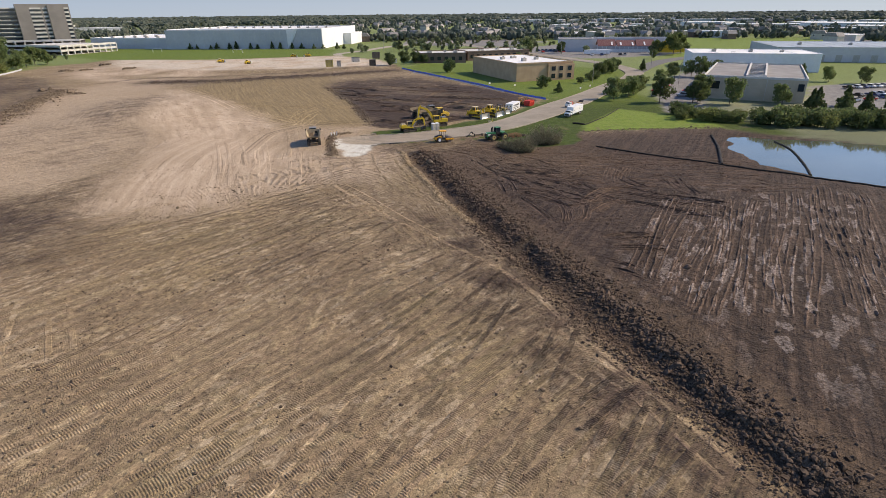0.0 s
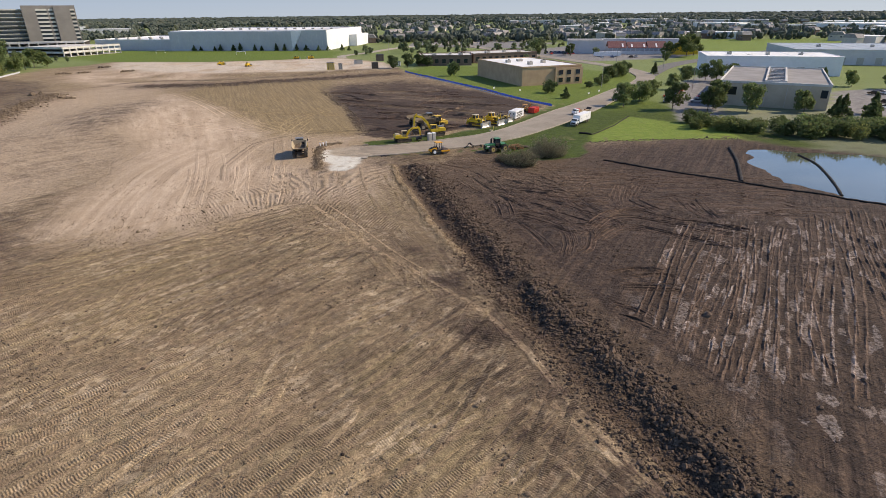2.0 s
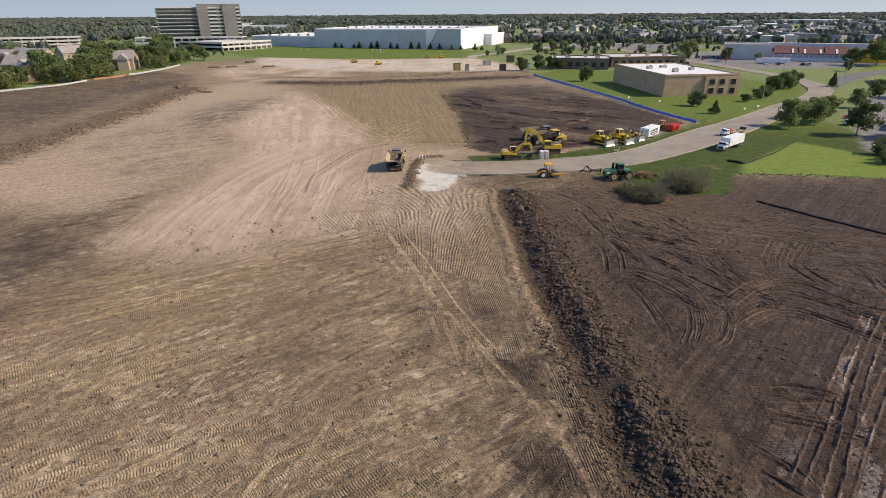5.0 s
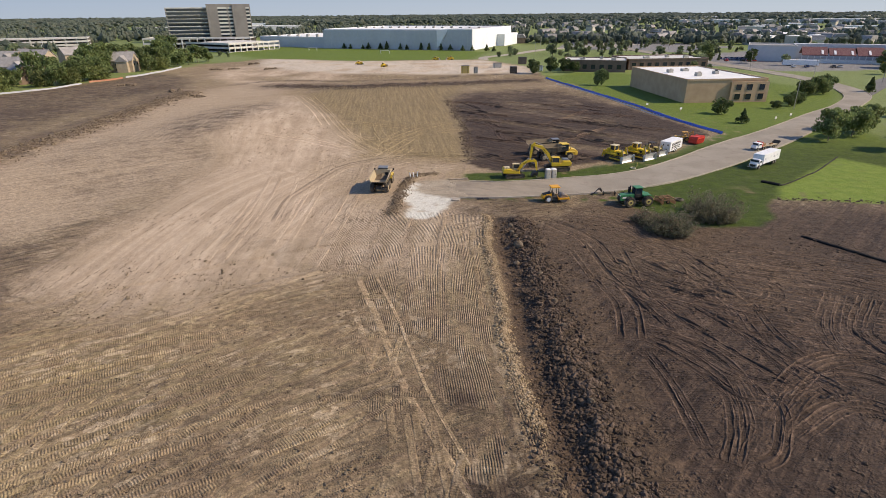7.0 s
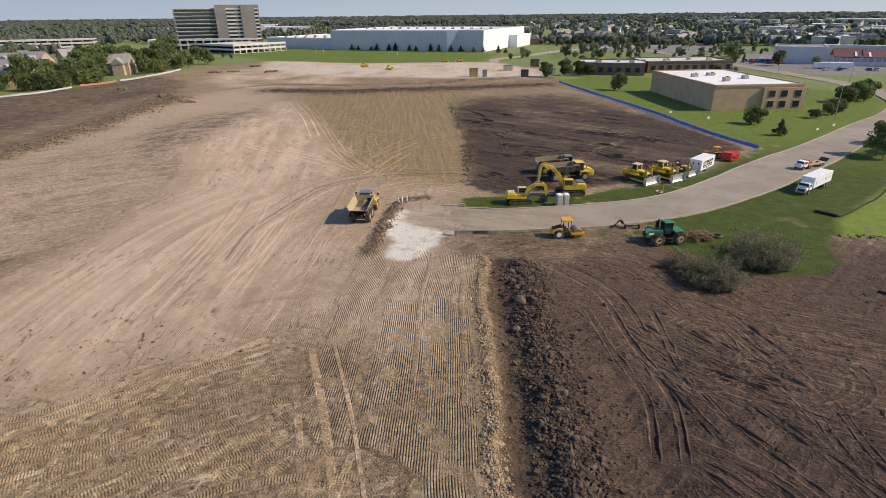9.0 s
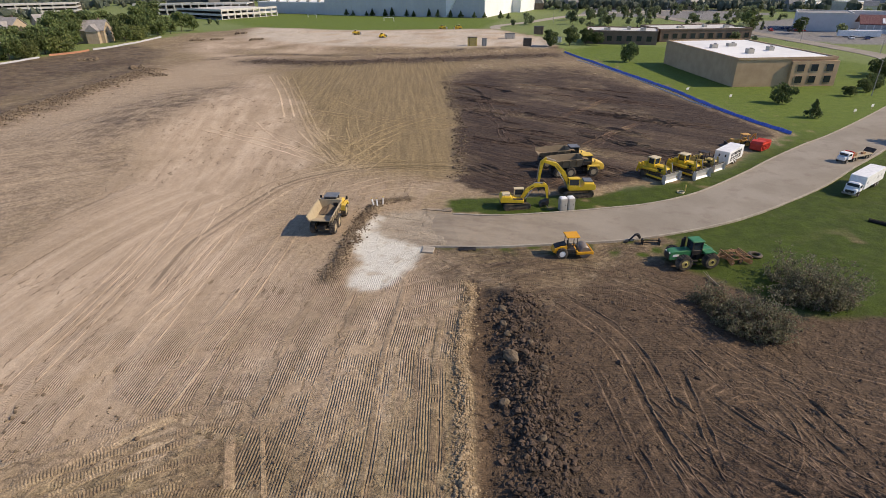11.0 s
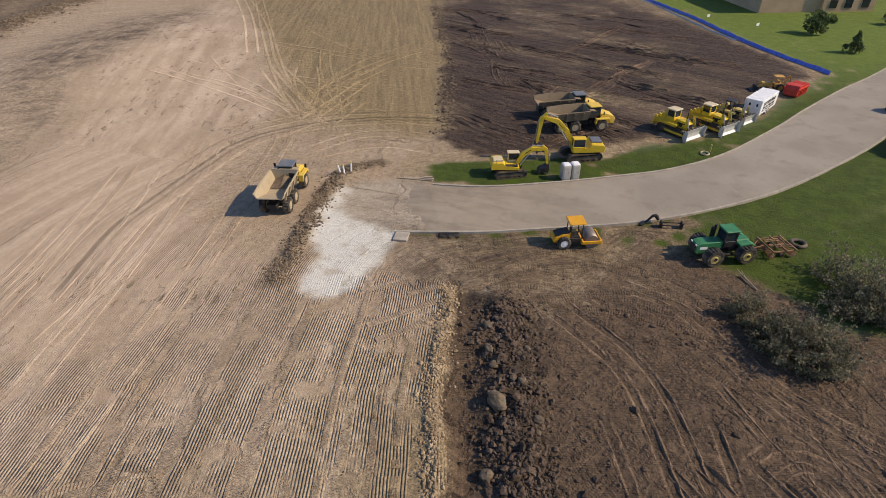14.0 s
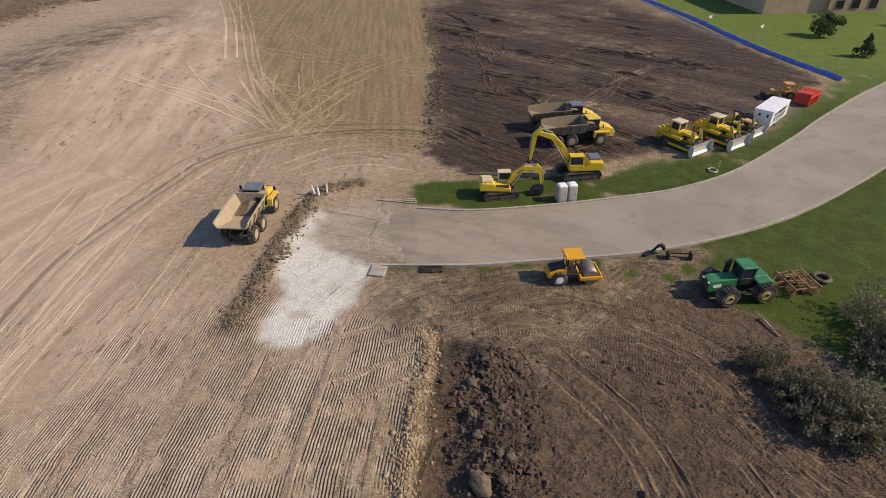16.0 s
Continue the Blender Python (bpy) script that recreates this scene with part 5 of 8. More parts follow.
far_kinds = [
    make_tree("tree", pose(-20, 520, 0), 7.6, 3.1, M_hazed_leaf, 11, "distant broad deciduous tree", 330, 0.66, group=FAR_GROUP),
    make_tree("tree", pose(-5, 545, 0), 8.4, 2.9, M_hazed_leaf_dark, 12, "distant dark deciduous tree", 330, 0.66, group=FAR_GROUP),
    make_tree("tree", pose(14, 560, 0), 7.2, 2.0, M_hazed_leaf, 13, "distant slim green tree paled by painted haze", 300, 0.58, group=FAR_GROUP),
    make_tree("conifer", pose(30, 570, 0), 6.5, 1.8, M_hazed_leaf_dark, 14, "distant dark pointed conifer", 300, 0.52, 0.08, "cone", group=FAR_GROUP),
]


def plant_far(x, y, s=1.0):
    copy_thing(far_kinds[rng.choice((0, 0, 1, 1, 2, 2, 3))], at_ground(x, y, rng.uniform(0, 360))).scale = (s * rng.uniform(0.85, 1.15),) * 2 + (s * rng.uniform(0.85, 1.15),)


def plant(kind, x, y, s=1.0):
    copy_thing(kinds[kind], at_ground(x, y, rng.uniform(0, 360))).scale = (s * rng.uniform(0.92, 1.1),) * 2 + (s * rng.uniform(0.9, 1.1),)


ROAD_TREES = [(0, 68, 206, 0.9), (0, 72, 212, 1), (1, 88, 193, 1), (1, 96, 187, 1), (0, 112, 184, 0.9), (4, 122, 169, 1.5), (4, 126, 165, 1.5), (1, 131, 160, 1.0), (4, 116, 175, 1.4), (2, 3.6, 299, 1.3), (3, -23.5, 345, 1.0), (3, -17, 352, 0.9), (3, -12, 351, 0.8), (2, 78, 284, 1.2), (2, 84, 290, 1.4), (2, 89, 297, 1.3), (1, 107, 262, 0.8), (4, 105, 300, 1.3), (1, 118, 270, 0.9), (1, 122, 268, 1.0)]
LAWN_TREES = [(0, 126, 262, 1.0), (3, 137, 373, 0.8), (5, 172, 418, 0.8), (5, 152, 412, 0.7), (3, 63, 424, 1.1), (3, 70, 476, 1.2), (3, 88, 428, 1.1), (1, 84, 188, 0.9), (4, 115, 171, 1.6), (4, 130, 180, 1.5), (1, 66, 214, 0.7), (0, 78, 222, 0.8), (0, 92, 240, 0.8), (4, 150, 262, 1.4), (4, 158, 250, 1.6), (2, 60, 248, 0.6), (2, 66, 256, 0.7), (2, 70, 262, 0.8), (0, 167, 245, 0.8), (1, 176, 238, 0.8)]
for k, x, y, s in ROAD_TREES + LAWN_TREES:
    plant(k, x, y, s)
for k in range(70):
    u = k / 69
    x, y = 68 + u * 92 + rng.uniform(-2, 2), 160 - 14 * min(1, u * 2.2) - max(0, u - 0.5) * 22 + rng.uniform(-3, 11)
    plant(rng.choice((6, 7, 7)), x, y, rng.uniform(0.55, 1.05) * (0.7 + 0.4 * u))
for k in range(46):
    u = rng.random()
    plant(rng.choice((5, 3, 0, 6)), -252 - rng.uniform(0, 22) - 14 * u, 236 + u * 140 + rng.uniform(-4, 4), rng.uniform(0.7, 1.15))
for k, x, y, s in ((0, -239, 243, 1.3), (6, -238, 249, 1.9), (0, -240, 254, 1.5), (0, -243, 262, 1.5), (6, -241, 268, 2.0), (0, -246, 273, 1.4), (6, -243, 240, 1.8), (0, -249, 312, 1.3), (5, -259, 330, 0.8), (0, -254, 340, 1.2),
                   (6, -252, 322, 1.8), (0, -256, 352, 1.3), (5, -262, 368, 0.8), (0, -258, 374, 1.2), (0, -247, 226, 1.3), (6, -243, 218, 1.9), (0, -250, 205, 1.4)):
    plant(k, x, y, s)
for k in range(24):
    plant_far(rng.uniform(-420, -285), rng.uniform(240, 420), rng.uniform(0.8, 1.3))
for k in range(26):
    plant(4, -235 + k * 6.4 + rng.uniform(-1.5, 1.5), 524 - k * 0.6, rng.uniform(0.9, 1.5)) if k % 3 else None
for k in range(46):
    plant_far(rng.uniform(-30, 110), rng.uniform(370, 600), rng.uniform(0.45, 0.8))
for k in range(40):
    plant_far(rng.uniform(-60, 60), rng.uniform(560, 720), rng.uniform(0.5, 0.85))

# the two ragged willow thickets beside the tractor
def willow_thicket(x, y, rx, ry, h, turn, seed, stems, label):
    rng = random.Random(seed)
    t = thing("willow_thicket", at_ground(x, y, turn), label, "bush", "willow thickets")
    wood, crown = shape(), shape()
    for k in range(stems):
        a, q = rng.uniform(0, 6.28), math.sqrt(rng.random())
        p = Vector((math.cos(a) * rx * q * 0.8, math.sin(a) * ry * q * 0.8, -0.1))
        tall = h * (1 - 0.55 * q * q) * rng.uniform(0.35, 1.2) * (1 if p.x > -rx * 0.2 else 0.7)
        out = Vector((math.cos(a), math.sin(a), 0)) * q * rng.uniform(0.3, 1.3) + Vector((rng.gauss(0, 0.35), rng.gauss(0, 0.35), 0))
        last = p
        for i in range(1, 6):
            f = i / 5
            spot = p + out * f * f * tall * 0.55 + Vector((rng.gauss(0, 0.06), rng.gauss(0, 0.06), tall * (f - 0.22 * f * f * f)))
            rod(wood, last, spot, 0.035 * (1.15 - f), 0.035 * (0.95 - f * 0.85), 4)
            if i > 1:
                leaves(crown, last.lerp(spot, 0.5), 0.36, 0.32, rng.randint(5, 15) if rng.random() < 0.8 else 1, 0.085, rng, 0.1)
            last = spot
    part("trunk", wood, M_bark, t)
    part("crown", crown, M_willow, t)


willow_thicket(17.4, 123.7, 4.1, 3.2, 4.3, -35, 31, 300, "ragged grey-green willow thicket beside the dark field")
willow_thicket(24.6, 130.8, 4.9, 3.2, 5.6, 20, 33, 290, "ragged grey-green willow thicket beside the harrow")
willow_thicket(14.4, 126.9, 2.6, 2.0, 3.3, -30, 38, 60, "low leggy willow scrub with bare purplish stems")
willow_thicket(22.4, 134.8, 2.2, 1.4, 5.2, 40, 36, 40, "few thin leggy willow shoots beside the harrow")

# distant woods and suburbs; the woods' colour is paled and greyed for haze
HAZED_WOOD = foliage("far_wood", (0.115, 0.142, 0.105), (0.17, 0.195, 0.145), (0.165, 0.175, 0.125), 0.25)
_b = bmesh.new()
bmesh.ops.create_icosphere(_b, subdivisions=1, radius=1.0)
_b.verts.index_update()
ICO_V, ICO_F = np.array([v.co[:] for v in _b.verts]), np.array([[v.index for v in f.verts] for f in _b.faces])
_b.free()


def lumps(name, centres, sizes, mat, seed, label, category, rough=0.35, squash=None):
    """Many uneven lumps joined in one mesh."""
    r = np.random.RandomState(seed)
    c, s = np.asarray(centres, float), np.asarray(sizes, float)
    n, k = len(c), len(ICO_V)
    jit = 1 + (r.rand(n, k, 1) - 0.5) * 2 * rough
    a = r.rand(n) * 6.28
    v = np.repeat(ICO_V[None], n, 0) * jit * s[:, None, :]
    x = v[..., 0] * np.cos(a)[:, None] - v[..., 1] * np.sin(a)[:, None]
    y = v[..., 0] * np.sin(a)[:, None] + v[..., 1] * np.cos(a)[:, None]
    v = np.stack([x, y, v[..., 2]], -1) + c[:, None, :]
    f = (ICO_F[None] + (np.arange(n) * k)[:, None, None]).reshape(-1, 3)
    me = bpy.data.meshes.new(name)
    me.from_pydata(v.reshape(-1, 3).tolist(), [], f.tolist())
    me.materials.append(mat)
    return tagged(new(name, me), label, category, kind="stuff")


r = np.random.RandomState(5)
KEEPOUT = [[(-330, 455), (-226, 392), (-80, 420), (-60, 620), (-330, 640), (-520, 700)], [(80, 395), (205, 395), (205, 530), (80, 520)], [(90, 170), (215, 170), (300, 420), (120, 350)],
           [(-30, 350), (70, 350), (80, 440), (-30, 440)], [(170, 350), (330, 340), (420, 620), (220, 620)], [(-520, 440), (-380, 440), (-380, 700), (-560, 700)]]
N = 18000
d = 640 + 4150 * r.rand(N) ** 1.5
a = np.radians(r.uniform(40, 152, N))
fx, fy = d * np.cos(a), d * np.sin(a)
wooded = vnoise(fx, fy, 210, 31) * 0.6 + vnoise(fx, fy, 60, 35) * 0.4 + np.where(fx < -0.2 * fy, 0.2, -0.11) + np.where(d > 1700, 0.14, 0)
keep = (wooded > 0.5) | ((r.rand(N) < 0.3) & (fx > -0.2 * fy))
for q in KEEPOUT:
    keep &= signed(q, fx, fy) < 0
fx, fy, d = fx[keep], fy[keep], d[keep]
h = r.uniform(5, 10.5, len(d)) * (1 + 0.35 * (d > 1500))
w = h * r.uniform(0.34, 0.55, len(d)) * (1 + 0.9 * (d > 1500) + 1.6 * (d > 2600))
pts, sizes = [], []
for k in range(2):
    o = r.normal(0, 0.4, (len(d), 2)) * w[:, None]
    pts.append(np.stack([fx + o[:, 0], fy + o[:, 1], h * r.uniform(0.42, 0.62, len(d))], 1))
    sizes.append(np.stack([w * r.uniform(0.55, 0.95, len(d)), w * r.uniform(0.55, 0.95, len(d)), h * r.uniform(0.34, 0.5, len(d))], 1))
lumps("far_woods", np.vstack(pts), np.vstack(sizes), HAZED_WOOD, 6, "distant green belts of trees with haze in their colour", "trees", 0.45)
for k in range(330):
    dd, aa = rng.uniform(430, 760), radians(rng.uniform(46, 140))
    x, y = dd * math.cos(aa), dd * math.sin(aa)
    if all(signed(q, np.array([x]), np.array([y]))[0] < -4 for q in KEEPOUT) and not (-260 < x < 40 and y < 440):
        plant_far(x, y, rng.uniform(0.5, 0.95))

# ---- buildings ----
M_roof_white = mottled("white_roof_membrane", (0.68, 0.67, 0.64), (0.8, 0.79, 0.76), 0.06, 0.7, 0.003, grain=0.05)
M_panel_grey = mottled("grey_precast", (0.48, 0.48, 0.48), (0.54, 0.54, 0.54), 0.05, 0.8, 0.003, grain=0.05)
M_panel_white = mottled("white_precast", (0.7, 0.7, 0.69), (0.78, 0.78, 0.77), 0.05, 0.8, 0.003, grain=0.05)
M_tan_wall = mottled("tan_block_wall", (0.42, 0.285, 0.17), (0.49, 0.345, 0.212), 0.35, 0.85, 0.004, grain=0.05)
M_concrete = mottled("pale_concrete", (0.5, 0.48, 0.44), (0.6, 0.58, 0.53), 0.2, 0.85, 0.004, grain=0.05)
M_grey_wall = mottled("grey_wall", (0.46, 0.385, 0.28), (0.54, 0.46, 0.345), 0.2, 0.85, 0.004, grain=0.05)
M_grey_roof = mottled("grey_roof", (0.22, 0.205, 0.19), (0.29, 0.275, 0.255), 0.15, 0.85, 0.004, grain=0.05)
M_brown_wall = mottled("brown_brick", (0.17, 0.115, 0.085), (0.22, 0.155, 0.115), 0.4, 0.85, 0.004, grain=0.05)
M_blue_roof = mottled("bluish_metal_roof", (0.3, 0.34, 0.37), (0.38, 0.42, 0.44), 0.1, 0.6, 0.004, grain=0.05)
M_shingle = mottled("grey_shingles", (0.25, 0.23, 0.215), (0.33, 0.31, 0.29), 0.6, 0.9, 0.01)
M_siding = mottled("beige_siding", (0.5, 0.45, 0.37), (0.58, 0.53, 0.45), 0.5, 0.8, 0.005, grain=0.05)
M_tower = mottled("tower_concrete", (0.21, 0.19, 0.172), (0.25, 0.228, 0.206), 0.1, 0.8, 0.004, grain=0.05)


def frame_of(a, b):
    """A pose at a whose x axis runs to b."""
    return pose(a[0], a[1], 0, 0, 0, math.degrees(math.atan2(b[1] - a[1], b[0] - a[0])))


def block(parent, name, x0, x1, y0, y1, z0, z1, mat, label=""):
    return part(name, box(shape(), ((x0 + x1) / 2, (y0 + y1) / 2, (z0 + z1) / 2), (x1 - x0, y1 - y0, z1 - z0)), mat, parent, label)


def flat_roof(parent, x0, x1, y0, y1, z, mat, rim_mat, rim=0.5):
    """A roof deck with a parapet round it."""
    block(parent, "roof", x0 + 0.3, x1 - 0.3, y0 + 0.3, y1 - 0.3, z - 0.3, z + 0.05, mat)
    bm = shape()
    for c, s in (((x0 + x1) / 2, y0), (x1 - x0 + 0.1, 0.4)), (((x0 + x1) / 2, y1), (x1 - x0 + 0.1, 0.4)), ((x0, (y0 + y1) / 2), (0.4, y1 - y0 - 0.4)), ((x1, (y0 + y1) / 2), (0.4, y1 - y0 - 0.4)):
        box(bm, (*c, z + rim / 2 - 0.1), (*s, rim + 0.2))
    part("parapet", bm, rim_mat, parent)


def window(parent, x, y, z, w, h, normal="y-", frame_mat=None):
    """A framed pane set on a wall."""
    s = {"y-": (w, 0.12, h), "y+": (w, 0.12, h), "x-": (0.12, w, h), "x+": (0.12, w, h)}[normal]
    o = {"y-": (0, -0.05), "y+": (0, 0.05), "x-": (-0.05, 0), "x+": (0.05, 0)}[normal]
    f = part("window", box(shape(), (x, y, z), (s[0] + (0.3 if s[0] > 0.2 else 0), s[1] + (0.3 if s[1] > 0.2 else 0), h + 0.3)), frame_mat or M_concrete, parent)
    part("pane", box(shape(), (x + o[0], y + o[1], z), s), M_glass, f)
    return f


def rooftop_units(m, spots, z, seed):
    q = random.Random(seed)
    for x, y in spots:
        u = thing("rooftop_unit", m @ pose(x, y, z), "grey metal air handling unit on a flat roof", "rooftop unit", "rooftop units")
        w, d, h = q.uniform(1.6, 3.2), q.uniform(1.5, 2.2), q.uniform(0.9, 1.5)
        part("casing", box(shape(), (0, 0, h / 2), (w, d, h), bevel=0.05), M_grey_plastic, u)
        part("fan", rod(shape(), (w * 0.2, 0, h), (w * 0.2, 0, h + 0.2), 0.5, seg=12), M_black, u)


# tan block office with a white roof
TB = frame_of((32.8, 253.9), (59.9, 264.3))
b = thing("tan_office_building", TB, "tan block building with white flat roof", "building")
block(b, "wall", 0, 29.2, 0, 48, 0, 7.6, M_tan_wall)
block(b, "entrance_bay", 15.8, 29.6, -0.8, 12, 0, 7.0, M_tan_wall)
flat_roof(b, 0, 29.2, 0, 48, 7.7, M_roof_white, M_tan_wall, 0.4)
for z in (2.0, 5.2):
    for x in (18.5, 22.5, 27.0):
        window(b, x, -0.82, z, 2.0, 1.9, "y-", M_tan_wall)
rooftop_units(TB, [(10, 12), (6, 26), (14, 30), (20, 18)], 7.75, 1)

# low brown office wings behind it
for a, c, depth, h in (((-18.5, 357.9), (14.4, 357.5), 22, 5.4), ((16, 372), (58, 388), 26, 5.2)):
    m = frame_of(a, c)
    L = math.hypot(c[0] - a[0], c[1] - a[1])
    b = thing("brown_office_building", m, "long low brown brick office with pale roof", "building", "brown offices")
    block(b, "wall", 0, L, 0, depth, 0, h, M_brown_wall)
    flat_roof(b, 0, L, 0, depth, h + 0.1, M_concrete, M_brown_wall)
    k = 3.0
    while k < L - 2:
        window(b, k, -0.02, 2.6, 2.2, 2.2, "y-", M_brown_wall)
        k += 4.4
    rooftop_units(m, [(L * 0.3, 9), (L * 0.6, 12), (L * 0.8, 8)], h + 0.15, 2)

# the great warehouse
m = frame_of((-250, 530), (-107, 516))
b = thing("warehouse", m, "huge pale grey precast warehouse with white ends", "building")
block(b, "wall", 0, 113, -3.0, 120, 0, 15.8, M_panel_grey, "grey precast wall")
block(b, "wall", 113.2, 143.5, 0, 120, 0, 16.2, M_panel_grey, "grey precast wall")
block(b, "end_wall", 143.6, 144.2, -0.2, 120.2, 0, 16.7, M_panel_white, "white precast end wall")
block(b, "annexe", 144.3, 152, 70, 118, 0, 10.5, M_panel_white)
# fin added in white panel to give the wall's sunlit triangle
slab_bm = shape()
wv = [slab_bm.verts.new(p) for p in ((113.1, -3.0, 0), (113.1, -3.0, 16.2), (122, -0.1, 16.2), (114.2, -0.1, 0), (113.1, -0.1, 0), (113.1, -0.1, 16.2))]
for f in ((0, 1, 2, 3), (0, 3, 4), (1, 5, 2), (0, 4, 5, 1), (3, 2, 5, 4)):
    slab_bm.faces.new([wv[i] for i in f])
part("white_wedge", slab_bm, M_panel_white, b, "white wedge shaped for the sunlit patch on the wall")
flat_roof(b, 0, 143.4, 0.2, 120, 16.1, M_roof_white, M_panel_white, 0.5)
for k in range(30):
    block(b, "panel_joint", 3.5 + k * 4.7 - 0.1, 3.6 + k * 4.7, -0.06 - (3.0 if k < 23 else 0), 0.1 - (3.0 if k < 23 else 0), 0.4, 15.2, M_concrete) if k != 23 else None
rooftop_units(m, [(x, 20 + 14 * (x % 3)) for x in range(8, 140, 9)], 16.15, 3)
m = frame_of((-330, 546), (-251, 531))
b = thing("warehouse_wing", m, "lower grey wing of the warehouse with roof plant", "building")
block(b, "wall", 0, 79, 0, 90, 0, 9.0, M_panel_grey)
flat_roof(b, 0, 79, 0, 90, 9.2, M_roof_white, M_panel_white)
rooftop_units(m, [(x, 10 + 11 * (x % 4)) for x in range(4, 78, 6)], 9.25, 4)

# office tower, seven storeys of banded glass and a concrete core
m = frame_of((-484.5, 599), (-436.5, 635))
b = thing("office_tower", m, "seven-storey office tower with dark ribbon windows", "building")
block(b, "wall", 0, 62, 0, 26, 0, 36.2, M_tower)
block(b, "core", 44, 92, -4, 24, 0, 40.5, M_tower, "taller concrete core")
block(b, "core", 72, 86, -6, -4.1, 0, 39.5, M_tower, "projecting stair shaft")
for k in range(8):
    z = 5.5 + k * 4.0
    block(b, "ribbon_window", 1.5, 43.5, -0.12, 0.1, z, z + 2.1, M_glass, "dark ribbon window")
    block(b, "sunshade", 0, 44, -0.9, -0.15, z - 0.75, z - 0.15, M_concrete)
    block(b, "ribbon_window", -0.12, 0.1, 2, 24, z, z + 2.1, M_glass, "dark ribbon window")
    for x0, x1, yy in ((56, 66, -4.12), (67.5, 71.5, -4.12), (87, 91, -4.12)):
        block(b, "window_band", x0, x1, yy, yy + 0.2, z, z + 1.9, M_glass)
        block(b, "spandrel", x0, x1, yy - 0.1, yy + 0.2, z + 1.95, z + 3.6, M_concrete)
flat_roof(b, 0, 44, 0, 26, 36.3, M_grey_roof, M_concrete, 0.8)

# open parking decks


def parking_deck(a, c, depth, h, levels, bays, label):
    m = frame_of(a, c)
    L = math.hypot(c[0] - a[0], c[1] - a[1])
    b = thing("parking_garage", m, label, "parking garage", "parking garages")
    for k in range(levels + 1):
        z = h * k / levels
        block(b, "deck", 0, L, 0, depth, max(z - 0.4, 0), max(z, 0.2), M_concrete)
        if k:
            block(b, "parapet_wall", 0, L, -0.3, -0.02, z - 0.7, z + 0.9, M_concrete)
            block(b, "parapet_wall", -0.3, -0.02, 0, depth, z - 0.7, z + 0.9, M_concrete)
    for k in range(bays + 1):
        x = L * k / bays
        block(b, "column", max(x - 0.5, 0), min(x + 0.5, L), -0.5, 0.5, 0, h + 0.5, M_concrete)
    block(b, "back_wall", 0, L, depth - 0.4, depth, 0, h, M_tower)


parking_deck((-304, 460), (-288, 512), 60, 6.6, 2, 9, "two-level pale concrete parking garage")
parking_deck((-420, 490), (-330, 530), 30, 8.6, 2, 14, "long pale parking deck beside the tower")
parking_deck((-560, 430), (-492, 496), 40, 9.5, 3, 10, "three-level parking garage behind the houses")

# grey office by the pond
m = frame_of((92.9, 201.9), (120.5, 186.6))
b = thing("grey_office_building", m, "pale grey flat-roofed office with a roof well", "building")
block(b, "wall", 0, 31.5, 0, 58, 0, 7.4, M_grey_wall)
flat_roof(b, 0, 31.5, 0, 58, 7.5, M_grey_roof, M_concrete, 0.5)
block(b, "roof_well", 13.6, 18.8, 3, 55, 7.0, 7.62, M_black, "dark sunken plant well")
for k in range(10):
    block(b, "beam", 13.6, 18.8, 5 + k * 5.2, 5.6 + k * 5.2, 7.63, 7.9, M_concrete)
for x in (13.0, 18.8):
    block(b, "roof_edge", x, x + 0.6, 2.4, 55.6, 7.5, 8.3, M_concrete)
block(b, "roof_edge", 13.6, 18.8, 2.4, 3.0, 7.5, 8.3, M_concrete)
for k in range(6):
    window(b, -0.02, 5 + k * 9, 4.8, 5.2, 2.4, "x-", M_grey_wall)
    window(b, -0.02, 5 + k * 9, 1.5, 5.2, 1.6, "x-", M_grey_wall)
window(b, 3.2, -0.02, 4.8, 4.4, 2.6, "y-", M_grey_wall)
window(b, 30.0, -0.02, 5.0, 1.8, 2.4, "y-", M_grey_wall)
for k in range(4):
    block(b, "wall_joint", 7.8 + k * 6, 7.9 + k * 6, -0.05, 0.05, 0.3, 7.0, M_concrete)
# white warehouse and the blue-grey one beyond it
for a, c, depth, h, wm, rm, nm, lab in (((129.4, 298), (186, 282), 34, 8.4, M_panel_white, M_roof_white, "white_warehouse", "long low white warehouse with a pale roof"),
                                        ((200, 345), (290, 320), 70, 8.0, M_panel_grey, M_blue_roof, "blue_warehouse", "wide low warehouse with a bluish metal roof")):
    m = frame_of(a, c)
    L = math.hypot(c[0] - a[0], c[1] - a[1])
    b = thing(nm, m, lab, "building")
    block(b, "wall", 0, L, 0, depth, 0, h, wm)
    flat_roof(b, 0, L, 0, depth, h + 0.1, rm, wm, 0.25)
    for k in range(int(L // 9)):
        block(b, "loading_door", 4 + k * 9, 7.4 + k * 9, -0.08, 0.1, 0.2, 4.0, M_grey_plastic)
        block(b, "roof_seam", 3 + k * 9, 3.15 + k * 9, 1, depth - 1, h + 0.1, h + 0.24, wm)
    rooftop_units(m, [(L * f, depth * 0.4) for f in (0.2, 0.5, 0.75)], h + 0.2, 7)

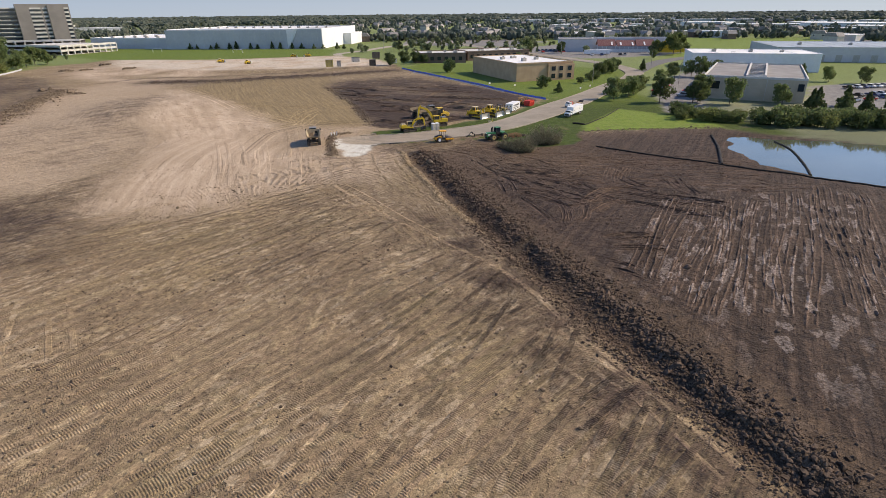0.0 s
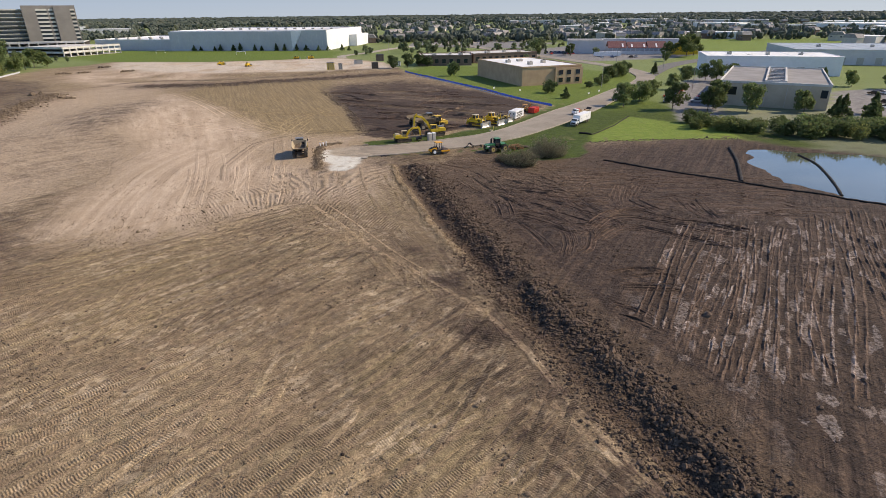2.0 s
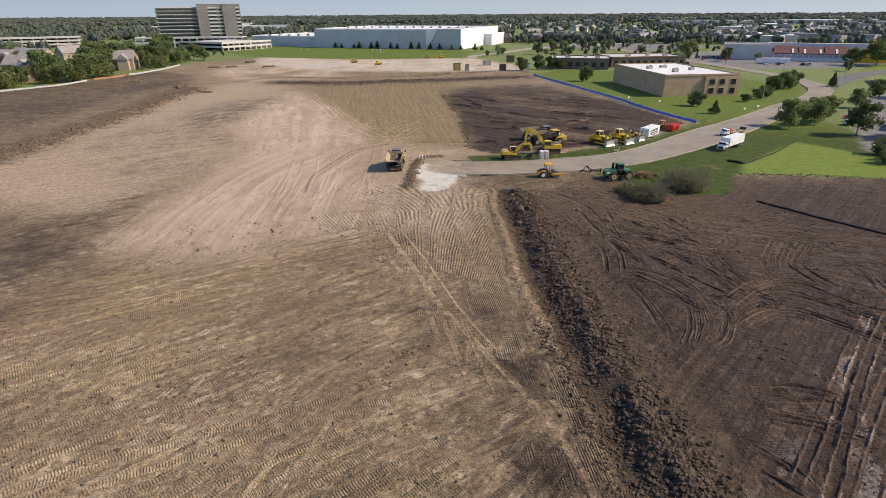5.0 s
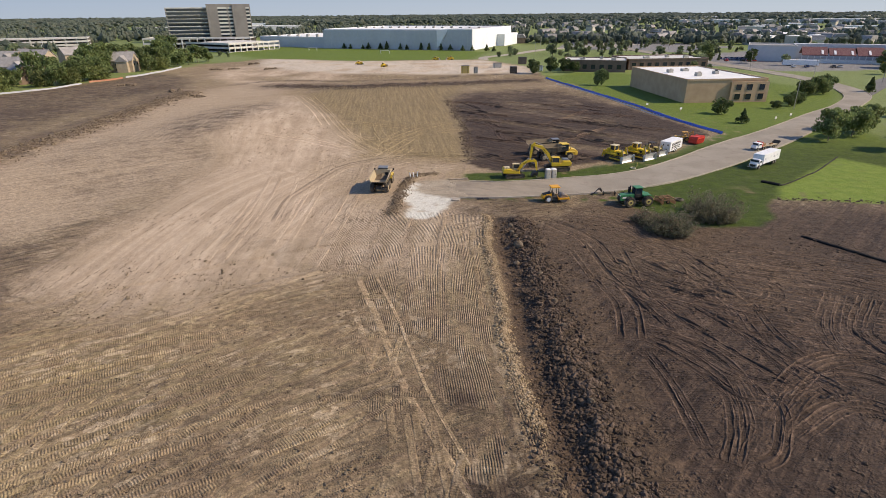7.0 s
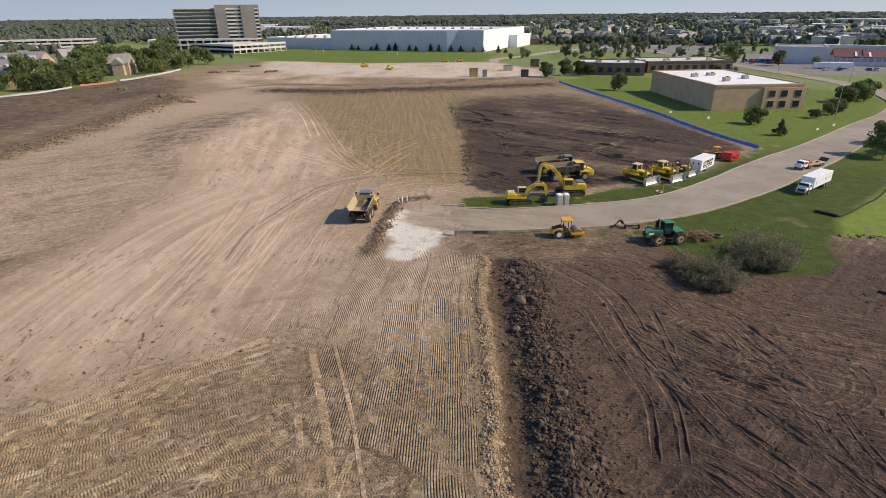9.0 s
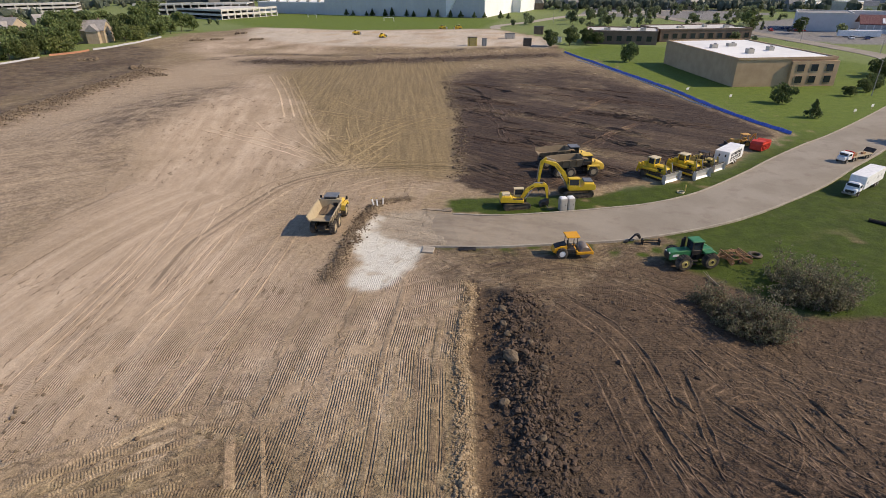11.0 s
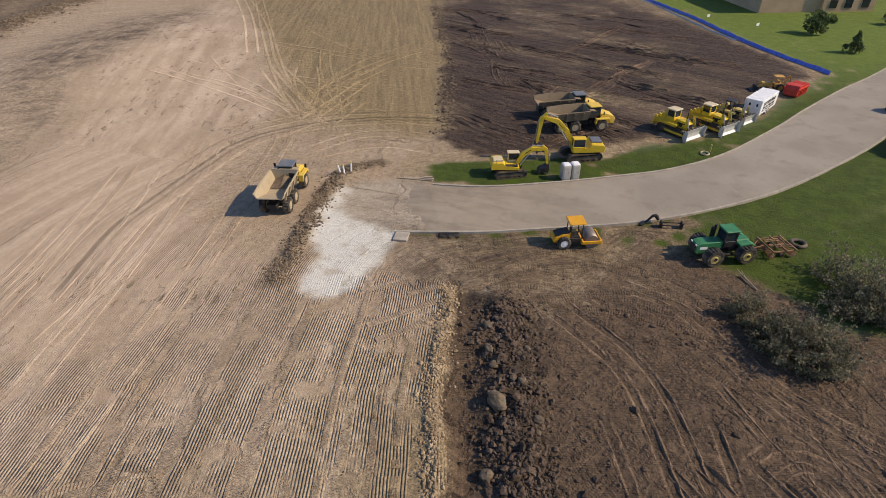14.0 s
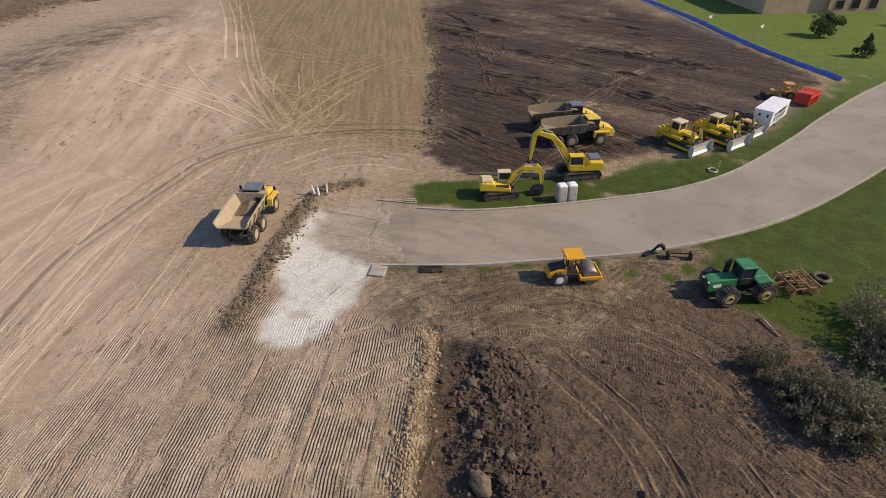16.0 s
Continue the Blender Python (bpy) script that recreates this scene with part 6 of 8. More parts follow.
# half-built retail block with a red roof frame and yellow sheathing
M_oxide = painted("red_oxide_steel", (0.13, 0.045, 0.04), 0.6, (0.3, 0.2, 0.17), 0.5)
m = frame_of((97, 440), (178, 425))
b = thing("half_built_store", m, "half-built store with red roof frame and yellow sheathing", "building")
block(b, "wall", -9, 17, 6, 34, 0, 8.8, M_panel_grey, "finished grey wall")
block(b, "back_wall", -9, 78, 34, 40, 0, 9.3, M_panel_grey)
flat_roof(b, -9, 17, 6, 34, 9, M_grey_roof, M_concrete, 0.5)
for k in range(14):
    block(b, "post", 20 + k * 3.2, 20.4 + k * 3.2, 1.2, 1.6, 0, 4.6, M_white, "white steel post")
block(b, "base_wall", 19, 64, 2.0, 2.4, 0, 2.2, M_white, "white primed base wall")
for k in range(3):
    bm = slab(shape(), [(0, 4.3), (11, 8.2 - 0.5 * (k % 2)), (22, 4.3), (22, 4.7), (11, 8.7 - 0.5 * (k % 2)), (0, 4.7)], -(14 * k + 13.2), -14 * k)
    roof = part("roof_frame", bm, M_oxide, b, "dark red steel roof deck")
    roof.matrix_local = pose(20, 1, 0, 0, 0, 90)
    for x in ((10.5,), (3.0, 11.5), (6.0,))[k]:
        part("roof_sheet", box(shape(), (20 + 14 * k + x, 4.4, 6.18 - 0.15 * (k % 2)), (1.1, 6.0, 0.1), (20 - 2 * (k % 2), 0, 0)), M_white, b, "pale sheet laid on the deck")
for x0, w, h0 in ((60, 17, 8.4), (74, 9, 5.6)):
    bm = slab(shape(), [(0, 0), (0, h0 * 0.45), (w * 0.45, h0), (w, h0 * 0.4), (w, 0)], 0, 0.3)
    part("gable", bm, M_yellow, b, "yellow sheathed gable").matrix_local = pose(x0, 1 + (x0 > 70) * 3, 0)
block(b, "roof_frame", 62.2, 77, 2.4, 30, 4.2, 4.6, M_oxide, "dark red steel roof deck")
b2 = thing("construction_trailer", m @ pose(18, -22, 0, 0, 0, 8), "long white site office trailer", "trailer")
part("body", box(shape(), (0, 0, 1.9), (18, 3.2, 2.8), bevel=0.08), M_white, b2)
for x in (-6, -4.8, 4.8, 6):
    wheel(b2, (x, 0, 0.45), 0.45, 2.6, M_steel, 10, 0.0)


# houses
def house(mx, w, d, h, rise, wall_mat, label):
    t = thing("house", mx, label, "house", "houses")
    part("wall", box(shape(), (0, 0, h / 2), (w, d, h)), wall_mat, t)
    bm = shape()
    slab(bm, [(-d / 2 - 0.5, h - 0.2), (0, h + rise), (d / 2 + 0.5, h - 0.2), (d / 2 + 0.5, h + 0.05), (0, h + rise + 0.3), (-d / 2 - 0.5, h + 0.05)], -w / 2 - 0.4, w / 2 + 0.4)
    rf = part("roof", bm, M_shingle, t)
    rf.matrix_local = pose(0, 0, 0, 0, 0, 90)
    bm = slab(shape(), [(-d / 2 + 0.05, h), (0, h + rise - 0.1), (d / 2 - 0.05, h)], -w / 2 + 0.05, w / 2 - 0.05)
    g2 = part("gable", bm, wall_mat, t)
    g2.matrix_local = pose(0, 0, 0, 0, 0, 90)
    bm = box(shape(), (w * 0.22, -d * 0.5, h * 0.48), (w * 0.34, d * 0.5, h * 0.96))
    part("wing", bm, wall_mat, t)
    bm = slab(shape(), [(-w * 0.2, h * 0.94), (0, h * 0.94 + rise * 0.75), (w * 0.2, h * 0.94)], -d * 0.28, d * 0.5)
    part("wing_roof", bm, M_shingle, t).location = (w * 0.22, -d * 0.5, 0)
    part("chimney", box(shape(), (w * 0.28, 0.8, h + rise * 0.6), (0.9, 0.9, rise + 1.2)), M_brown_wall, t)
    for sy, nm in ((-1, "y-"), (1, "y+")):
        for k in (-0.3, 0, 0.3):
            window(t, k * w, sy * (d / 2), h * 0.68, 1.2, 1.4, nm, M_white)
            window(t, k * w, sy * (d / 2), h * 0.25, 1.4, 1.5, nm, M_white)
    for k in (-0.22, 0.22):
        window(t, w / 2, k * d, h * 0.66, 1.2, 1.4, "x+", M_white)
    return t


M_tan_brick = mottled("tan_house_brick", (0.36, 0.28, 0.2), (0.43, 0.345, 0.25), 0.5, 0.85, 0.004, grain=0.08)
h0 = house(pose(-264, 306, 0, 0, 0, 25), 17, 11, 6.2, 4.4, M_tan_brick, "two-storey tan brick suburban house with grey shingle roof")
h1 = house(pose(-266, 248, 0, 0, 0, -25), 15, 10, 5.0, 3.4, M_brown_wall, "brown suburban house with wide grey shingle roof")
for x, y, a in ((-285, 264, 15), (-296, 240, 50), (-262, 226, -10), (-300, 286, 30), (-335, 314, 10), (-352, 290, -20), (-318, 262, 60), (-290, 330, 80), (-380, 330, 15), (-372, 300, 40), (-398, 352, 5), (-340, 345, 70), (-420, 310, 30)):
    copy_thing(h0 if (x + y) % 2 else h1, pose(x, y, 0, 0, 0, a))
def small_house(mx, wall_mat, label):
    t = thing("house", mx, label, "house", "houses in the distance")
    part("wall", box(shape(), (0, 0, 2.8), (13, 9, 5.6)), wall_mat, t)
    part("roof", slab(shape(), [(-7, 5.4), (-4, 8.6), (4, 8.6), (7, 5.4)], -5, 5), M_shingle, t)
    for k in (-4, 4):
        window(t, k, -4.5, 3.9, 1.6, 1.5, "y-", M_white)
    return t


h2 = small_house(pose(300, 1100, 0, 0, 0, 15), M_siding, "distant pale suburban house")
h3 = small_house(pose(240, 1180, 0, 0, 0, -15), M_brown_wall, "distant brown suburban house")
for k in range(240):
    d = 640 + 1900 * rng.random() ** 1.3
    a = radians(rng.uniform(56, 99))
    copy_thing(h2 if rng.random() < 0.65 else h3, pose(d * math.cos(a), d * math.sin(a), 0, 0, 0, rng.uniform(0, 360)))

# far white sheds along the horizon
q = random.Random(3)
for k in range(64):
    d = q.uniform(750, 2600) if k < 42 else q.uniform(620, 1300)
    a = radians(q.uniform(44, 84) if k < 34 else q.uniform(118, 132) if k < 42 else q.uniform(48, 82))
    L, D, H = (q.uniform(40, 150), q.uniform(30, 60), q.uniform(5.5, 9)) if k < 42 else (q.uniform(18, 45), q.uniform(14, 25), q.uniform(4, 7))
    t = thing("distant_shed", pose(d * math.cos(a), d * math.sin(a), 0, 0, 0, math.degrees(a) - 90 + q.uniform(-25, 25)), "distant low white industrial shed", "building", "distant sheds")
    part("wall", box(shape(), (0, 0, H / 2), (L, D, H)), q.choice((M_panel_white, M_siding, M_panel_grey)), t)
    part("roof", box(shape(), (0, 0, H + 0.15), (L + 0.6, D + 0.6, 0.3)), M_roof_white, t)

# ---- earthmoving machines ----


def panes(parent, name, boxes, label=""):
    bm = shape()
    for c, s in boxes:
        box(bm, c, s)
    return part(name, bm, M_glass, parent, label)


def cab(parent, c, s, body_mat, roof_mat):
    """A glazed cab: corner posts, sill, glass and an overhanging roof."""
    x, y, z = c
    l, w, h = s
    bm = shape()
    box(bm, (x, y, z + 0.18 * h), (l, w, 0.36 * h), bevel=0.04)
    for sx in (-1, 1):
        for sy in (-1, 1):
            box(bm, (x + sx * (l / 2 - 0.06), y + sy * (w / 2 - 0.06), z + h * 0.6), (0.12, 0.12, h * 0.6))
    k = part("cab", bm, body_mat, parent)
    part("cab_glass", box(shape(), (x, y, z + h * 0.63), (l - 0.1, w - 0.1, h * 0.55)), M_glass, k)
    part("cab_roof", box(shape(), (x, y, z + h * 0.96), (l + 0.22, w + 0.22, 0.16), bevel=0.05), roof_mat, k)
    return k


def crawler(parent, y, length, height, width, shoes=26):
    """One crawler track: a looped belt of shoes round a frame with rollers."""
    r = height / 2
    path, per = [], 2 * (length - height) + math.pi * height
    bm = shape()
    for k in range(shoes):
        s = per * k / shoes
        straight = length - height
        if s < straight:
            x, z, a = -straight / 2 + s, 0.0, 0.0
        elif s < straight + math.pi * r:
            t = (s - straight) / r
            x, z, a = straight / 2 + r * math.sin(t), r - r * math.cos(t), math.degrees(t)
        elif s < 2 * straight + math.pi * r:
            x, z, a = straight / 2 - (s - straight - math.pi * r), height, 180
        else:
            t = (s - 2 * straight - math.pi * r) / r
            x, z, a = -straight / 2 - r * math.sin(t), r + r * math.cos(t), 180 + math.degrees(t)
        box(bm, (x, y, z + 0.04), (per / shoes * 0.92, width, 0.07), (0, -a, 0))
        box(bm, (x, y, z + 0.04), (0.05, width, 0.16), (0, -a, 0))
    t = part("crawler_track", bm, M_track, parent, "muddy steel crawler track")
    bm = box(shape(), (0, y, height * 0.5), (length - height, width * 0.55, height * 0.55), bevel=0.04)
    for sx in (-1, 1):
        rod(bm, (sx * (length - height) / 2, y - width * 0.3, r), (sx * (length - height) / 2, y + width * 0.3, r), r * 0.82, seg=16)
    for k in range(5):
        xx = (k - 2) * (length - height) / 5
        rod(bm, (xx, y - width * 0.35, 0.2), (xx, y + width * 0.35, 0.2), 0.13, seg=8)
    part("track_frame", bm, M_track, t)
    return t


def dump_truck(m, label, paint=None, load=False, roof=None, bed=None):
    paint, bed = paint or M_dull_yellow, bed or M_bed
    t = thing("dump_truck", m, label, "dump truck", "articulated dump trucks")
    for x, rr in ((2.5, 0.86), (-1.35, 0.86), (-3.3, 0.86)):
        for s in (-1, 1):
            wheel(t, (x, s * 1.28, rr), rr, 0.68, M_bed, 16, 0.06)
    bm = box(shape(), (-1.8, 0, 1.15), (5.2, 1.0, 0.5), bevel=0.05)
    box(bm, (2.2, 0, 1.1), (2.6, 1.1, 0.6), bevel=0.05)
    rod(bm, (0.3, 0, 1.1), (1.2, 0, 1.1), 0.35)
    for x in (2.5, -1.35, -3.3):
        rod(bm, (x, -1.2, 0.86), (x, 1.2, 0.86), 0.16)
    part("chassis", bm, M_black, t)
    bm = slab(shape(), [(2.3, 1.5), (2.3, 2.45), (3.3, 2.35), (4.3, 1.95), (4.45, 1.55), (4.4, 0.95), (3.5, 0.95), (3.3, 1.5)], -0.95, 0.95)
    bmesh.ops.bevel(bm, geom=list(bm.edges), offset=0.05, segments=1, affect="EDGES")
    hood = part("hood", bm, paint, t, "sloping dusty yellow hood")
    part("grille", box(shape(), (4.44, 0, 1.35), (0.06, 1.4, 0.55)), M_black, hood)
    for s in (-1, 1):
        part("headlight", box(shape(), (4.46, s * 0.75, 1.55), (0.06, 0.3, 0.2), bevel=0.02), M_white, t)
        bm = slab(shape(), [(1.55, 1.9), (3.5, 1.9), (3.65, 1.3), (3.5, 1.3), (3.35, 1.75), (1.7, 1.75), (1.6, 1.2), (1.45, 1.2)], s * 1.05 - 0.02, s * 1.64)
        part("mudguard", bm, paint, t)
        rod(b2 := shape(), (2.0, s * 1.3, 2.1), (2.4, s * 1.75, 2.7), 0.025)
        box(b2, (2.4, s * 1.78, 2.75), (0.08, 0.25, 0.45), bevel=0.02)
        part("mirror", b2, M_black, t)
    cab(t, (1.55, 0, 1.75), (1.5, 1.6, 1.7), M_black, roof or paint)
    bm = shape()
    rod(bm, (0.65, 0.7, 1.6), (0.65, 0.7, 3.2), 0.09)
    box(bm, (0.6, -0.75, 2.3), (0.5, 0.6, 0.9), bevel=0.05)
    part("exhaust", bm, M_black, t)
    # the dump body: sloping floor, flared sides, raised headboard
    L0, L1 = 0.45, -4.75
    fl = [(L0, 1.75, 1.15), (-2.6, 1.62, 1.25), (L1, 2.25, 1.35)]
    top = [(L0 + 0.15, 3.05, 1.6), (-2.6, 2.95, 1.62), (L1, 2.75, 1.6)]
    for thick, name in ((0.0, "dump_body"),):
        bm = shape()
        rows = []
        for (x, z, w), (xt, zt, wt) in zip(fl, top):
            rows.append([bm.verts.new(p) for p in ((xt, wt, zt), (x, w, z), (x, -w, z), (xt, -wt, zt))])
        for a, b in zip(rows[:-1], rows[1:]):
            for k in range(3):
                bm.faces.new((a[k], a[k + 1], b[k + 1], b[k]))
        bm.faces.new(rows[0])
        bmesh.ops.recalc_face_normals(bm, faces=bm.faces)
        bmesh.ops.solidify(bm, geom=list(bm.faces), thickness=0.09)
        body = part(name, bm, bed, t, "dust-caked tan steel dump body")
    bm = shape()
    for s in (-1, 1):
        for x in (-0.4, -1.6, -2.8, -4.0):
            zz = 2.35
            box(bm, (x, s * 1.56, zz), (0.14, 0.16, 1.1), (s * -16, 0, 0))
        rod(bm, (L0 + 0.1, s * 1.63, 3.06), (-2.6, s * 1.65, 2.97), 0.07, seg=6)
        rod(bm, (-2.6, s * 1.65, 2.97), (L1, s * 1.63, 2.78), 0.07, seg=6)
    box(bm, (L0 + 0.5, 0, 3.05), (0.9, 2.9, 0.08), (0, 8, 0))
    part("rib", bm, bed, body)
    bm = shape()
    rod(bm, (-0.6, 0.6, 1.2), (-1.6, 0.6, 1.75), 0.1)
    rod(bm, (-0.6, -0.6, 1.2), (-1.6, -0.6, 1.75), 0.1)
    part("hoist_ram", bm, M_steel, t)
    if load:
        bm = shape()
        q = random.Random(3)
        g = [[bm.verts.new((L0 - 0.05 - i * 0.28, -1.1 + j * 0.275, 1.85 + max(0, 0.75 - i * 0.12) * (1 - abs(j - 4) / 5) + q.uniform(-0.04, 0.04))) for j in range(9)] for i in range(8)]
        for i in range(7):
            for j in range(8):
                bm.faces.new((g[i][j], g[i + 1][j], g[i + 1][j + 1], g[i][j + 1]))
        part("soil_residue", bm, M_soil, t, "brown soil left in the body")
    return t


M_cream = painted("cream_paint", (0.62, 0.52, 0.33), 0.5, (0.4, 0.32, 0.2), 0.4)
M_slate = painted("slate_roof_paint", (0.12, 0.14, 0.16), 0.4, (0.25, 0.2, 0.15), 0.4)
M_bed_brown = painted("dump_bed_brown", (0.26, 0.2, 0.125), 0.65, (0.2, 0.145, 0.09), 0.7)
M_soil = mottled("loose_soil", (0.12, 0.085, 0.055), (0.2, 0.15, 0.1), 1.5, 0.95, 0.03)
dump_truck(at_ground(-32.0, 133.8, 103), "dusty articulated dump truck with empty tan body", M_truck_yellow, True, M_slate)
dump_truck(at_ground(-2.6, 163.5, 25), "yellow articulated dump truck parked nose to the road", M_truck_yellow, True, bed=M_bed_brown)
dump_truck(at_ground(-5.1, 167.8, 23), "yellow articulated dump truck parked behind another", M_truck_yellow, True, M_slate, M_bed_brown)


def excavator(m, label, big, house_turn):
    t = thing("excavator", m, label, "excavator", "excavators")
    k = 1.0 if big else 0.86
    for s in (-1, 1):
        crawler(t, s * 1.2 * k, 4.4 * k, 0.95 * k, 0.7 * k)
    bm = box(shape(), (0, 0, 0.75 * k), (1.6 * k, 2.0 * k, 0.5 * k), bevel=0.05)
    rod(bm, (0, 0, 0.9 * k), (0, 0, 1.15 * k), 0.75 * k, seg=18)
    part("undercarriage", bm, M_black, t)
    R = pose(0, 0, 0, 0, 0, house_turn) @ Matrix.Scale(k, 4)

    def put(name, bm, mat, parent=t, label=""):
        o = part(name, bm, mat, parent, label)
        o.data.transform(R)
        return o

    bm = slab(shape(), [(1.3, 1.15), (1.3, 1.6), (-0.6, 1.75), (-0.9, 2.25), (-2.35, 2.2), (-2.6, 1.9), (-2.55, 1.25)], -1.35, 1.35)
    bmesh.ops.bevel(bm, geom=list(bm.edges), offset=0.06, segments=1, affect="EDGES")
    house = put("house", bm, M_yellow, t, "yellow upper body")
    put("engine_cover", box(shape(), (-1.6, -0.1, 2.32), (1.3, 1.6, 0.24), bevel=0.05), M_slate if big else M_cream, house)
    put("walkway", box(shape(), (0.2, -0.95, 1.72), (1.8, 0.7, 0.06)), M_black, house)
    bm = shape()
    for x in (-1.9, -0.6, 0.9):
        rod(bm, (x, -1.3, 1.7), (x, -1.3, 2.7 if x < 0.5 else 2.4), 0.025, seg=5)
    rod(bm, (-1.9, -1.3, 2.7), (-0.6, -1.3, 2.7), 0.025, seg=5)
    put("handrail", bm, M_black, house)
    bm = box(shape(), (0.65, 0.85, 1.6), (1.6, 0.95, 0.75), bevel=0.05)
    for sx in (-1, 1):
        for sy in (-1, 1):
            box(bm, (0.65 + sx * 0.74, 0.85 + sy * 0.42, 2.4), (0.1, 0.1, 1.0))
    cb = put("cab", bm, M_yellow if big else M_cream)
    put("cab_glass", box(shape(), (0.65, 0.85, 2.42), (1.5, 0.86, 0.9)), M_glass, cb)
    put("cab_roof", box(shape(), (0.62, 0.85, 2.95), (1.66, 1.02, 0.12), bevel=0.04), M_yellow if big else M_cream, cb)
    if big:
        arm = [(1.0, 1.5), (2.1, 3.5), (3.4, 4.85), (5.2, 5.4)]
        stick = [(4.75, 5.85), (5.35, 5.25), (5.7, 2.1)]
        tip = (5.7, 2.1)
    else:
        arm = [(1.0, 1.5), (1.9, 3.0), (3.0, 3.75), (4.9, 3.75)]
        stick = [(4.4, 4.2), (4.95, 3.65), (5.3, 1.5)]
        tip = (5.3, 1.5)
    boom = put("boom", beam(shape(), arm, 0.46, [0.42, 0.64, 0.58, 0.34]), M_yellow)
    put("stick", beam(shape(), stick, 0.36, [0.3, 0.52, 0.26]), M_yellow)
    for p, q, r1, r2 in (((1.5, 0.4, 1.5), (arm[1][0] + 0.7, 0.4, arm[1][1] + 0.1), 0.1, 0.08), ((1.5, -0.4, 1.5), (arm[1][0] + 0.7, -0.4, arm[1][1] + 0.1), 0.1, 0.08),
                         ((arm[2][0], 0, arm[2][1] + 0.5), (stick[0][0], 0, stick[0][1]), 0.1, 0.07), ((stick[1][0] + 0.35, 0, stick[1][1] - 0.2), (tip[0] + 0.25, 0, tip[1] + 0.5), 0.08, 0.06)):
        put("hydraulic_ram", rod(shape(), p, q, r1, r2, 8), M_steel)
    x, z = tip
    bm = slab(shape(), [(x + 0.15, z + 0.1), (x - 0.1, z - 0.25), (x - 0.95, z - 0.55), (x - 1.3, z - 1.1), (x - 1.05, z - 1.4), (x - 0.9, z - 1.05), (x - 0.5, z - 0.9), (x + 0.05, z - 1.15), (x + 0.25, z - 0.6)], -0.65, 0.65)
    bk = put("bucket", bm, M_black, t, "dark steel digging bucket")
    bm = shape()
    for j in range(5):
        box(bm, (x - 0.02, -0.52 + j * 0.26, z - 1.25), (0.1, 0.1, 0.28), (0, 12, 0))
    put("tooth", bm, M_steel, bk)
    bm = shape()
    for sy in (-1, 1):
        for j in range(6):
            f = 0.15 + j * 0.12
            px, pz = arm[1][0] + (arm[2][0] - arm[1][0]) * f, arm[1][1] + (arm[2][1] - arm[1][1]) * f
            box(bm, (px + 0.1, sy * 0.236, pz + 0.05), (0.1, 0.01, 0.16), (0, -45, 0))
    put("lettering_bar", bm, M_black, boom)
    return t


excavator(at_ground(-1.6, 153.6, 28), "large yellow crawler excavator with raised boom", True, 170)
excavator(at_ground(-9.4, 146.6, 28), "smaller yellow crawler excavator with cream cab", False, -10)


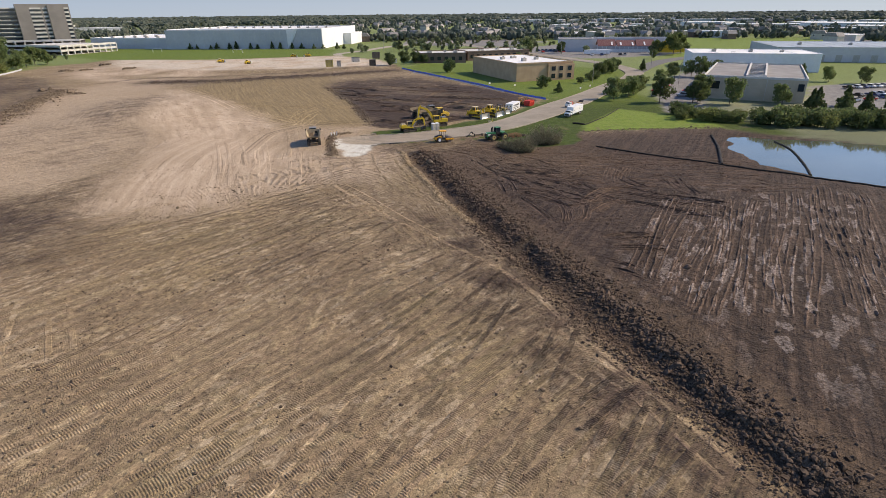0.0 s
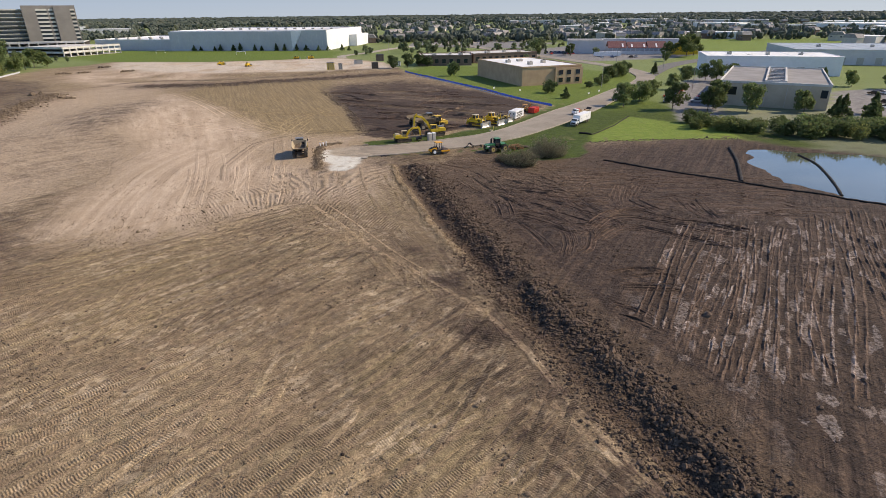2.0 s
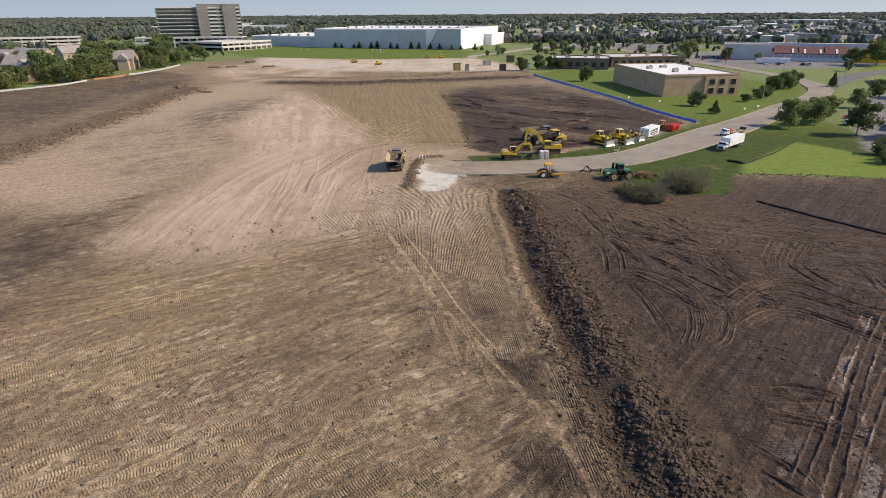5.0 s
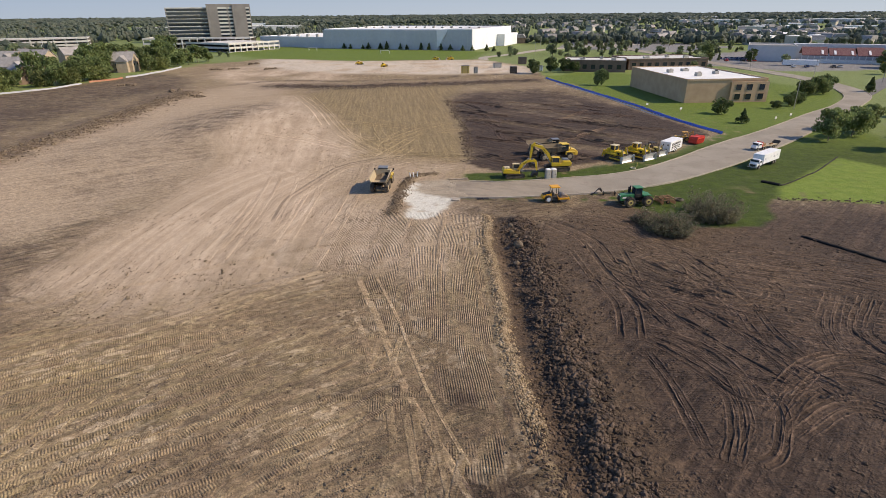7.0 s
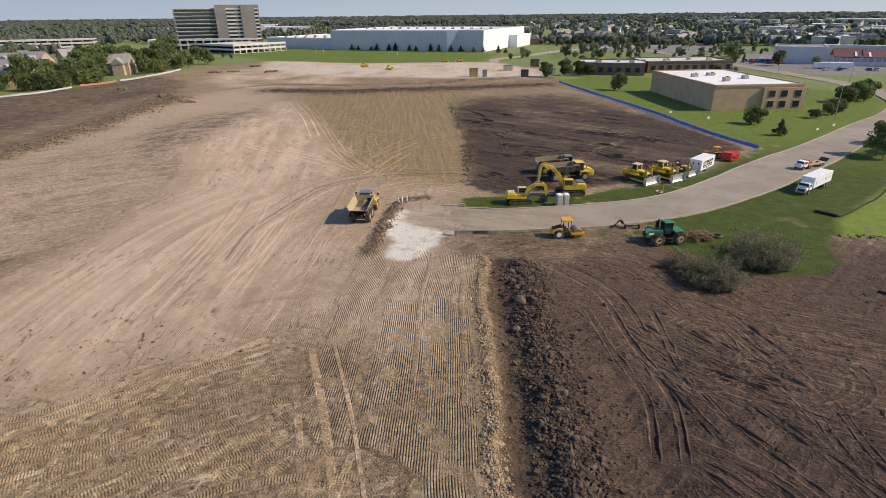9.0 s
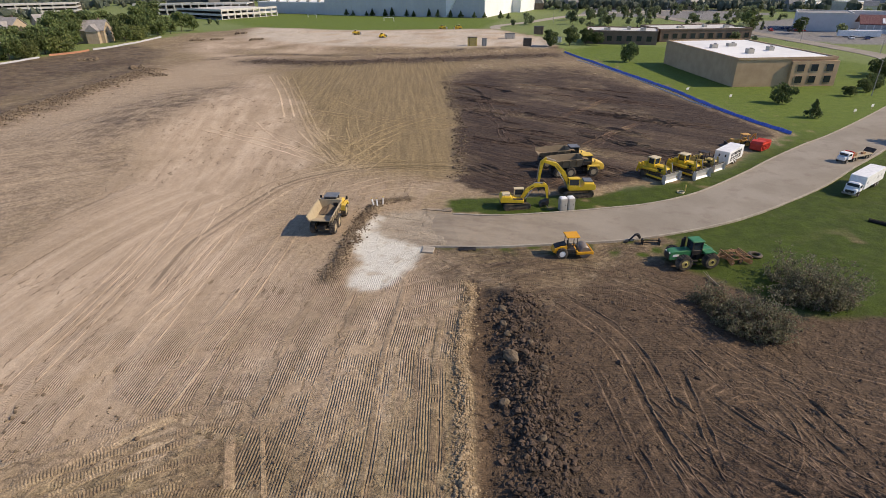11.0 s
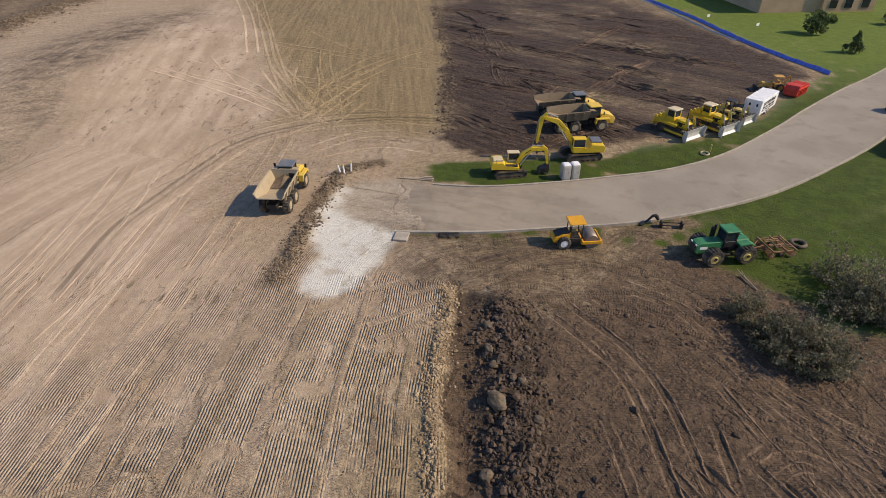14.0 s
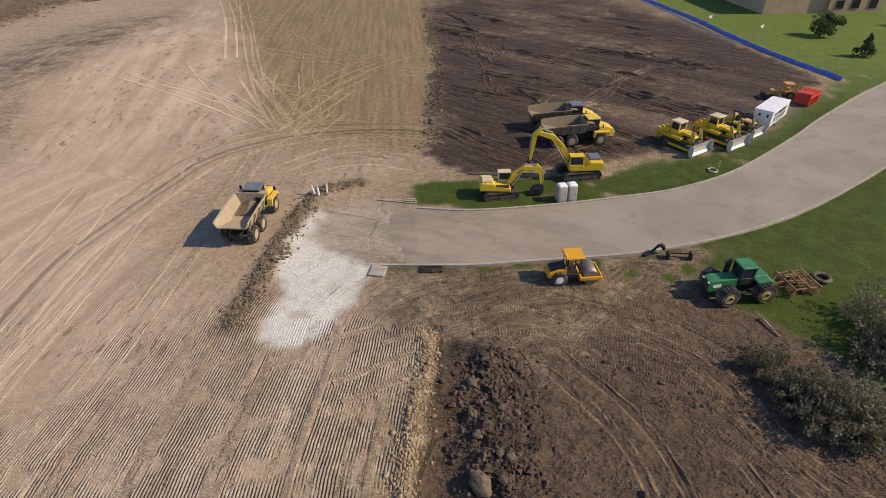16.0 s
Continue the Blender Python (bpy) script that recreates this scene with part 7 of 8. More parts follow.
def dozer(m, label, size=1.0, paint=None, canopy=False):
    paint = paint or M_yellow
    t = thing("bulldozer", m, label, "bulldozer", "bulldozers")
    for s in (-1, 1):
        crawler(t, s * 1.0, 3.9, 1.0, 0.6)
    bm = slab(shape(), [(2.0, 0.7), (2.05, 1.75), (1.6, 2.0), (0.2, 2.05), (0.2, 1.5), (-1.9, 1.5), (-2.0, 0.7)], -0.62, 0.62)
    bmesh.ops.bevel(bm, geom=list(bm.edges), offset=0.05, segments=1, affect="EDGES")
    part("hull", bm, paint, t)
    part("grille", box(shape(), (2.06, 0, 1.25), (0.06, 0.95, 0.8)), M_black, t)
    bm = shape()
    for s in (-1, 1):
        box(bm, (-0.5, s * 0.98, 1.35), (2.8, 0.7, 0.35), bevel=0.06)
    box(bm, (-1.6, 0, 1.9), (0.6, 1.7, 0.8), bevel=0.08)
    part("fender", bm, paint, t)
    if canopy:
        bm = shape()
        for sx in (-1.3, 0.1):
            for sy in (-0.7, 0.7):
                rod(bm, (sx, sy, 1.4), (sx, sy, 3.0), 0.06, seg=6)
        box(bm, (-0.6, 0, 3.05), (1.8, 1.7, 0.12), bevel=0.04)
        box(bm, (-0.8, 0, 1.8), (0.6, 0.7, 0.8), bevel=0.05)
        part("canopy", bm, M_black, t, "dark roll-over canopy")
    else:
        cab(t, (-0.65, 0, 1.5), (1.2, 1.3, 1.55), paint, M_cream)
    part("exhaust", rod(shape(), (1.2, 0.3, 2.0), (1.2, 0.3, 2.9), 0.07), M_black, t)
    # blade, curved and ribbed, with push arms and lift rams
    prof = [(2.95, 0.05), (2.75, 0.35), (2.72, 0.8), (2.85, 1.25), (2.95, 1.4), (2.87, 1.42), (2.62, 1.2), (2.55, 0.8), (2.6, 0.3), (2.87, 0.0)]
    bl = part("blade", slab(shape(), prof, -1.85, 1.85), M_blade, t, "scoured steel blade, bright from digging")
    for s in (-1, 1):
        part("end_bit", box(shape(), (2.95, s * 1.85, 0.72), (0.5, 0.06, 1.45), bevel=0.02), M_blade, bl)
    bm = shape()
    for s in (-1, 1):
        box(bm, (1.1, s * 1.42, 0.55), (3.4, 0.16, 0.26), bevel=0.03)
        rod(bm, (2.0, s * 0.62, 1.75), (2.6, s * 0.62, 0.8), 0.07)
    part("push_arm", bm, paint, t)
    for s in (-1, 1):
        bm = box(shape(), (1.95, s * 0.72, 2.0), (0.34, 0.24, 1.1), (0, -8, 0), bevel=0.04)
        box(bm, (1.75, s * 0.72, 1.5), (0.7, 0.2, 0.3), bevel=0.03)
        lift = part("lift_tower", bm, paint, t)
        part("lift_ram", rod(shape(), (1.98, s * 0.72, 2.62), (2.55, s * 0.72, 0.75), 0.075, 0.05, 8), M_steel, lift)
    for z in (0.42, 0.78, 1.14):
        part("blade_rib", box(shape(), (2.5, 0, z), (0.1, 3.4, 0.09)), M_black, bl)
    part("blade_guard", box(shape(), (2.86, 0, 1.5), (0.12, 3.2, 0.16), bevel=0.02), M_black, bl)
    for s in (-1, 1):
        part("work_light", box(shape(), (0.02, s * 0.45, 3.02), (0.1, 0.2, 0.14), bevel=0.02), M_white, t)
        part("side_grille", box(shape(), (1.1, s * 0.63, 1.5), (1.1, 0.04, 0.5)), M_black, t)
    bm = shape()
    box(bm, (-2.45, 0, 1.05), (0.5, 1.9, 0.4), bevel=0.04)
    for s in (-1, 1):
        box(bm, (-2.2, s * 0.7, 1.55), (0.7, 0.16, 0.22), (0, -30, 0), bevel=0.03)
    for y in (-0.75, 0, 0.75):
        box(bm, (-2.85, y, 1.05), (0.32, 0.16, 1.5), (0, 15, 0))
    rod(bm, (-2.0, 0.4, 1.4), (-2.5, 0.4, 0.9), 0.07)
    rod(bm, (-2.0, -0.4, 1.4), (-2.5, -0.4, 0.9), 0.07)
    part("ripper", bm, paint, t)
    t.scale = (size, size, size)
    return t


dozer(at_ground(10.0, 165.6, -40), "yellow crawler bulldozer with bright scoured blade", 1.05)
dozer(at_ground(14.7, 168.7, -40), "yellow crawler bulldozer parked in a row", 1.05)
dozer(at_ground(18.1, 173.2, -38), "small brown-yellow bulldozer with dark canopy", 0.85, M_dull_yellow, True)


def portable_toilet(m, label):
    t = thing("portable_toilet", m, label, "portable toilet", "portable toilets")
    part("cabin", box(shape(), (0, 0, 1.08), (1.12, 1.12, 2.05), bevel=0.04), M_grey_plastic, t)
    part("roof", box(shape(), (0, 0, 2.2), (1.18, 1.18, 0.26), bevel=0.1, taper=0.8), M_white, t, "white domed roof")
    d = part("door", box(shape(), (0, -0.58, 1.05), (0.72, 0.05, 1.85), bevel=0.01), M_grey_plastic, t)
    part("door_handle", box(shape(), (0.26, -0.62, 1.05), (0.06, 0.04, 0.2)), M_black, d)
    part("skid", box(shape(), (0, 0, 0.04), (1.2, 1.2, 0.1)), M_black, t)
    t.scale = (1, 1, 0.9)
    return t


portable_toilet(at_ground(-2.75, 147.1, 27), "pale grey portable toilet on the verge").scale = (0.88, 0.88, 0.86)
portable_toilet(at_ground(-1.75, 147.6, 27), "pale grey portable toilet on the verge").scale = (0.88, 0.88, 0.86)


def roller(m):
    t = thing("road_roller", m, "orange single-drum roller with orange canopy", "road roller")
    for s in (-1, 1):
        wheel(t, (-1.45, s * 0.82, 0.72), 0.72, 0.52, M_white, 16, 0.05)
    d = part("drum", rod(shape(), (1.45, -0.98, 0.74), (1.45, 0.98, 0.74), 0.74, seg=36), M_drum, t, "smooth soil-stained steel drum")
    for f in d.data.polygons:
        f.use_smooth = len(f.vertices) == 4
    bm = shape()
    for s in (-1, 1):
        box(bm, (1.35, s * 1.12, 0.8), (2.0, 0.16, 0.36), bevel=0.04)
    box(bm, (2.38, 0, 0.75), (0.16, 2.4, 0.4), bevel=0.04)
    box(bm, (0.42, 0, 0.8), (0.2, 2.3, 0.45), bevel=0.04)
    part("drum_frame", bm, M_orange, t)
    bm = slab(shape(), [(-0.75, 0.7), (-0.75, 1.65), (-1.6, 1.6), (-2.45, 1.25), (-2.6, 0.85), (-2.3, 0.65)], -0.72, 0.72)
    bmesh.ops.bevel(bm, geom=list(bm.edges), offset=0.06, segments=1, affect="EDGES")
    part("engine_hood", bm, M_orange, t)
    part("hood_top", box(shape(), (-1.6, 0, 1.58), (1.5, 1.1, 0.14), (0, -14, 0), 0.04), M_black, t, "black hood cover")
    bm = box(shape(), (-0.25, 0, 0.9), (1.1, 1.5, 0.5), bevel=0.05)
    box(bm, (-0.45, 0, 1.4), (0.5, 0.5, 0.55), bevel=0.05)
    box(bm, (-0.62, 0, 1.75), (0.14, 0.5, 0.6), bevel=0.04)
    rod(bm, (0.1, 0, 1.1), (0.25, 0, 1.75), 0.06)
    part("operator_platform", bm, M_black, t)
    bm = shape()
    for sx in (-0.8, 0.4):
        for sy in (-0.68, 0.68):
            rod(bm, (sx, sy, 1.0), (sx, sy, 2.75), 0.05, seg=6)
    part("canopy_post", bm, M_black, t)
    part("canopy", box(shape(), (-0.2, 0, 2.82), (1.75, 1.75, 0.16), bevel=0.06), M_orange, t, "bright orange canopy")
    return t


roller(at_ground(-0.05, 133.55, 22)).scale = (0.93, 0.93, 0.95)


def farm_tractor(m):
    t = thing("farm_tractor", m, "green articulated four-wheel-drive tractor with wide lugged tyres", "tractor")
    rim = painted("wheel_yellow", (0.66, 0.5, 0.16), 0.6, (0.4, 0.3, 0.16), 0.3)
    for x in (1.65, -1.65):
        for s in (-1, 1):
            wheel(t, (x, s * 1.3, 0.92), 0.92, 0.95, rim, 20, 0.075)
    bm = box(shape(), (1.5, 0, 1.05), (2.6, 1.0, 0.6), bevel=0.05)
    box(bm, (-1.5, 0, 1.05), (2.4, 1.0, 0.6), bevel=0.05)
    rod(bm, (-0.5, 0, 1.0), (0.5, 0, 1.0), 0.35)
    for x in (1.65, -1.65):
        rod(bm, (x, -1.8, 0.92), (x, 1.8, 0.92), 0.17)
    part("chassis", bm, M_black, t)
    bm = slab(shape(), [(0.45, 1.3), (0.45, 2.05), (2.5, 2.0), (3.05, 1.9), (3.12, 1.1), (2.9, 0.85)], -0.58, 0.58)
    bmesh.ops.bevel(bm, geom=list(bm.edges), offset=0.07, segments=1, affect="EDGES")
    hd = part("hood", bm, M_green, t)
    part("grille", box(shape(), (3.1, 0, 1.4), (0.08, 0.86, 0.7)), M_black, hd)
    for s in (-1, 1):
        part("side_panel", box(shape(), (2.35, s * 0.59, 1.5), (0.75, 0.03, 0.3)), M_white, hd, "pale side panel")
    for s in (-1, 1):
        part("headlight", box(shape(), (3.08, s * 0.4, 1.82), (0.08, 0.22, 0.12)), M_white, hd)
    cab(t, (-0.2, 0, 1.4), (1.25, 1.3, 1.8), M_black, M_green)
    bm = shape()
    rod(bm, (0.75, -0.75, 1.3), (0.75, -0.75, 3.2), 0.13)
    rod(bm, (0.98, -0.75, 1.6), (0.98, -0.75, 3.0), 0.16)
    part("exhaust_stack", bm, M_black, t)
    bm = shape()
    for s in (-1, 1):
        slab(bm, [(-0.9, 1.75), (-0.95, 1.9), (-2.0, 2.0), (-2.5, 1.75), (-2.45, 1.65), (-2.0, 1.88)], s * 0.5, s * 1.25)
    box(bm, (-1.6, 0, 1.7), (1.5, 0.9, 0.6), bevel=0.08)
    part("rear_body", bm, M_green, t)
    bm = box(shape(), (0.1, 1.0, 0.9), (0.6, 0.4, 0.1))
    box(bm, (0.1, 1.05, 0.5), (0.5, 0.35, 0.06))
    part("step", bm, M_black, t)
    part("drawbar", box(shape(), (-3.0, 0, 0.55), (1.0, 0.16, 0.12)), M_black, t)
    return t


farm_tractor(at_ground(13.1, 135.4, 206)).scale = (0.96, 0.96, 0.96)


def disc_harrow(m):
    t = thing("disc_harrow", m, "rusty red disc harrow hitched behind the tractor", "disc harrow")
    bm = shape()
    for y in (-1.4, 0, 1.4):
        box(bm, (0, y, 0.85), (3.2, 0.12, 0.12))
    for x in (-1.5, -0.3, 1.3):
        box(bm, (x, 0, 0.97), (0.12, 3.2, 0.12))
    box(bm, (2.3, 0, 0.7), (1.8, 0.14, 0.12), (0, 12, 0))
    rod(bm, (1.4, -1.2, 0.9), (2.9, 0, 0.6), 0.05)
    rod(bm, (1.4, 1.2, 0.9), (2.9, 0, 0.6), 0.05)
    rod(bm, (-0.2, 0, 1.0), (0.2, 0, 1.45), 0.06)
    part("frame", bm, M_rust, t)
    for x, a in ((0.9, 14), (-1.1, -14)):
        for s in (-1, 1):
            gang = part("disc_gang", rod(shape(), (x, s * 0.1, 0.36), (x + math.tan(radians(a)) * 1.5, s * 1.6, 0.36), 0.05), M_steel, t)
            for k in range(6):
                y = s * (0.25 + k * 0.24)
                px = x + math.tan(radians(a)) * abs(y)
                part("disc", rod(shape(), (px, y - 0.015, 0.36), (px, y + 0.015, 0.36), 0.32, seg=16), M_rust, gang)
    for y in (-0.95, -0.5, 0.5, 0.95):
        part("upper_brace", rod(shape(), (-1.6, y, 0.98), (1.2, y * 0.6, 1.15), 0.06, seg=6), M_rust, t)
    for x in (-1.0, 0.4):
        part("cross_brace", rod(shape(), (x, -1.1, 1.1), (x + 0.3, 1.1, 1.2), 0.07, seg=6), M_rust, t)
    for s in (-1, 1):
        wheel(t, (-0.2, s * 1.0, 0.36), 0.36, 0.24, M_rust, 12, 0.0)
    return t


disc_harrow(at_ground(18.0, 137.6, 206)).scale = (0.82, 0.82, 0.9)
old_tyre = thing("old_tyre", at_ground(20.5, 139.6, 0), "old worn tyre lying flat on the grass", "tyre")
bm = shape()
ring = [[bm.verts.new((math.cos(i / 28 * 6.2832) * (0.62 + 0.2 * math.cos(j / 8 * 6.2832)), math.sin(i / 28 * 6.2832) * (0.62 + 0.2 * math.cos(j / 8 * 6.2832)), 0.16 + 0.17 * math.sin(j / 8 * 6.2832))) for j in range(8)] for i in range(28)]
for i in range(28):
    for j in range(8):
        bm.faces.new((ring[i][j], ring[(i + 1) % 28][j], ring[(i + 1) % 28][(j + 1) % 8], ring[i][(j + 1) % 8]))
part("casing", bm, M_track, old_tyre)


def wheel_loader(m):
    t = thing("backhoe_loader", m, "weathered yellow loader with dark front bucket", "loader")
    for x, rr, w in ((1.3, 0.55, 0.4), (-1.2, 0.8, 0.5)):
        for s in (-1, 1):
            wheel(t, (x, s * 0.85, rr), rr, w, M_ochre, 14, 0.05)
    bm = box(shape(), (1.2, 0, 1.25), (1.9, 0.9, 0.9), bevel=0.08)
    box(bm, (-1.0, 0, 1.1), (1.6, 1.2, 0.7), bevel=0.06)
    part("body", bm, M_ochre, t)
    bm = shape()
    for sx in (-1.5, -0.1):
        for sy in (-0.65, 0.65):
            rod(bm, (sx, sy, 1.3), (sx, sy, 2.75), 0.06, seg=6)
    box(bm, (-0.8, 0, 2.8), (1.7, 1.6, 0.12), bevel=0.04)
    box(bm, (-0.9, 0, 1.7), (0.5, 0.6, 0.7), bevel=0.05)
    part("canopy", bm, M_ochre, t)
    bm = shape()
    for s in (-1, 1):
        beam_bm = beam(shape(), [(0.2, 1.6), (1.8, 1.5), (2.9, 0.6)], 0.14, [0.25, 0.3, 0.2])
        for v in beam_bm.verts:
            v.co.y += s * 0.62
        me_ = bpy.data.meshes.new("arm")
        beam_bm.to_mesh(me_)
        beam_bm.free()
        bm.from_mesh(me_)
        rod(bm, (1.0, s * 0.62, 0.9), (2.0, s * 0.62, 1.3), 0.06)
    part("loader_arm", bm, M_ochre, t)
    part("bucket", slab(shape(), [(2.8, 0.15), (2.75, 0.9), (3.05, 1.0), (3.0, 0.25), (3.9, 0.1), (3.9, 0.02), (2.9, 0.02)], -1.15, 1.15), M_black, t)
    bm = beam(shape(), [(-1.9, 1.0), (-2.5, 2.6), (-2.9, 3.0)], 0.25, [0.3, 0.3, 0.2])
    beam(bm, [(-2.9, 3.0), (-3.1, 1.8), (-2.8, 1.2)], 0.22, [0.2, 0.25, 0.2])
    part("backhoe_arm", bm, M_ochre, t)
    return t


wheel_loader(at_ground(25.6, 188.7, 192)).scale = (0.85, 0.85, 0.85)


def site_trailer(m):
    t = thing("box_trailer", m, "white enclosed box trailer with black writing on its side", "trailer")
    part("body", box(shape(), (0, 0, 1.5), (6.6, 2.4, 2.1), bevel=0.06), M_white, t)
    part("roof", box(shape(), (0, 0, 2.58), (6.66, 2.46, 0.08), bevel=0.03), M_white, t)
    bm = shape()
    q = random.Random(9)
    for row, (z, hh) in enumerate(((1.95, 0.5), (1.35, 0.34), (0.95, 0.2))):
        x = -2.4
        while x < 2.2:
            w = q.uniform(0.25, 0.6)
            box(bm, (x + w / 2, -1.21, z), (w, 0.02, hh))
            x += w + q.uniform(0.08, 0.3)
    part("lettering_bar", bm, M_black, t, "bars of black writing")
    for s in (-1, 1):
        for x in (-0.5, 0.45):
            wheel(t, (x, s * 1.1, 0.38), 0.38, 0.24, M_white, 12, 0.0)
    bm = box(shape(), (0, 0, 0.5), (6.4, 2.0, 0.16))
    box(bm, (-3.9, 0, 0.5), (1.6, 0.12, 0.12))
    part("underframe", bm, M_black, t)
    bm = shape()
    for x in (-2.0, 1.4):
        box(bm, (-3.31, x * 0.3, 1.9), (0.02, 0.25, 0.4))
    part("side_vent", bm, M_black, t)
    part("front_jack", rod(shape(), (-4.5, 0, 0.0), (-4.5, 0, 0.9), 0.06), M_black, t)
    return t


TR = Vector((21.9, 175.1)) + Vector((math.cos(radians(62)), math.sin(radians(62)))) * 3.3 + Vector((-math.sin(radians(62)), math.cos(radians(62)))) * 1.2 + Vector((-0.2, -0.9))
site_trailer(at_ground(TR.x, TR.y, 62))


def skip_bin(m):
    t = thing("waste_container", m, "bright red steel waste container under a red sheet", "waste container")
    bm = slab(shape(), [(-2.1, 0.15), (-2.5, 1.5), (2.5, 1.5), (2.1, 0.15)], -1.1, 1.1)
    top = [f for f in bm.faces if all(v.co.z > 1.4 for v in f.verts)]
    r = bmesh.ops.inset_region(bm, faces=top, thickness=0.1)
    for f in top:
        for v in f.verts:
            v.co.z -= 1.1
    part("hull", bm, M_red, t)
    bm = shape()
    for s in (-1, 1):
        for k in range(6):
            box(bm, (-1.8 + k * 0.72, s * 1.13, 0.85), (0.1, 0.1, 1.3))
        box(bm, (0, s * 1.13, 1.5), (5.0, 0.14, 0.14))
    part("rib", bm, M_red, t)
    bm = slab(shape(), [(-2.5, 1.5), (-1.9, 1.95), (-0.6, 2.05), (0.7, 1.85), (1.8, 2.0), (2.5, 1.5)], -1.15, 1.15)
    q = random.Random(2)
    for v in bm.verts:
        v.co += Vector((q.uniform(-0.1, 0.1), q.uniform(-0.1, 0.1), q.uniform(-0.12, 0.12)))
    part("sheet", bm, M_red, t, "sagging red cover sheet")
    return t


skip_bin(at_ground(28.9, 187.6, 57)).scale = (0.78, 0.95, 0.9)


def lorry(m, label):
    t = thing("box_truck", m, label, "truck")
    part("cargo_box", box(shape(), (-1.4, 0, 2.15), (9.2, 2.5, 2.35), bevel=0.04), M_white, t, "white box body")
    bm = box(shape(), (4.0, 0, 1.35), (1.5, 2.2, 1.3), bevel=0.12)
    box(bm, (4.2, 0, 2.1), (1.0, 2.0, 0.5), bevel=0.15, taper=0.85)
    box(bm, (5.15, 0, 1.05), (0.9, 1.9, 0.8), bevel=0.12)
    c = part("cab", bm, M_white, t)
    panes(c, "windscreen", [((4.78, 0, 1.95), (0.08, 1.8, 0.5)), ((4.1, 1.06, 1.75), (0.8, 0.1, 0.45)), ((4.1, -1.06, 1.75), (0.8, 0.1, 0.45))])
    part("grille", box(shape(), (5.62, 0, 0.95), (0.06, 1.3, 0.45)), M_black, c)
    part("bumper", box(shape(), (5.6, 0, 0.5), (0.2, 2.2, 0.25), bevel=0.03), M_steel, t)
    part("chassis", box(shape(), (-0.5, 0, 0.75), (10.4, 0.9, 0.3)), M_black, t)
    for x in (4.6, -3.2, -4.4):
        for s in (-1, 1):
            wheel(t, (x, s * 1.0, 0.5), 0.5, 0.34, M_steel, 14, 0.01)
    bm = shape()
    q = random.Random(4)
    for x, w in ((2.2, 0.5), (-2.6, 0.8), (-4.2, 0.4)):
        for s in (-1, 1):
            box(bm, (x, s * 1.262, 2.3 + q.uniform(-0.2, 0.2)), (w, 0.02, 0.5))
    part("lettering_bar", bm, M_panel_grey, t, "small grey marks")
    return t


lorry(pose(39.4, 168.0, 0.2, 0, 0, 235.4), "long white box truck parked at the kerb").scale = (0.86, 0.86, 0.82)


def flatbed(m):
    t = thing("flatbed_truck", m, "low flatbed truck and trailer with ramps parked on the road", "truck")
    bm = box(shape(), (4.3, 0, 1.5), (1.9, 2.2, 1.7), bevel=0.12)
    box(bm, (5.6, 0, 1.1), (1.0, 1.8, 0.9), bevel=0.1)
    c = part("cab", bm, M_white, t)
    panes(c, "windscreen", [((5.26, 0, 1.95), (0.06, 1.8, 0.55)), ((4.4, 1.1, 1.9), (1.1, 0.04, 0.5)), ((4.4, -1.1, 1.9), (1.1, 0.04, 0.5))])
    part("sleeper", box(shape(), (3.1, 0, 1.7), (0.5, 2.1, 1.6), bevel=0.06), M_red, t)
    part("deck", box(shape(), (-1.2, 0, 1.0), (8.0, 2.4, 0.2), bevel=0.03), M_bed, t, "worn timber deck")
    part("ramp", box(shape(), (-5.6, 0, 1.35), (1.9, 2.3, 0.14), (0, 35, 0)), M_black, t, "raised steel loading ramp")
    for x in (5.2, 2.4, 1.4, -3.0, -4.0):
        for s in (-1, 1):
            wheel(t, (x, s * 1.0, 0.48), 0.48, 0.32, M_steel, 14, 0.01)
    bm = box(shape(), (1.6, 0, 1.5), (1.6, 1.4, 0.8), bevel=0.08)
    box(bm, (-2.5, 0.3, 1.3), (1.2, 0.6, 0.4), bevel=0.05)
    part("load", bm, M_rust, t)
    part("chassis", box(shape(), (0, 0, 0.8), (10.5, 0.8, 0.2)), M_black, t)
    return t


flatbed(pose(43.4, 184.8, 0.22, 0, 0, 225)).scale = (0.72, 0.72, 0.72)


# cars on the car parks
def car(m, paint, label):
    t = thing("car", m, label, "car", "parked cars")
    bm = slab(shape(), [(-2.2, 0.35), (-2.25, 0.85), (-1.5, 0.95), (0.9, 0.95), (2.1, 0.8), (2.2, 0.4)], -0.88, 0.88)
    bmesh.ops.bevel(bm, geom=list(bm.edges), offset=0.06, segments=1, affect="EDGES")
    part("body", bm, paint, t)
    bm = slab(shape(), [(-1.7, 0.9), (-1.2, 1.45), (0.2, 1.47), (1.0, 0.9)], -0.76, 0.76)
    part("greenhouse", bm, M_glass, t)
    part("roof", box(shape(), (-0.5, 0, 1.48), (1.4, 1.4, 0.05), bevel=0.02), paint, t)
    for x in (-1.35, 1.35):
        for s in (-1, 1):
            wheel(t, (x, s * 0.78, 0.32), 0.32, 0.22, M_steel, 10, 0.0)
    return t


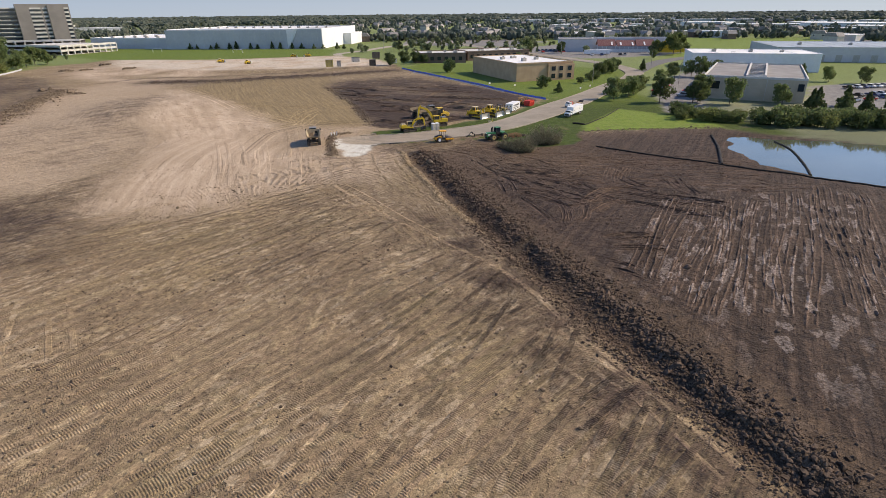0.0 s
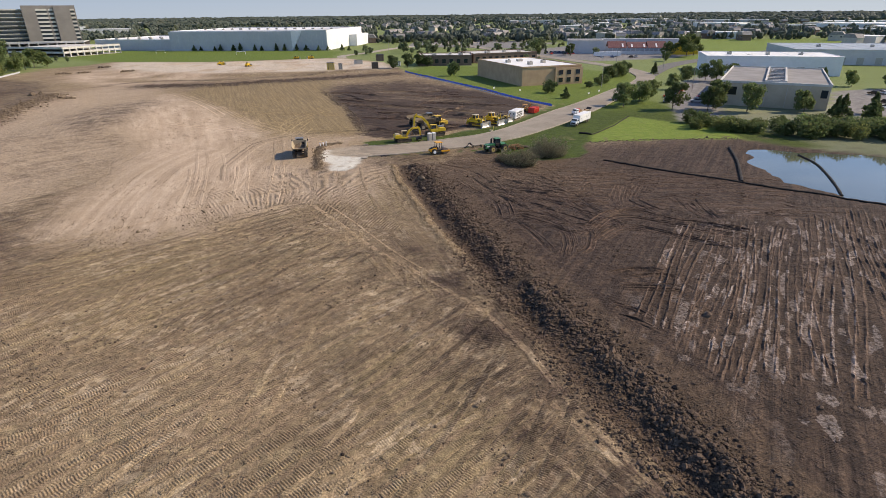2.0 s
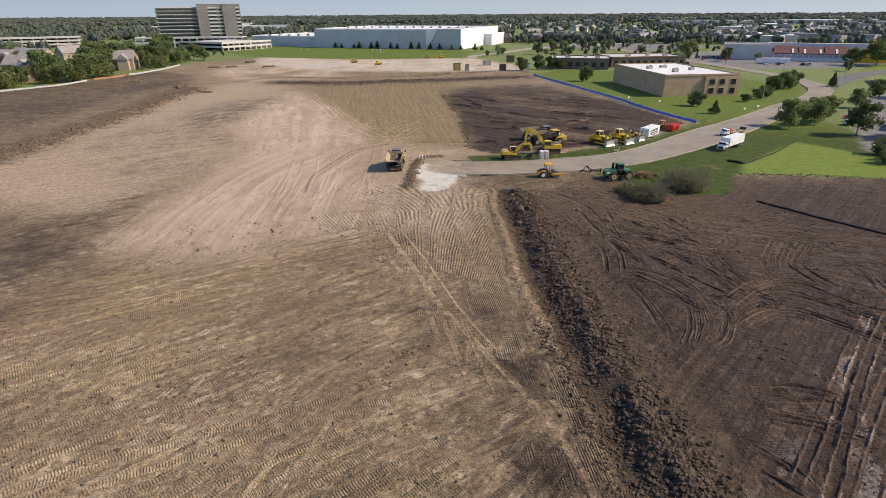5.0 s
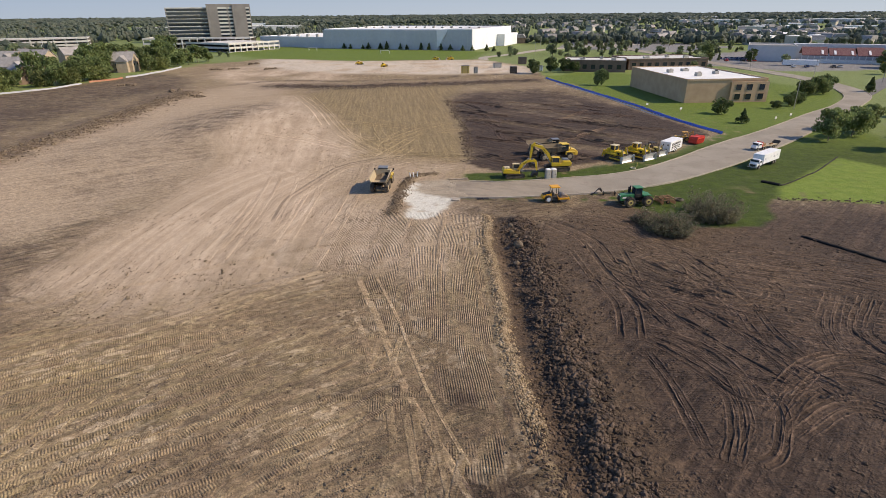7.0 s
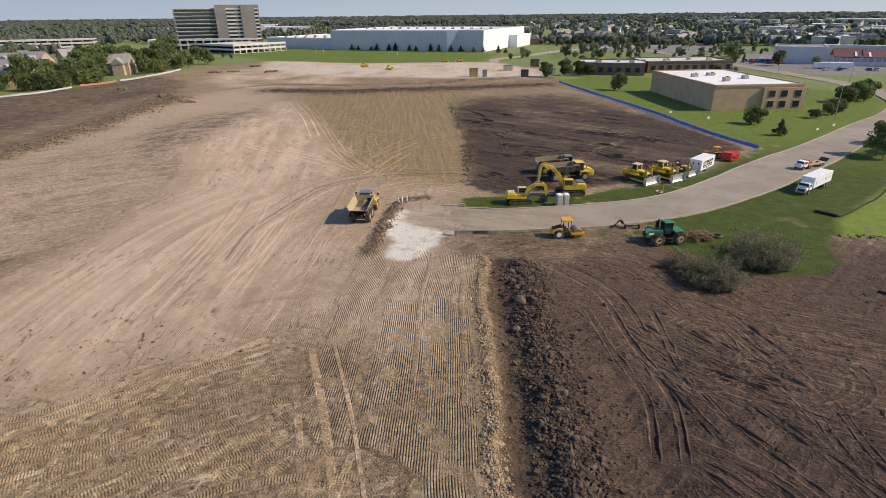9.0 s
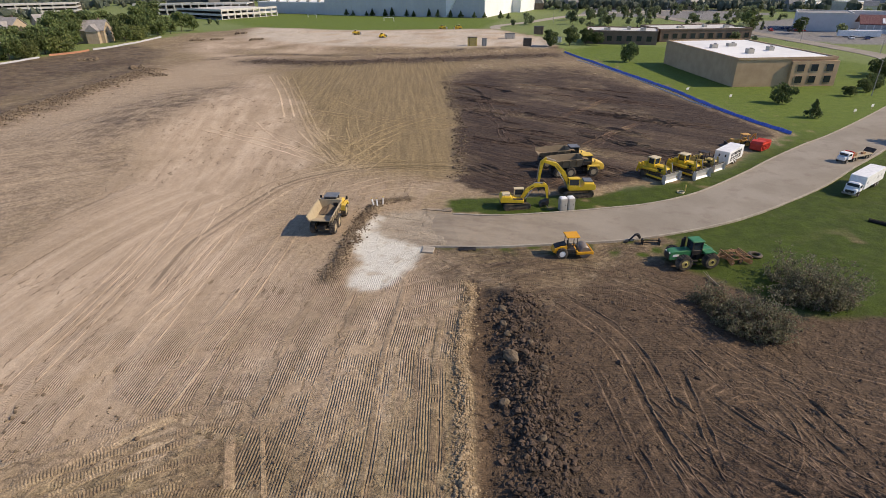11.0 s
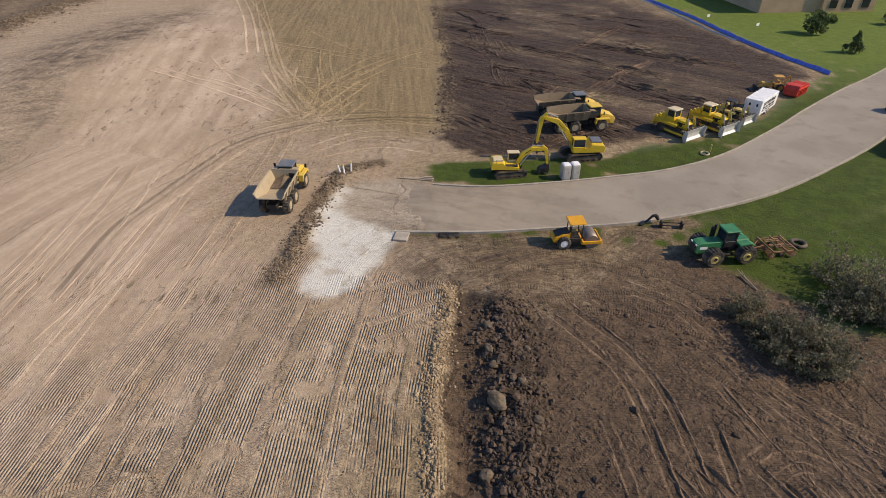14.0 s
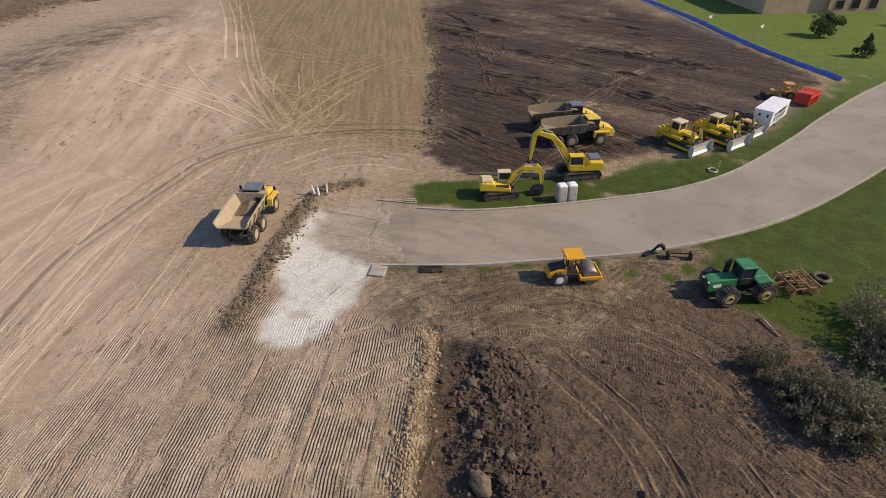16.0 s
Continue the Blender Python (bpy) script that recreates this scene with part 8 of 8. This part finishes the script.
M_blue_car = painted("blue_car_paint", (0.03, 0.06, 0.16), 0.3, amount=0.1)
M_grey_car = painted("silver_car_paint", (0.4, 0.41, 0.42), 0.3, amount=0.1)
cars = [car(pose(78, 207, 0.05, 0, 0, 60), M_grey_car, "silver parked saloon car"), car(pose(81, 213, 0.05, 0, 0, 60), M_black, "black parked saloon car"), car(pose(140, 190, 0.05, 0, 0, 10), M_white, "white parked saloon car"),
        car(pose(147, 192, 0.05, 0, 0, 10), M_red, "red parked saloon car"), car(pose(155, 196, 0.05, 0, 0, 10), M_blue_car, "dark blue parked saloon car")]
q = random.Random(8)
for (x0, y0), (dx, dy), n, a in (((83, 218), (1.6, 2.9), 9, 150), ((88, 206), (1.9, 3.0), 6, 150), ((148, 200), (3.6, 1.4), 8, 110), ((160, 222), (3.4, 1.0), 6, 110), ((70, 440), (3.2, 0.4), 8, 95), ((75, 455), (3.2, 0.4), 8, 95), ((105, 405), (3.3, 0.2), 8, 90), ((-10, 412), (3.2, 0.5), 12, 95)):
    for k in range(n):
        if q.random() < 0.75:
            copy_thing(q.choice(cars), pose(x0 + dx * k, y0 + dy * k, 0.05 + ground_z(x0 + dx * k, y0 + dy * k), 0, 0, a + q.uniform(-3, 3)))

# ---- fences, pipes, spoil and other small things ----
M_blue_cloth = painted("blue_silt_fabric", (0.07, 0.15, 0.6), 0.6, (0.25, 0.27, 0.5), 0.3)
M_white_cloth = painted("white_silt_fabric", (0.45, 0.46, 0.48), 0.7, (0.35, 0.3, 0.26), 0.4)
M_orange_cloth = painted("orange_mesh", (0.42, 0.19, 0.11), 0.7, (0.4, 0.25, 0.15), 0.2)
M_timber = mottled("weathered_timber", (0.28, 0.22, 0.15), (0.4, 0.33, 0.25), 3, 0.85, 0.006)
M_black_cloth = painted("black_fabric_tube", (0.016, 0.015, 0.014), 0.8, (0.1, 0.075, 0.055), 0.4)
M_clod = mottled("dark_clods", (0.044, 0.031, 0.0215), (0.135, 0.093, 0.065), 1.1, 0.95, 0.03)
M_pale_clod = mottled("pale_clay_lumps", (0.22, 0.155, 0.09), (0.4, 0.3, 0.185), 1.1, 0.95, 0.03)
M_rock = mottled("fieldstone", (0.1, 0.074, 0.048), (0.17, 0.13, 0.09), 2.0, 0.85, 0.02)


def silt_fence(line, n, h, cloth, label, lean=0.0):
    pts = smooth_line(line, n)
    t = thing("silt_fence", pose(pts[0][0], pts[0][1], 0), label, "fence", "silt fences")
    bm = shape()
    q = random.Random(len(line) * 7 + n)
    d = np.gradient(pts, axis=0)
    nrm = np.stack([-d[:, 1], d[:, 0]], 1) / np.hypot(*d.T)[:, None]
    rows = []
    for i, (x, y) in enumerate(pts):
        sag, wob = q.uniform(-0.12, 0.02), q.uniform(-0.08, 0.08)
        z = ground_z(x, y)
        w = nrm[i] * (wob + lean)
        rows.append([bm.verts.new((x - pts[0][0] + nrm[i][0] * o + w[0] * f, y - pts[0][1] + nrm[i][1] * o + w[1] * f, z + f * (h + sag) - 0.05)) for f, o in ((0, 0.02), (0.5, 0.02), (1, 0.02), (1, -0.02), (0.5, -0.02), (0, -0.02))])
    for a, b in zip(rows[:-1], rows[1:]):
        for k in range(5):
            bm.faces.new((a[k], a[k + 1], b[k + 1], b[k]))
    part("fabric", bm, cloth, t)
    for i in range(0, n, 3):
        x, y = pts[i]
        z = ground_z(x, y)
        part("post", box(shape(), (x - pts[0][0] + nrm[i][0] * 0.07, y - pts[0][1] + nrm[i][1] * 0.07, z + h / 2), (0.05, 0.05, h + 0.3), (q.uniform(-4, 4), q.uniform(-4, 4), 0)), M_timber, t)
    return t


silt_fence([(-23, 321), (-5.7, 286.8), (14.2, 248.1), (26.3, 219.4), (36.8, 200.8)], 90, 0.7, M_blue_cloth, "long blue fabric silt fence between earth and lawn", 0.25)
silt_fence([(-16, 300), (4, 266), (17, 236), (24, 222)], 40, 0.35, M_white_cloth, "low white fabric strip beside the blue fence", 0.2)
silt_fence([(-240, 205), (-233, 224), (-231, 236), (-234, 252)], 30, 0.8, M_white_cloth, "whitish fabric silt fence by the houses")
silt_fence([(-236, 258), (-233, 268), (-233.5, 276)], 14, 0.9, M_orange_cloth, "orange safety mesh fence by the houses")
silt_fence([(-233.5, 278), (-234, 290), (-241, 318), (-247, 335)], 34, 0.9, M_white_cloth, "whitish fabric silt fence by the houses")


def soft_tube(name, line, n, r, label, category, mat, lift=0.0, z=None):
    pts = smooth_line(line, n)
    bm = shape()
    q = random.Random(n)
    rings = []
    d = np.gradient(pts, axis=0)
    for i, (x, y) in enumerate(pts):
        gz = (ground_z(x, y) if z is None else z) + r * 0.7 + lift
        k = r * q.uniform(0.85, 1.15)
        t = d[i] / np.hypot(*d[i])
        rings.append([bm.verts.new((x - t[1] * k * 1.2 * math.cos(a), y + t[0] * k * 1.2 * math.cos(a), gz + k * math.sin(a))) for a in np.linspace(0, 2 * math.pi, 8, endpoint=False)])
    for a, b in zip(rings[:-1], rings[1:]):
        for k in range(8):
            bm.faces.new((a[k], a[(k + 1) % 8], b[(k + 1) % 8], b[k]))
    bm.faces.new(rings[0])
    bm.faces.new(rings[-1][::-1])
    t = tagged(part(name, bm, mat), label, category, "filter tubes")
    return t


soft_tube("filter_tube", [(35.8, 126.6), (45.4, 118.2), (55.8, 110.2), (61.6, 105.6), (70.8, 100.2), (79.5, 93.4), (100, 72)], 90, 0.18, "black fabric filter tube round the pond", "filter tube", M_black_cloth)
soft_tube("filter_tube", [(67.8, 137.6), (65, 129), (62.7, 122.7), (57.2, 109.6)], 40, 0.25, "black fabric filter tube down the bank", "filter tube", M_black_cloth)
soft_tube("floating_boom", [(80.6, 131.8), (80.0, 125), (77.9, 118.3), (74.5, 109.7), (71.3, 102.6)], 40, 0.2, "black floating boom across the pond corner", "boom", M_black_cloth, z=-0.5)
soft_tube("filter_tube", [(36.5, 154.9), (37.8, 154.2), (39.2, 153.1)], 10, 0.26, "short black filter tube on the grass", "filter tube", M_black_cloth)
soft_tube("filter_tube", [(39.4, 153.2), (42.2, 156.6), (46, 162), (49.2, 166.5), (57.1, 180.7)], 40, 0.12, "thin dark tube along the meadow's edge", "filter tube", M_black_cloth)
# rubble edge of the grass bank
r = np.random.RandomState(14)


def strewn(n, line, spread, size, seed, north=None):
    """Places along a line: centres and sizes of lumps."""
    q = np.random.RandomState(seed)
    p = smooth_line(line, 400)
    d = np.gradient(p, axis=0)
    nrm = np.stack([-d[:, 1], d[:, 0]], 1) / np.hypot(*d.T)[:, None]
    i = q.randint(0, 400, n)
    at = p[i] + nrm[i] * (q.normal(0, spread, n))[:, None] + q.normal(0, 0.15, (n, 2))
    s = size * np.exp(np.clip(q.normal(0, 0.45, n), -1.1, 1.05))
    c = np.array([(x, y, ground_z(x, y) + k * 0.25) for (x, y), k in zip(at, s)])
    return c, np.stack([s * q.uniform(0.7, 1.2, n), s * q.uniform(0.7, 1.2, n), s * q.uniform(0.55, 0.9, n)], 1)


MIDROW = [(a[0] * 0.31 + b[0] * 0.69, a[1] * 0.31 + b[1] * 0.69) for a, b in zip(WINDROW_W, WINDROW_E)][:-1]
MIDROW[0] = (-4.9, 122.5)
c, s = strewn(13500, MIDROW, 1.3, 0.105, 1)
k = np.abs(c[:, 1] - 0.9 * (c[:, 0] - 11.3) - 69) + np.random.RandomState(9).rand(len(c)) * 1.4 > 1.7
c, s = c[k], s[k]
lumps("soil_clods", c, s, M_clod, 3, "heaped dark topsoil clods along the windrow", "clods", 0.45)
HALFROW = [((a[0] + b[0]) / 2, (a[1] + b[1]) / 2) for a, b in zip(WINDROW_W[4:], WINDROW_E[4:])]
c, s = strewn(5500, HALFROW, 1.7, 0.085, 19)
k = np.abs(c[:, 1] - 0.9 * (c[:, 0] - 11.3) - 69) > 1.6
lumps("soil_clods", c[k], s[k], M_clod, 19, "smaller dark clods rolled off the windrow", "clods", 0.45)
LIP = [(x - 0.4, y) for x, y in WINDROW_W][:6]
c, s = strewn(3800, LIP, 0.45, 0.07, 2)
lumps("clay_lumps", c, s, M_pale_clod, 4, "pale crumbled clay lumps along the cut edge", "lumps", 0.3)
c, s = strewn(2600, [(-24.8, 119.5), (-26.6, 127.9), (-28.6, 137.8), (-28.2, 142.5), (-25, 145)], 0.6, 0.075, 5)
lumps("clay_lumps", c, s, M_soil, 5, "broken soil lumps beside the white gravel", "lumps", 0.3)
c, s = strewn(3600, [(x, y) for x, y in WEST_BERM], 2.6, 0.17, 6)
lumps("soil_clods", c, s, M_soil, 6, "rough brown clods on the far soil bank", "clods", 0.3)
c, s = strewn(900, [(-136, 266), (-107, 269), (-76, 285), (-29, 311)], 3.5, 0.14, 7)
lumps("soil_clods", c, s, M_clod, 7, "rough dark clods along the far cut edge", "clods", 0.3)
c, s = strewn(220, [(37, 144.4), (45.5, 146.2), (56, 147.4), (75, 147.4)], 0.5, 0.13, 8)
lumps("bank_rubble", c, s, M_rock, 8, "pale stones along the grass bank's foot", "stones", 0.3)
c, s = strewn(3600, [(4.4, 77.5)] + WINDROW_W[6:], 1.0, 0.075, 9)
lumps("soil_clods", c, s, M_clod, 9, "dark crumbled clods along the windrow's ragged edge", "clods", 0.4)
# loose crumbs scattered over the worked field
q = np.random.RandomState(21)
n = 6000
cx, cy = q.uniform(-50, 40, n), 24 + 106 * q.rand(n) ** 1.3
k = (sampled(tan, cx, cy) < 0.15 + 0.1 * q.rand(n)) & (sampled(fan, cx, cy) < 0.5)
cx, cy = cx[k], cy[k]
n = len(cx)
s0 = 0.035 * np.exp(q.normal(0, 0.5, n))
c = np.array([(x, y, ground_z(x, y) + v * 0.3) for x, y, v in zip(cx, cy, s0)])
lumps("soil_crumbs", c, np.stack([s0, s0, s0 * 0.7], 1) * 1.3, M_clod, 22, "small loose soil crumbs over the field", "crumbs", 0.3)

q = np.random.RandomState(23)
cx, cy = q.uniform(2, 42, 9000), q.uniform(50, 126, 9000)
k = (along(WINDROW_E, cx, cy)[1] > 1.5) & (vnoise(cx, cy, 3.2, 83) + 0.25 * q.rand(9000) > 0.72) & (sampled(grass, cx, cy) < 0.1)
s0 = 0.06 * np.exp(q.normal(0, 0.45, k.sum()))
c = np.array([(x, y, ground_z(x, y) + v * 0.3) for x, y, v in zip(cx[k], cy[k], s0)])
lumps("soil_clods", c, np.stack([s0, s0, s0 * 0.7], 1) * 1.3, M_clod, 24, "loose dark clods between the ruts", "clods", 0.4)

c, s = strewn(700, [(-50, 241), (-40, 216), (-31, 191), (-25, 172), (-20.5, 155)], 0.8, 0.14, 27)
lumps("soil_clods", c, s, M_soil, 27, "rough brown clods along the dark cut's edge", "clods", 0.35)
q = np.random.RandomState(26)
cx, cy = q.uniform(-52, 14, 26000), 24 + 74 * q.rand(26000)
k = (along(PALE_TRACK, cx, cy)[1] < 3) & (along(WINDROW_W, cx, cy)[1] < -1) & (vnoise(cx, cy, 2.4, 84) * 0.6 + vnoise(cx, cy, 9, 85) * 0.4 + 0.3 * q.rand(26000) > 0.78)
s0 = 0.042 * np.exp(q.normal(0, 0.45, k.sum()))
c = np.array([(x, y, ground_z(x, y) + v * 0.5) for x, y, v in zip(cx[k], cy[k], s0)])
lumps("soil_crumbs", c, np.stack([s0, s0, s0 * 0.8], 1) * 1.3, M_soil, 28, "loose brown crumbs over the stripped field", "crumbs", 0.35)
FAR_HEAPS = [[(-219, 325), (-216, 327), (-213, 328)], [(-210, 330), (-207, 332), (-204, 332)], [(-213, 355), (-210, 357), (-207, 357)], [(-184, 329), (-181, 330), (-178, 331)],
             [(-212, 253), (-208, 253), (-203, 251)], [(-172, 239), (-168, 237), (-165, 236)], [(-153, 229), (-149, 228), (-146, 226)]]
for no, line in enumerate(FAR_HEAPS):
    c, s = strewn(70, line, 1.0, 0.42, 40 + no)
    lumps("soil_heap", c, s, M_soil, 40 + no, "low heap of dumped brown soil on the far pad", "soil heap", 0.3)

# single fieldstones lying on the windrow


def boulder(x, y, w, d, h, seed, mat=None):
    bm = shape()
    bmesh.ops.create_icosphere(bm, subdivisions=3, radius=1.0)
    o = Vector((seed * 7.1, seed * 3.3, 0))
    for v in bm.verts:
        k = 1 + 0.28 * noise.noise(v.co * 1.3 + o) + 0.08 * noise.noise(v.co * 4 + o)
        v.co = Vector((v.co.x * w * k, v.co.y * d * k, v.co.z * h * k))
    t = tagged(part("boulder", bm, mat or M_rock), "rounded tan fieldstone lying in dark soil", "boulder", "boulders")
    t.matrix_world = pose(x, y, ground_z(x, y) + h * 0.45, 0, 0, seed * 37)
    return t


for k, (x, y, w, d, h) in enumerate(((-2.9, 112.3, 0.62, 0.85, 0.6), (-1.6, 114.3, 0.3, 0.3, 0.25), (-3.9, 115.6, 0.32, 0.36, 0.3), (-4.6, 117.0, 0.38, 0.3, 0.28), (0.0, 111.6, 0.35, 0.28, 0.25), (0.2, 110.6, 0.2, 0.2, 0.16), (-3.6, 113.0, 0.2, 0.17, 0.16),
                                      (-2.3, 106.9, 0.36, 0.42, 0.3), (-5.3, 119.5, 0.42, 0.34, 0.3), (-1.9, 118.0, 0.26, 0.24, 0.2), (1.2, 103.5, 0.3, 0.26, 0.22), (3.6, 97.5, 0.34, 0.3, 0.25), (5.0, 92.2, 0.26, 0.3, 0.22), (8.2, 80.5, 0.32, 0.26, 0.24))):
    boulder(x, y, w, d, h, k + 1)

# fallen pale log, concrete slab, frames and pipes beside the road
bm = shape()
rod(bm, (0, 0, 0.22), (1.0, -1.75, 0.1), 0.09, 0.06, 8)
rod(bm, (0.2, -0.2, 0.2), (-0.25, -0.1, 0.8), 0.05, 0.02, 6)
rod(bm, (0, 0, 0.22), (-0.5, 0.4, 0.55), 0.06, 0.02, 6)
tagged(part("fallen_log", bm, M_timber), "pale barkless fallen log in the grass", "log").matrix_world = at_ground(14.7, 132.4)
tagged(part("concrete_slab", box(shape(), (0, 0, 0.1), (1.4, 1.5, 0.22), bevel=0.03), M_kerb), "square pale concrete drain slab", "slab").matrix_world = at_ground(-16.6, 129.6, 8)
t = thing("pallet", at_ground(-12.2, 131.3, 20), "dark wooden pallet lying by the kerb", "pallet")
for k in range(6):
    part("board", box(shape(), (0, -0.5 + k * 0.2, 0.16), (2.1, 0.12, 0.04)), M_black, t)
for k in (-0.9, 0, 0.9):
    part("bearer", box(shape(), (k, 0, 0.07), (0.1, 1.1, 0.12)), M_black, t)
for k, (x, y, tx, ty) in enumerate(((-28.9, 140.8, 6, -12), (-28.1, 140.4, -4, -8), (-27.8, 141.6, 4, 6))):
    t = thing("survey_stake", pose(x, y, ground_z(x, y) + 0.1, tx, ty, 0), "white tipped survey stake in broken soil", "stake", "survey stakes")
    part("shaft", rod(shape(), (0, 0, -0.3), (0, 0, 1.0), 0.11, seg=8), M_white, t)
    part("cap", rod(shape(), (0, 0, 1.0), (0, 0, 1.15), 0.115, seg=8), M_dull_yellow, t)
t = thing("hose_reel_frame", at_ground(8.9, 139.3, 12), "low black steel frame on the verge", "frame")
part("rail", box(shape(), (0, 0.3, 0.35), (2.2, 0.08, 0.08)), M_black, t)
part("rail", box(shape(), (0, -0.3, 0.35), (2.2, 0.08, 0.08)), M_black, t)
for x in (-1.0, 1.0):
    part("upright", box(shape(), (x, 0, 0.3), (0.1, 0.7, 0.7)), M_black, t)
t = thing("corrugated_pipe", at_ground(7.0, 139.4, 30), "bent black corrugated pipe on the verge", "pipe")
bm = shape()
rings = []
bend = [(-1.3, 0.1), (-0.9, 0.16), (-0.45, 0.55), (-0.05, 0.95), (0.25, 1.02), (0.5, 0.8), (0.7, 0.5)]
for k, (x, z) in enumerate(bend):
    w = 0.15 + 0.02 * (k % 2)
    rings.append([bm.verts.new((x + w * 0.7 * math.cos(a), w * math.sin(a), z + w * math.cos(a))) for a in np.linspace(0, 2 * math.pi, 8, endpoint=False)])
for p, q in zip(rings[:-1], rings[1:]):
    for k in range(8):
        bm.faces.new((p[k], p[(k + 1) % 8], q[(k + 1) % 8], q[k]))
bm.faces.new(rings[0])
bm.faces.new(rings[-1][::-1])
part("pipe", bm, M_black, t)
t = thing("timber_stack", at_ground(-19.6, 141.9, 6), "weathered planks and a low stack by the kerb", "timber")
for k, (x, y, z, w) in enumerate(((0, 0, 0.08, 4.2), (0.3, 0.3, 0.08, 3.6), (1.4, 0.15, 0.22, 1.2), (1.5, 0.3, 0.34, 1.0))):
    part("plank", box(shape(), (x, y, z), (w, 0.24, 0.12), (0, 0, 3 * k), bevel=0.01), M_timber, t)
t = thing("hose_coil", at_ground(13.5, 159.1), "pale coiled hose lying on the verge grass", "hose")
bm = shape()
for k in range(2):
    ring = [[bm.verts.new(((0.5 + 0.06 * math.cos(b)) * math.cos(a), (0.5 + 0.06 * math.cos(b)) * math.sin(a), 0.08 + k * 0.1 + 0.06 * math.sin(b))) for b in np.linspace(0, 2 * math.pi, 6, endpoint=False)] for a in np.linspace(0, 2 * math.pi, 20, endpoint=False)]
    for p, q in zip(ring, ring[1:] + ring[:1]):
        for i in range(6):
            bm.faces.new((p[i], p[(i + 1) % 6], q[(i + 1) % 6], q[i]))
part("coil", bm, M_cream, t)
t = thing("marker_post", at_ground(14.2, 160.1), "short yellow marker post on the verge", "post")
part("post", rod(shape(), (0, 0, -0.1), (0, 0, 0.9), 0.08, 0.07, 8), M_dull_yellow, t)
part("cap", rod(shape(), (0, 0, 0.9), (0, 0, 0.98), 0.1, seg=8), M_dull_yellow, t)

# yard on the far pad: stacked blocks, container, pallets, two small machines
for x, y, w, d, h, mat, lab in ((-64.8, 326.8, 4.2, 3, 3.6, M_dull_yellow, "stack of brown wrapped blocks"), (-59.5, 327.8, 2.2, 2.2, 3.0, M_grey_plastic, "grey wrapped pallet load"), (-40.8, 332, 3.6, 2.6, 3.2, M_track, "dark steel storage container"),
                                 (-55, 362, 5, 3, 2.4, M_siding, "pale stacked building boards"), (-46, 396, 5, 4, 4.0, M_brown_wall, "dark brown storage box"), (-30, 352, 3.4, 2.4, 2.4, M_white, "white steel site cabin box")):
    t = thing("stacked_load", pose(x, y, ground_z(x, y), 0, 0, 12), lab, "stack", "pad stores")
    part("load", box(shape(), (0, 0, h / 2), (w, d, h), bevel=0.08), mat, t)
    part("cover", box(shape(), (0, 0, h + 0.06), (w * 1.03, d * 1.03, 0.12), bevel=0.04), M_black, t)
    for k in (-0.3, 0.3):
        part("strap", box(shape(), (k * w, 0, h / 2), (0.12, d + 0.04, h + 0.02)), M_black, t)
for x, y, a in ((-140.9, 364.2, 30), (-107.5, 415, 10), (-96, 409, 200), (-120, 352, 80)):
    dozer(pose(x, y, ground_z(x, y), 0, 0, a), "small yellow bulldozer far off on the pad", 0.8)

# goals on the playing field
for x, y, a in ((-167.4, 471.3, 8), (-244.5, 495, 8)):
    t = thing("football_goal", pose(x, y, ground_z(x, y), 0, 0, a), "white metal football goal on the playing field", "goal", "football goals")
    for sx in (-3.6, 3.6):
        part("post", rod(shape(), (sx, 0, 0), (sx, 0, 2.4), 0.12), M_white, t)
        part("stay", rod(shape(), (sx, 0, 2.4), (sx, 1.8, 0), 0.07), M_white, t)
    part("crossbar", rod(shape(), (-3.6, 0, 2.4), (3.6, 0, 2.4), 0.12), M_white, t)
for x, y in ((54.8, 224.6), (60.4, 231.6), (20, 243), (30, 236)):
    t = thing("lawn_sign", pose(x, y, ground_z(x, y), 0, 0, 40), "small white sign board on the lawn", "sign", "lawn signs")
    part("board", box(shape(), (0, 0, 0.9), (0.9, 0.06, 0.6), bevel=0.01), M_white, t)
    part("post", box(shape(), (0, 0.06, 0.45), (0.08, 0.06, 1.1)), M_timber, t)
# street lamps
lamp = None
for x, y in ((-48, 470), (-20, 520), (10, 470), (50, 545), (98, 345), (80, 390), (120, 330), (66, 250), (100, 240), (150, 300), (28, 600), (-60, 600), (130, 560)):
    if lamp is None:
        lamp = thing("street_lamp", pose(x, y, 0), "tall slim grey street lamp", "lamp", "street lamps")
        part("pole", rod(shape(), (0, 0, 0), (0, 0, 9), 0.13, 0.08, 8), M_steel, lamp)
        part("arm", rod(shape(), (0, 0, 8.9), (1.4, 0, 9.2), 0.06, seg=6), M_steel, lamp)
        part("lantern", box(shape(), (1.7, 0, 9.2), (0.8, 0.35, 0.16), bevel=0.04), M_grey_plastic, lamp)
    else:
        copy_thing(lamp, pose(x, y, 0, 0, 0, (x * 7) % 360))
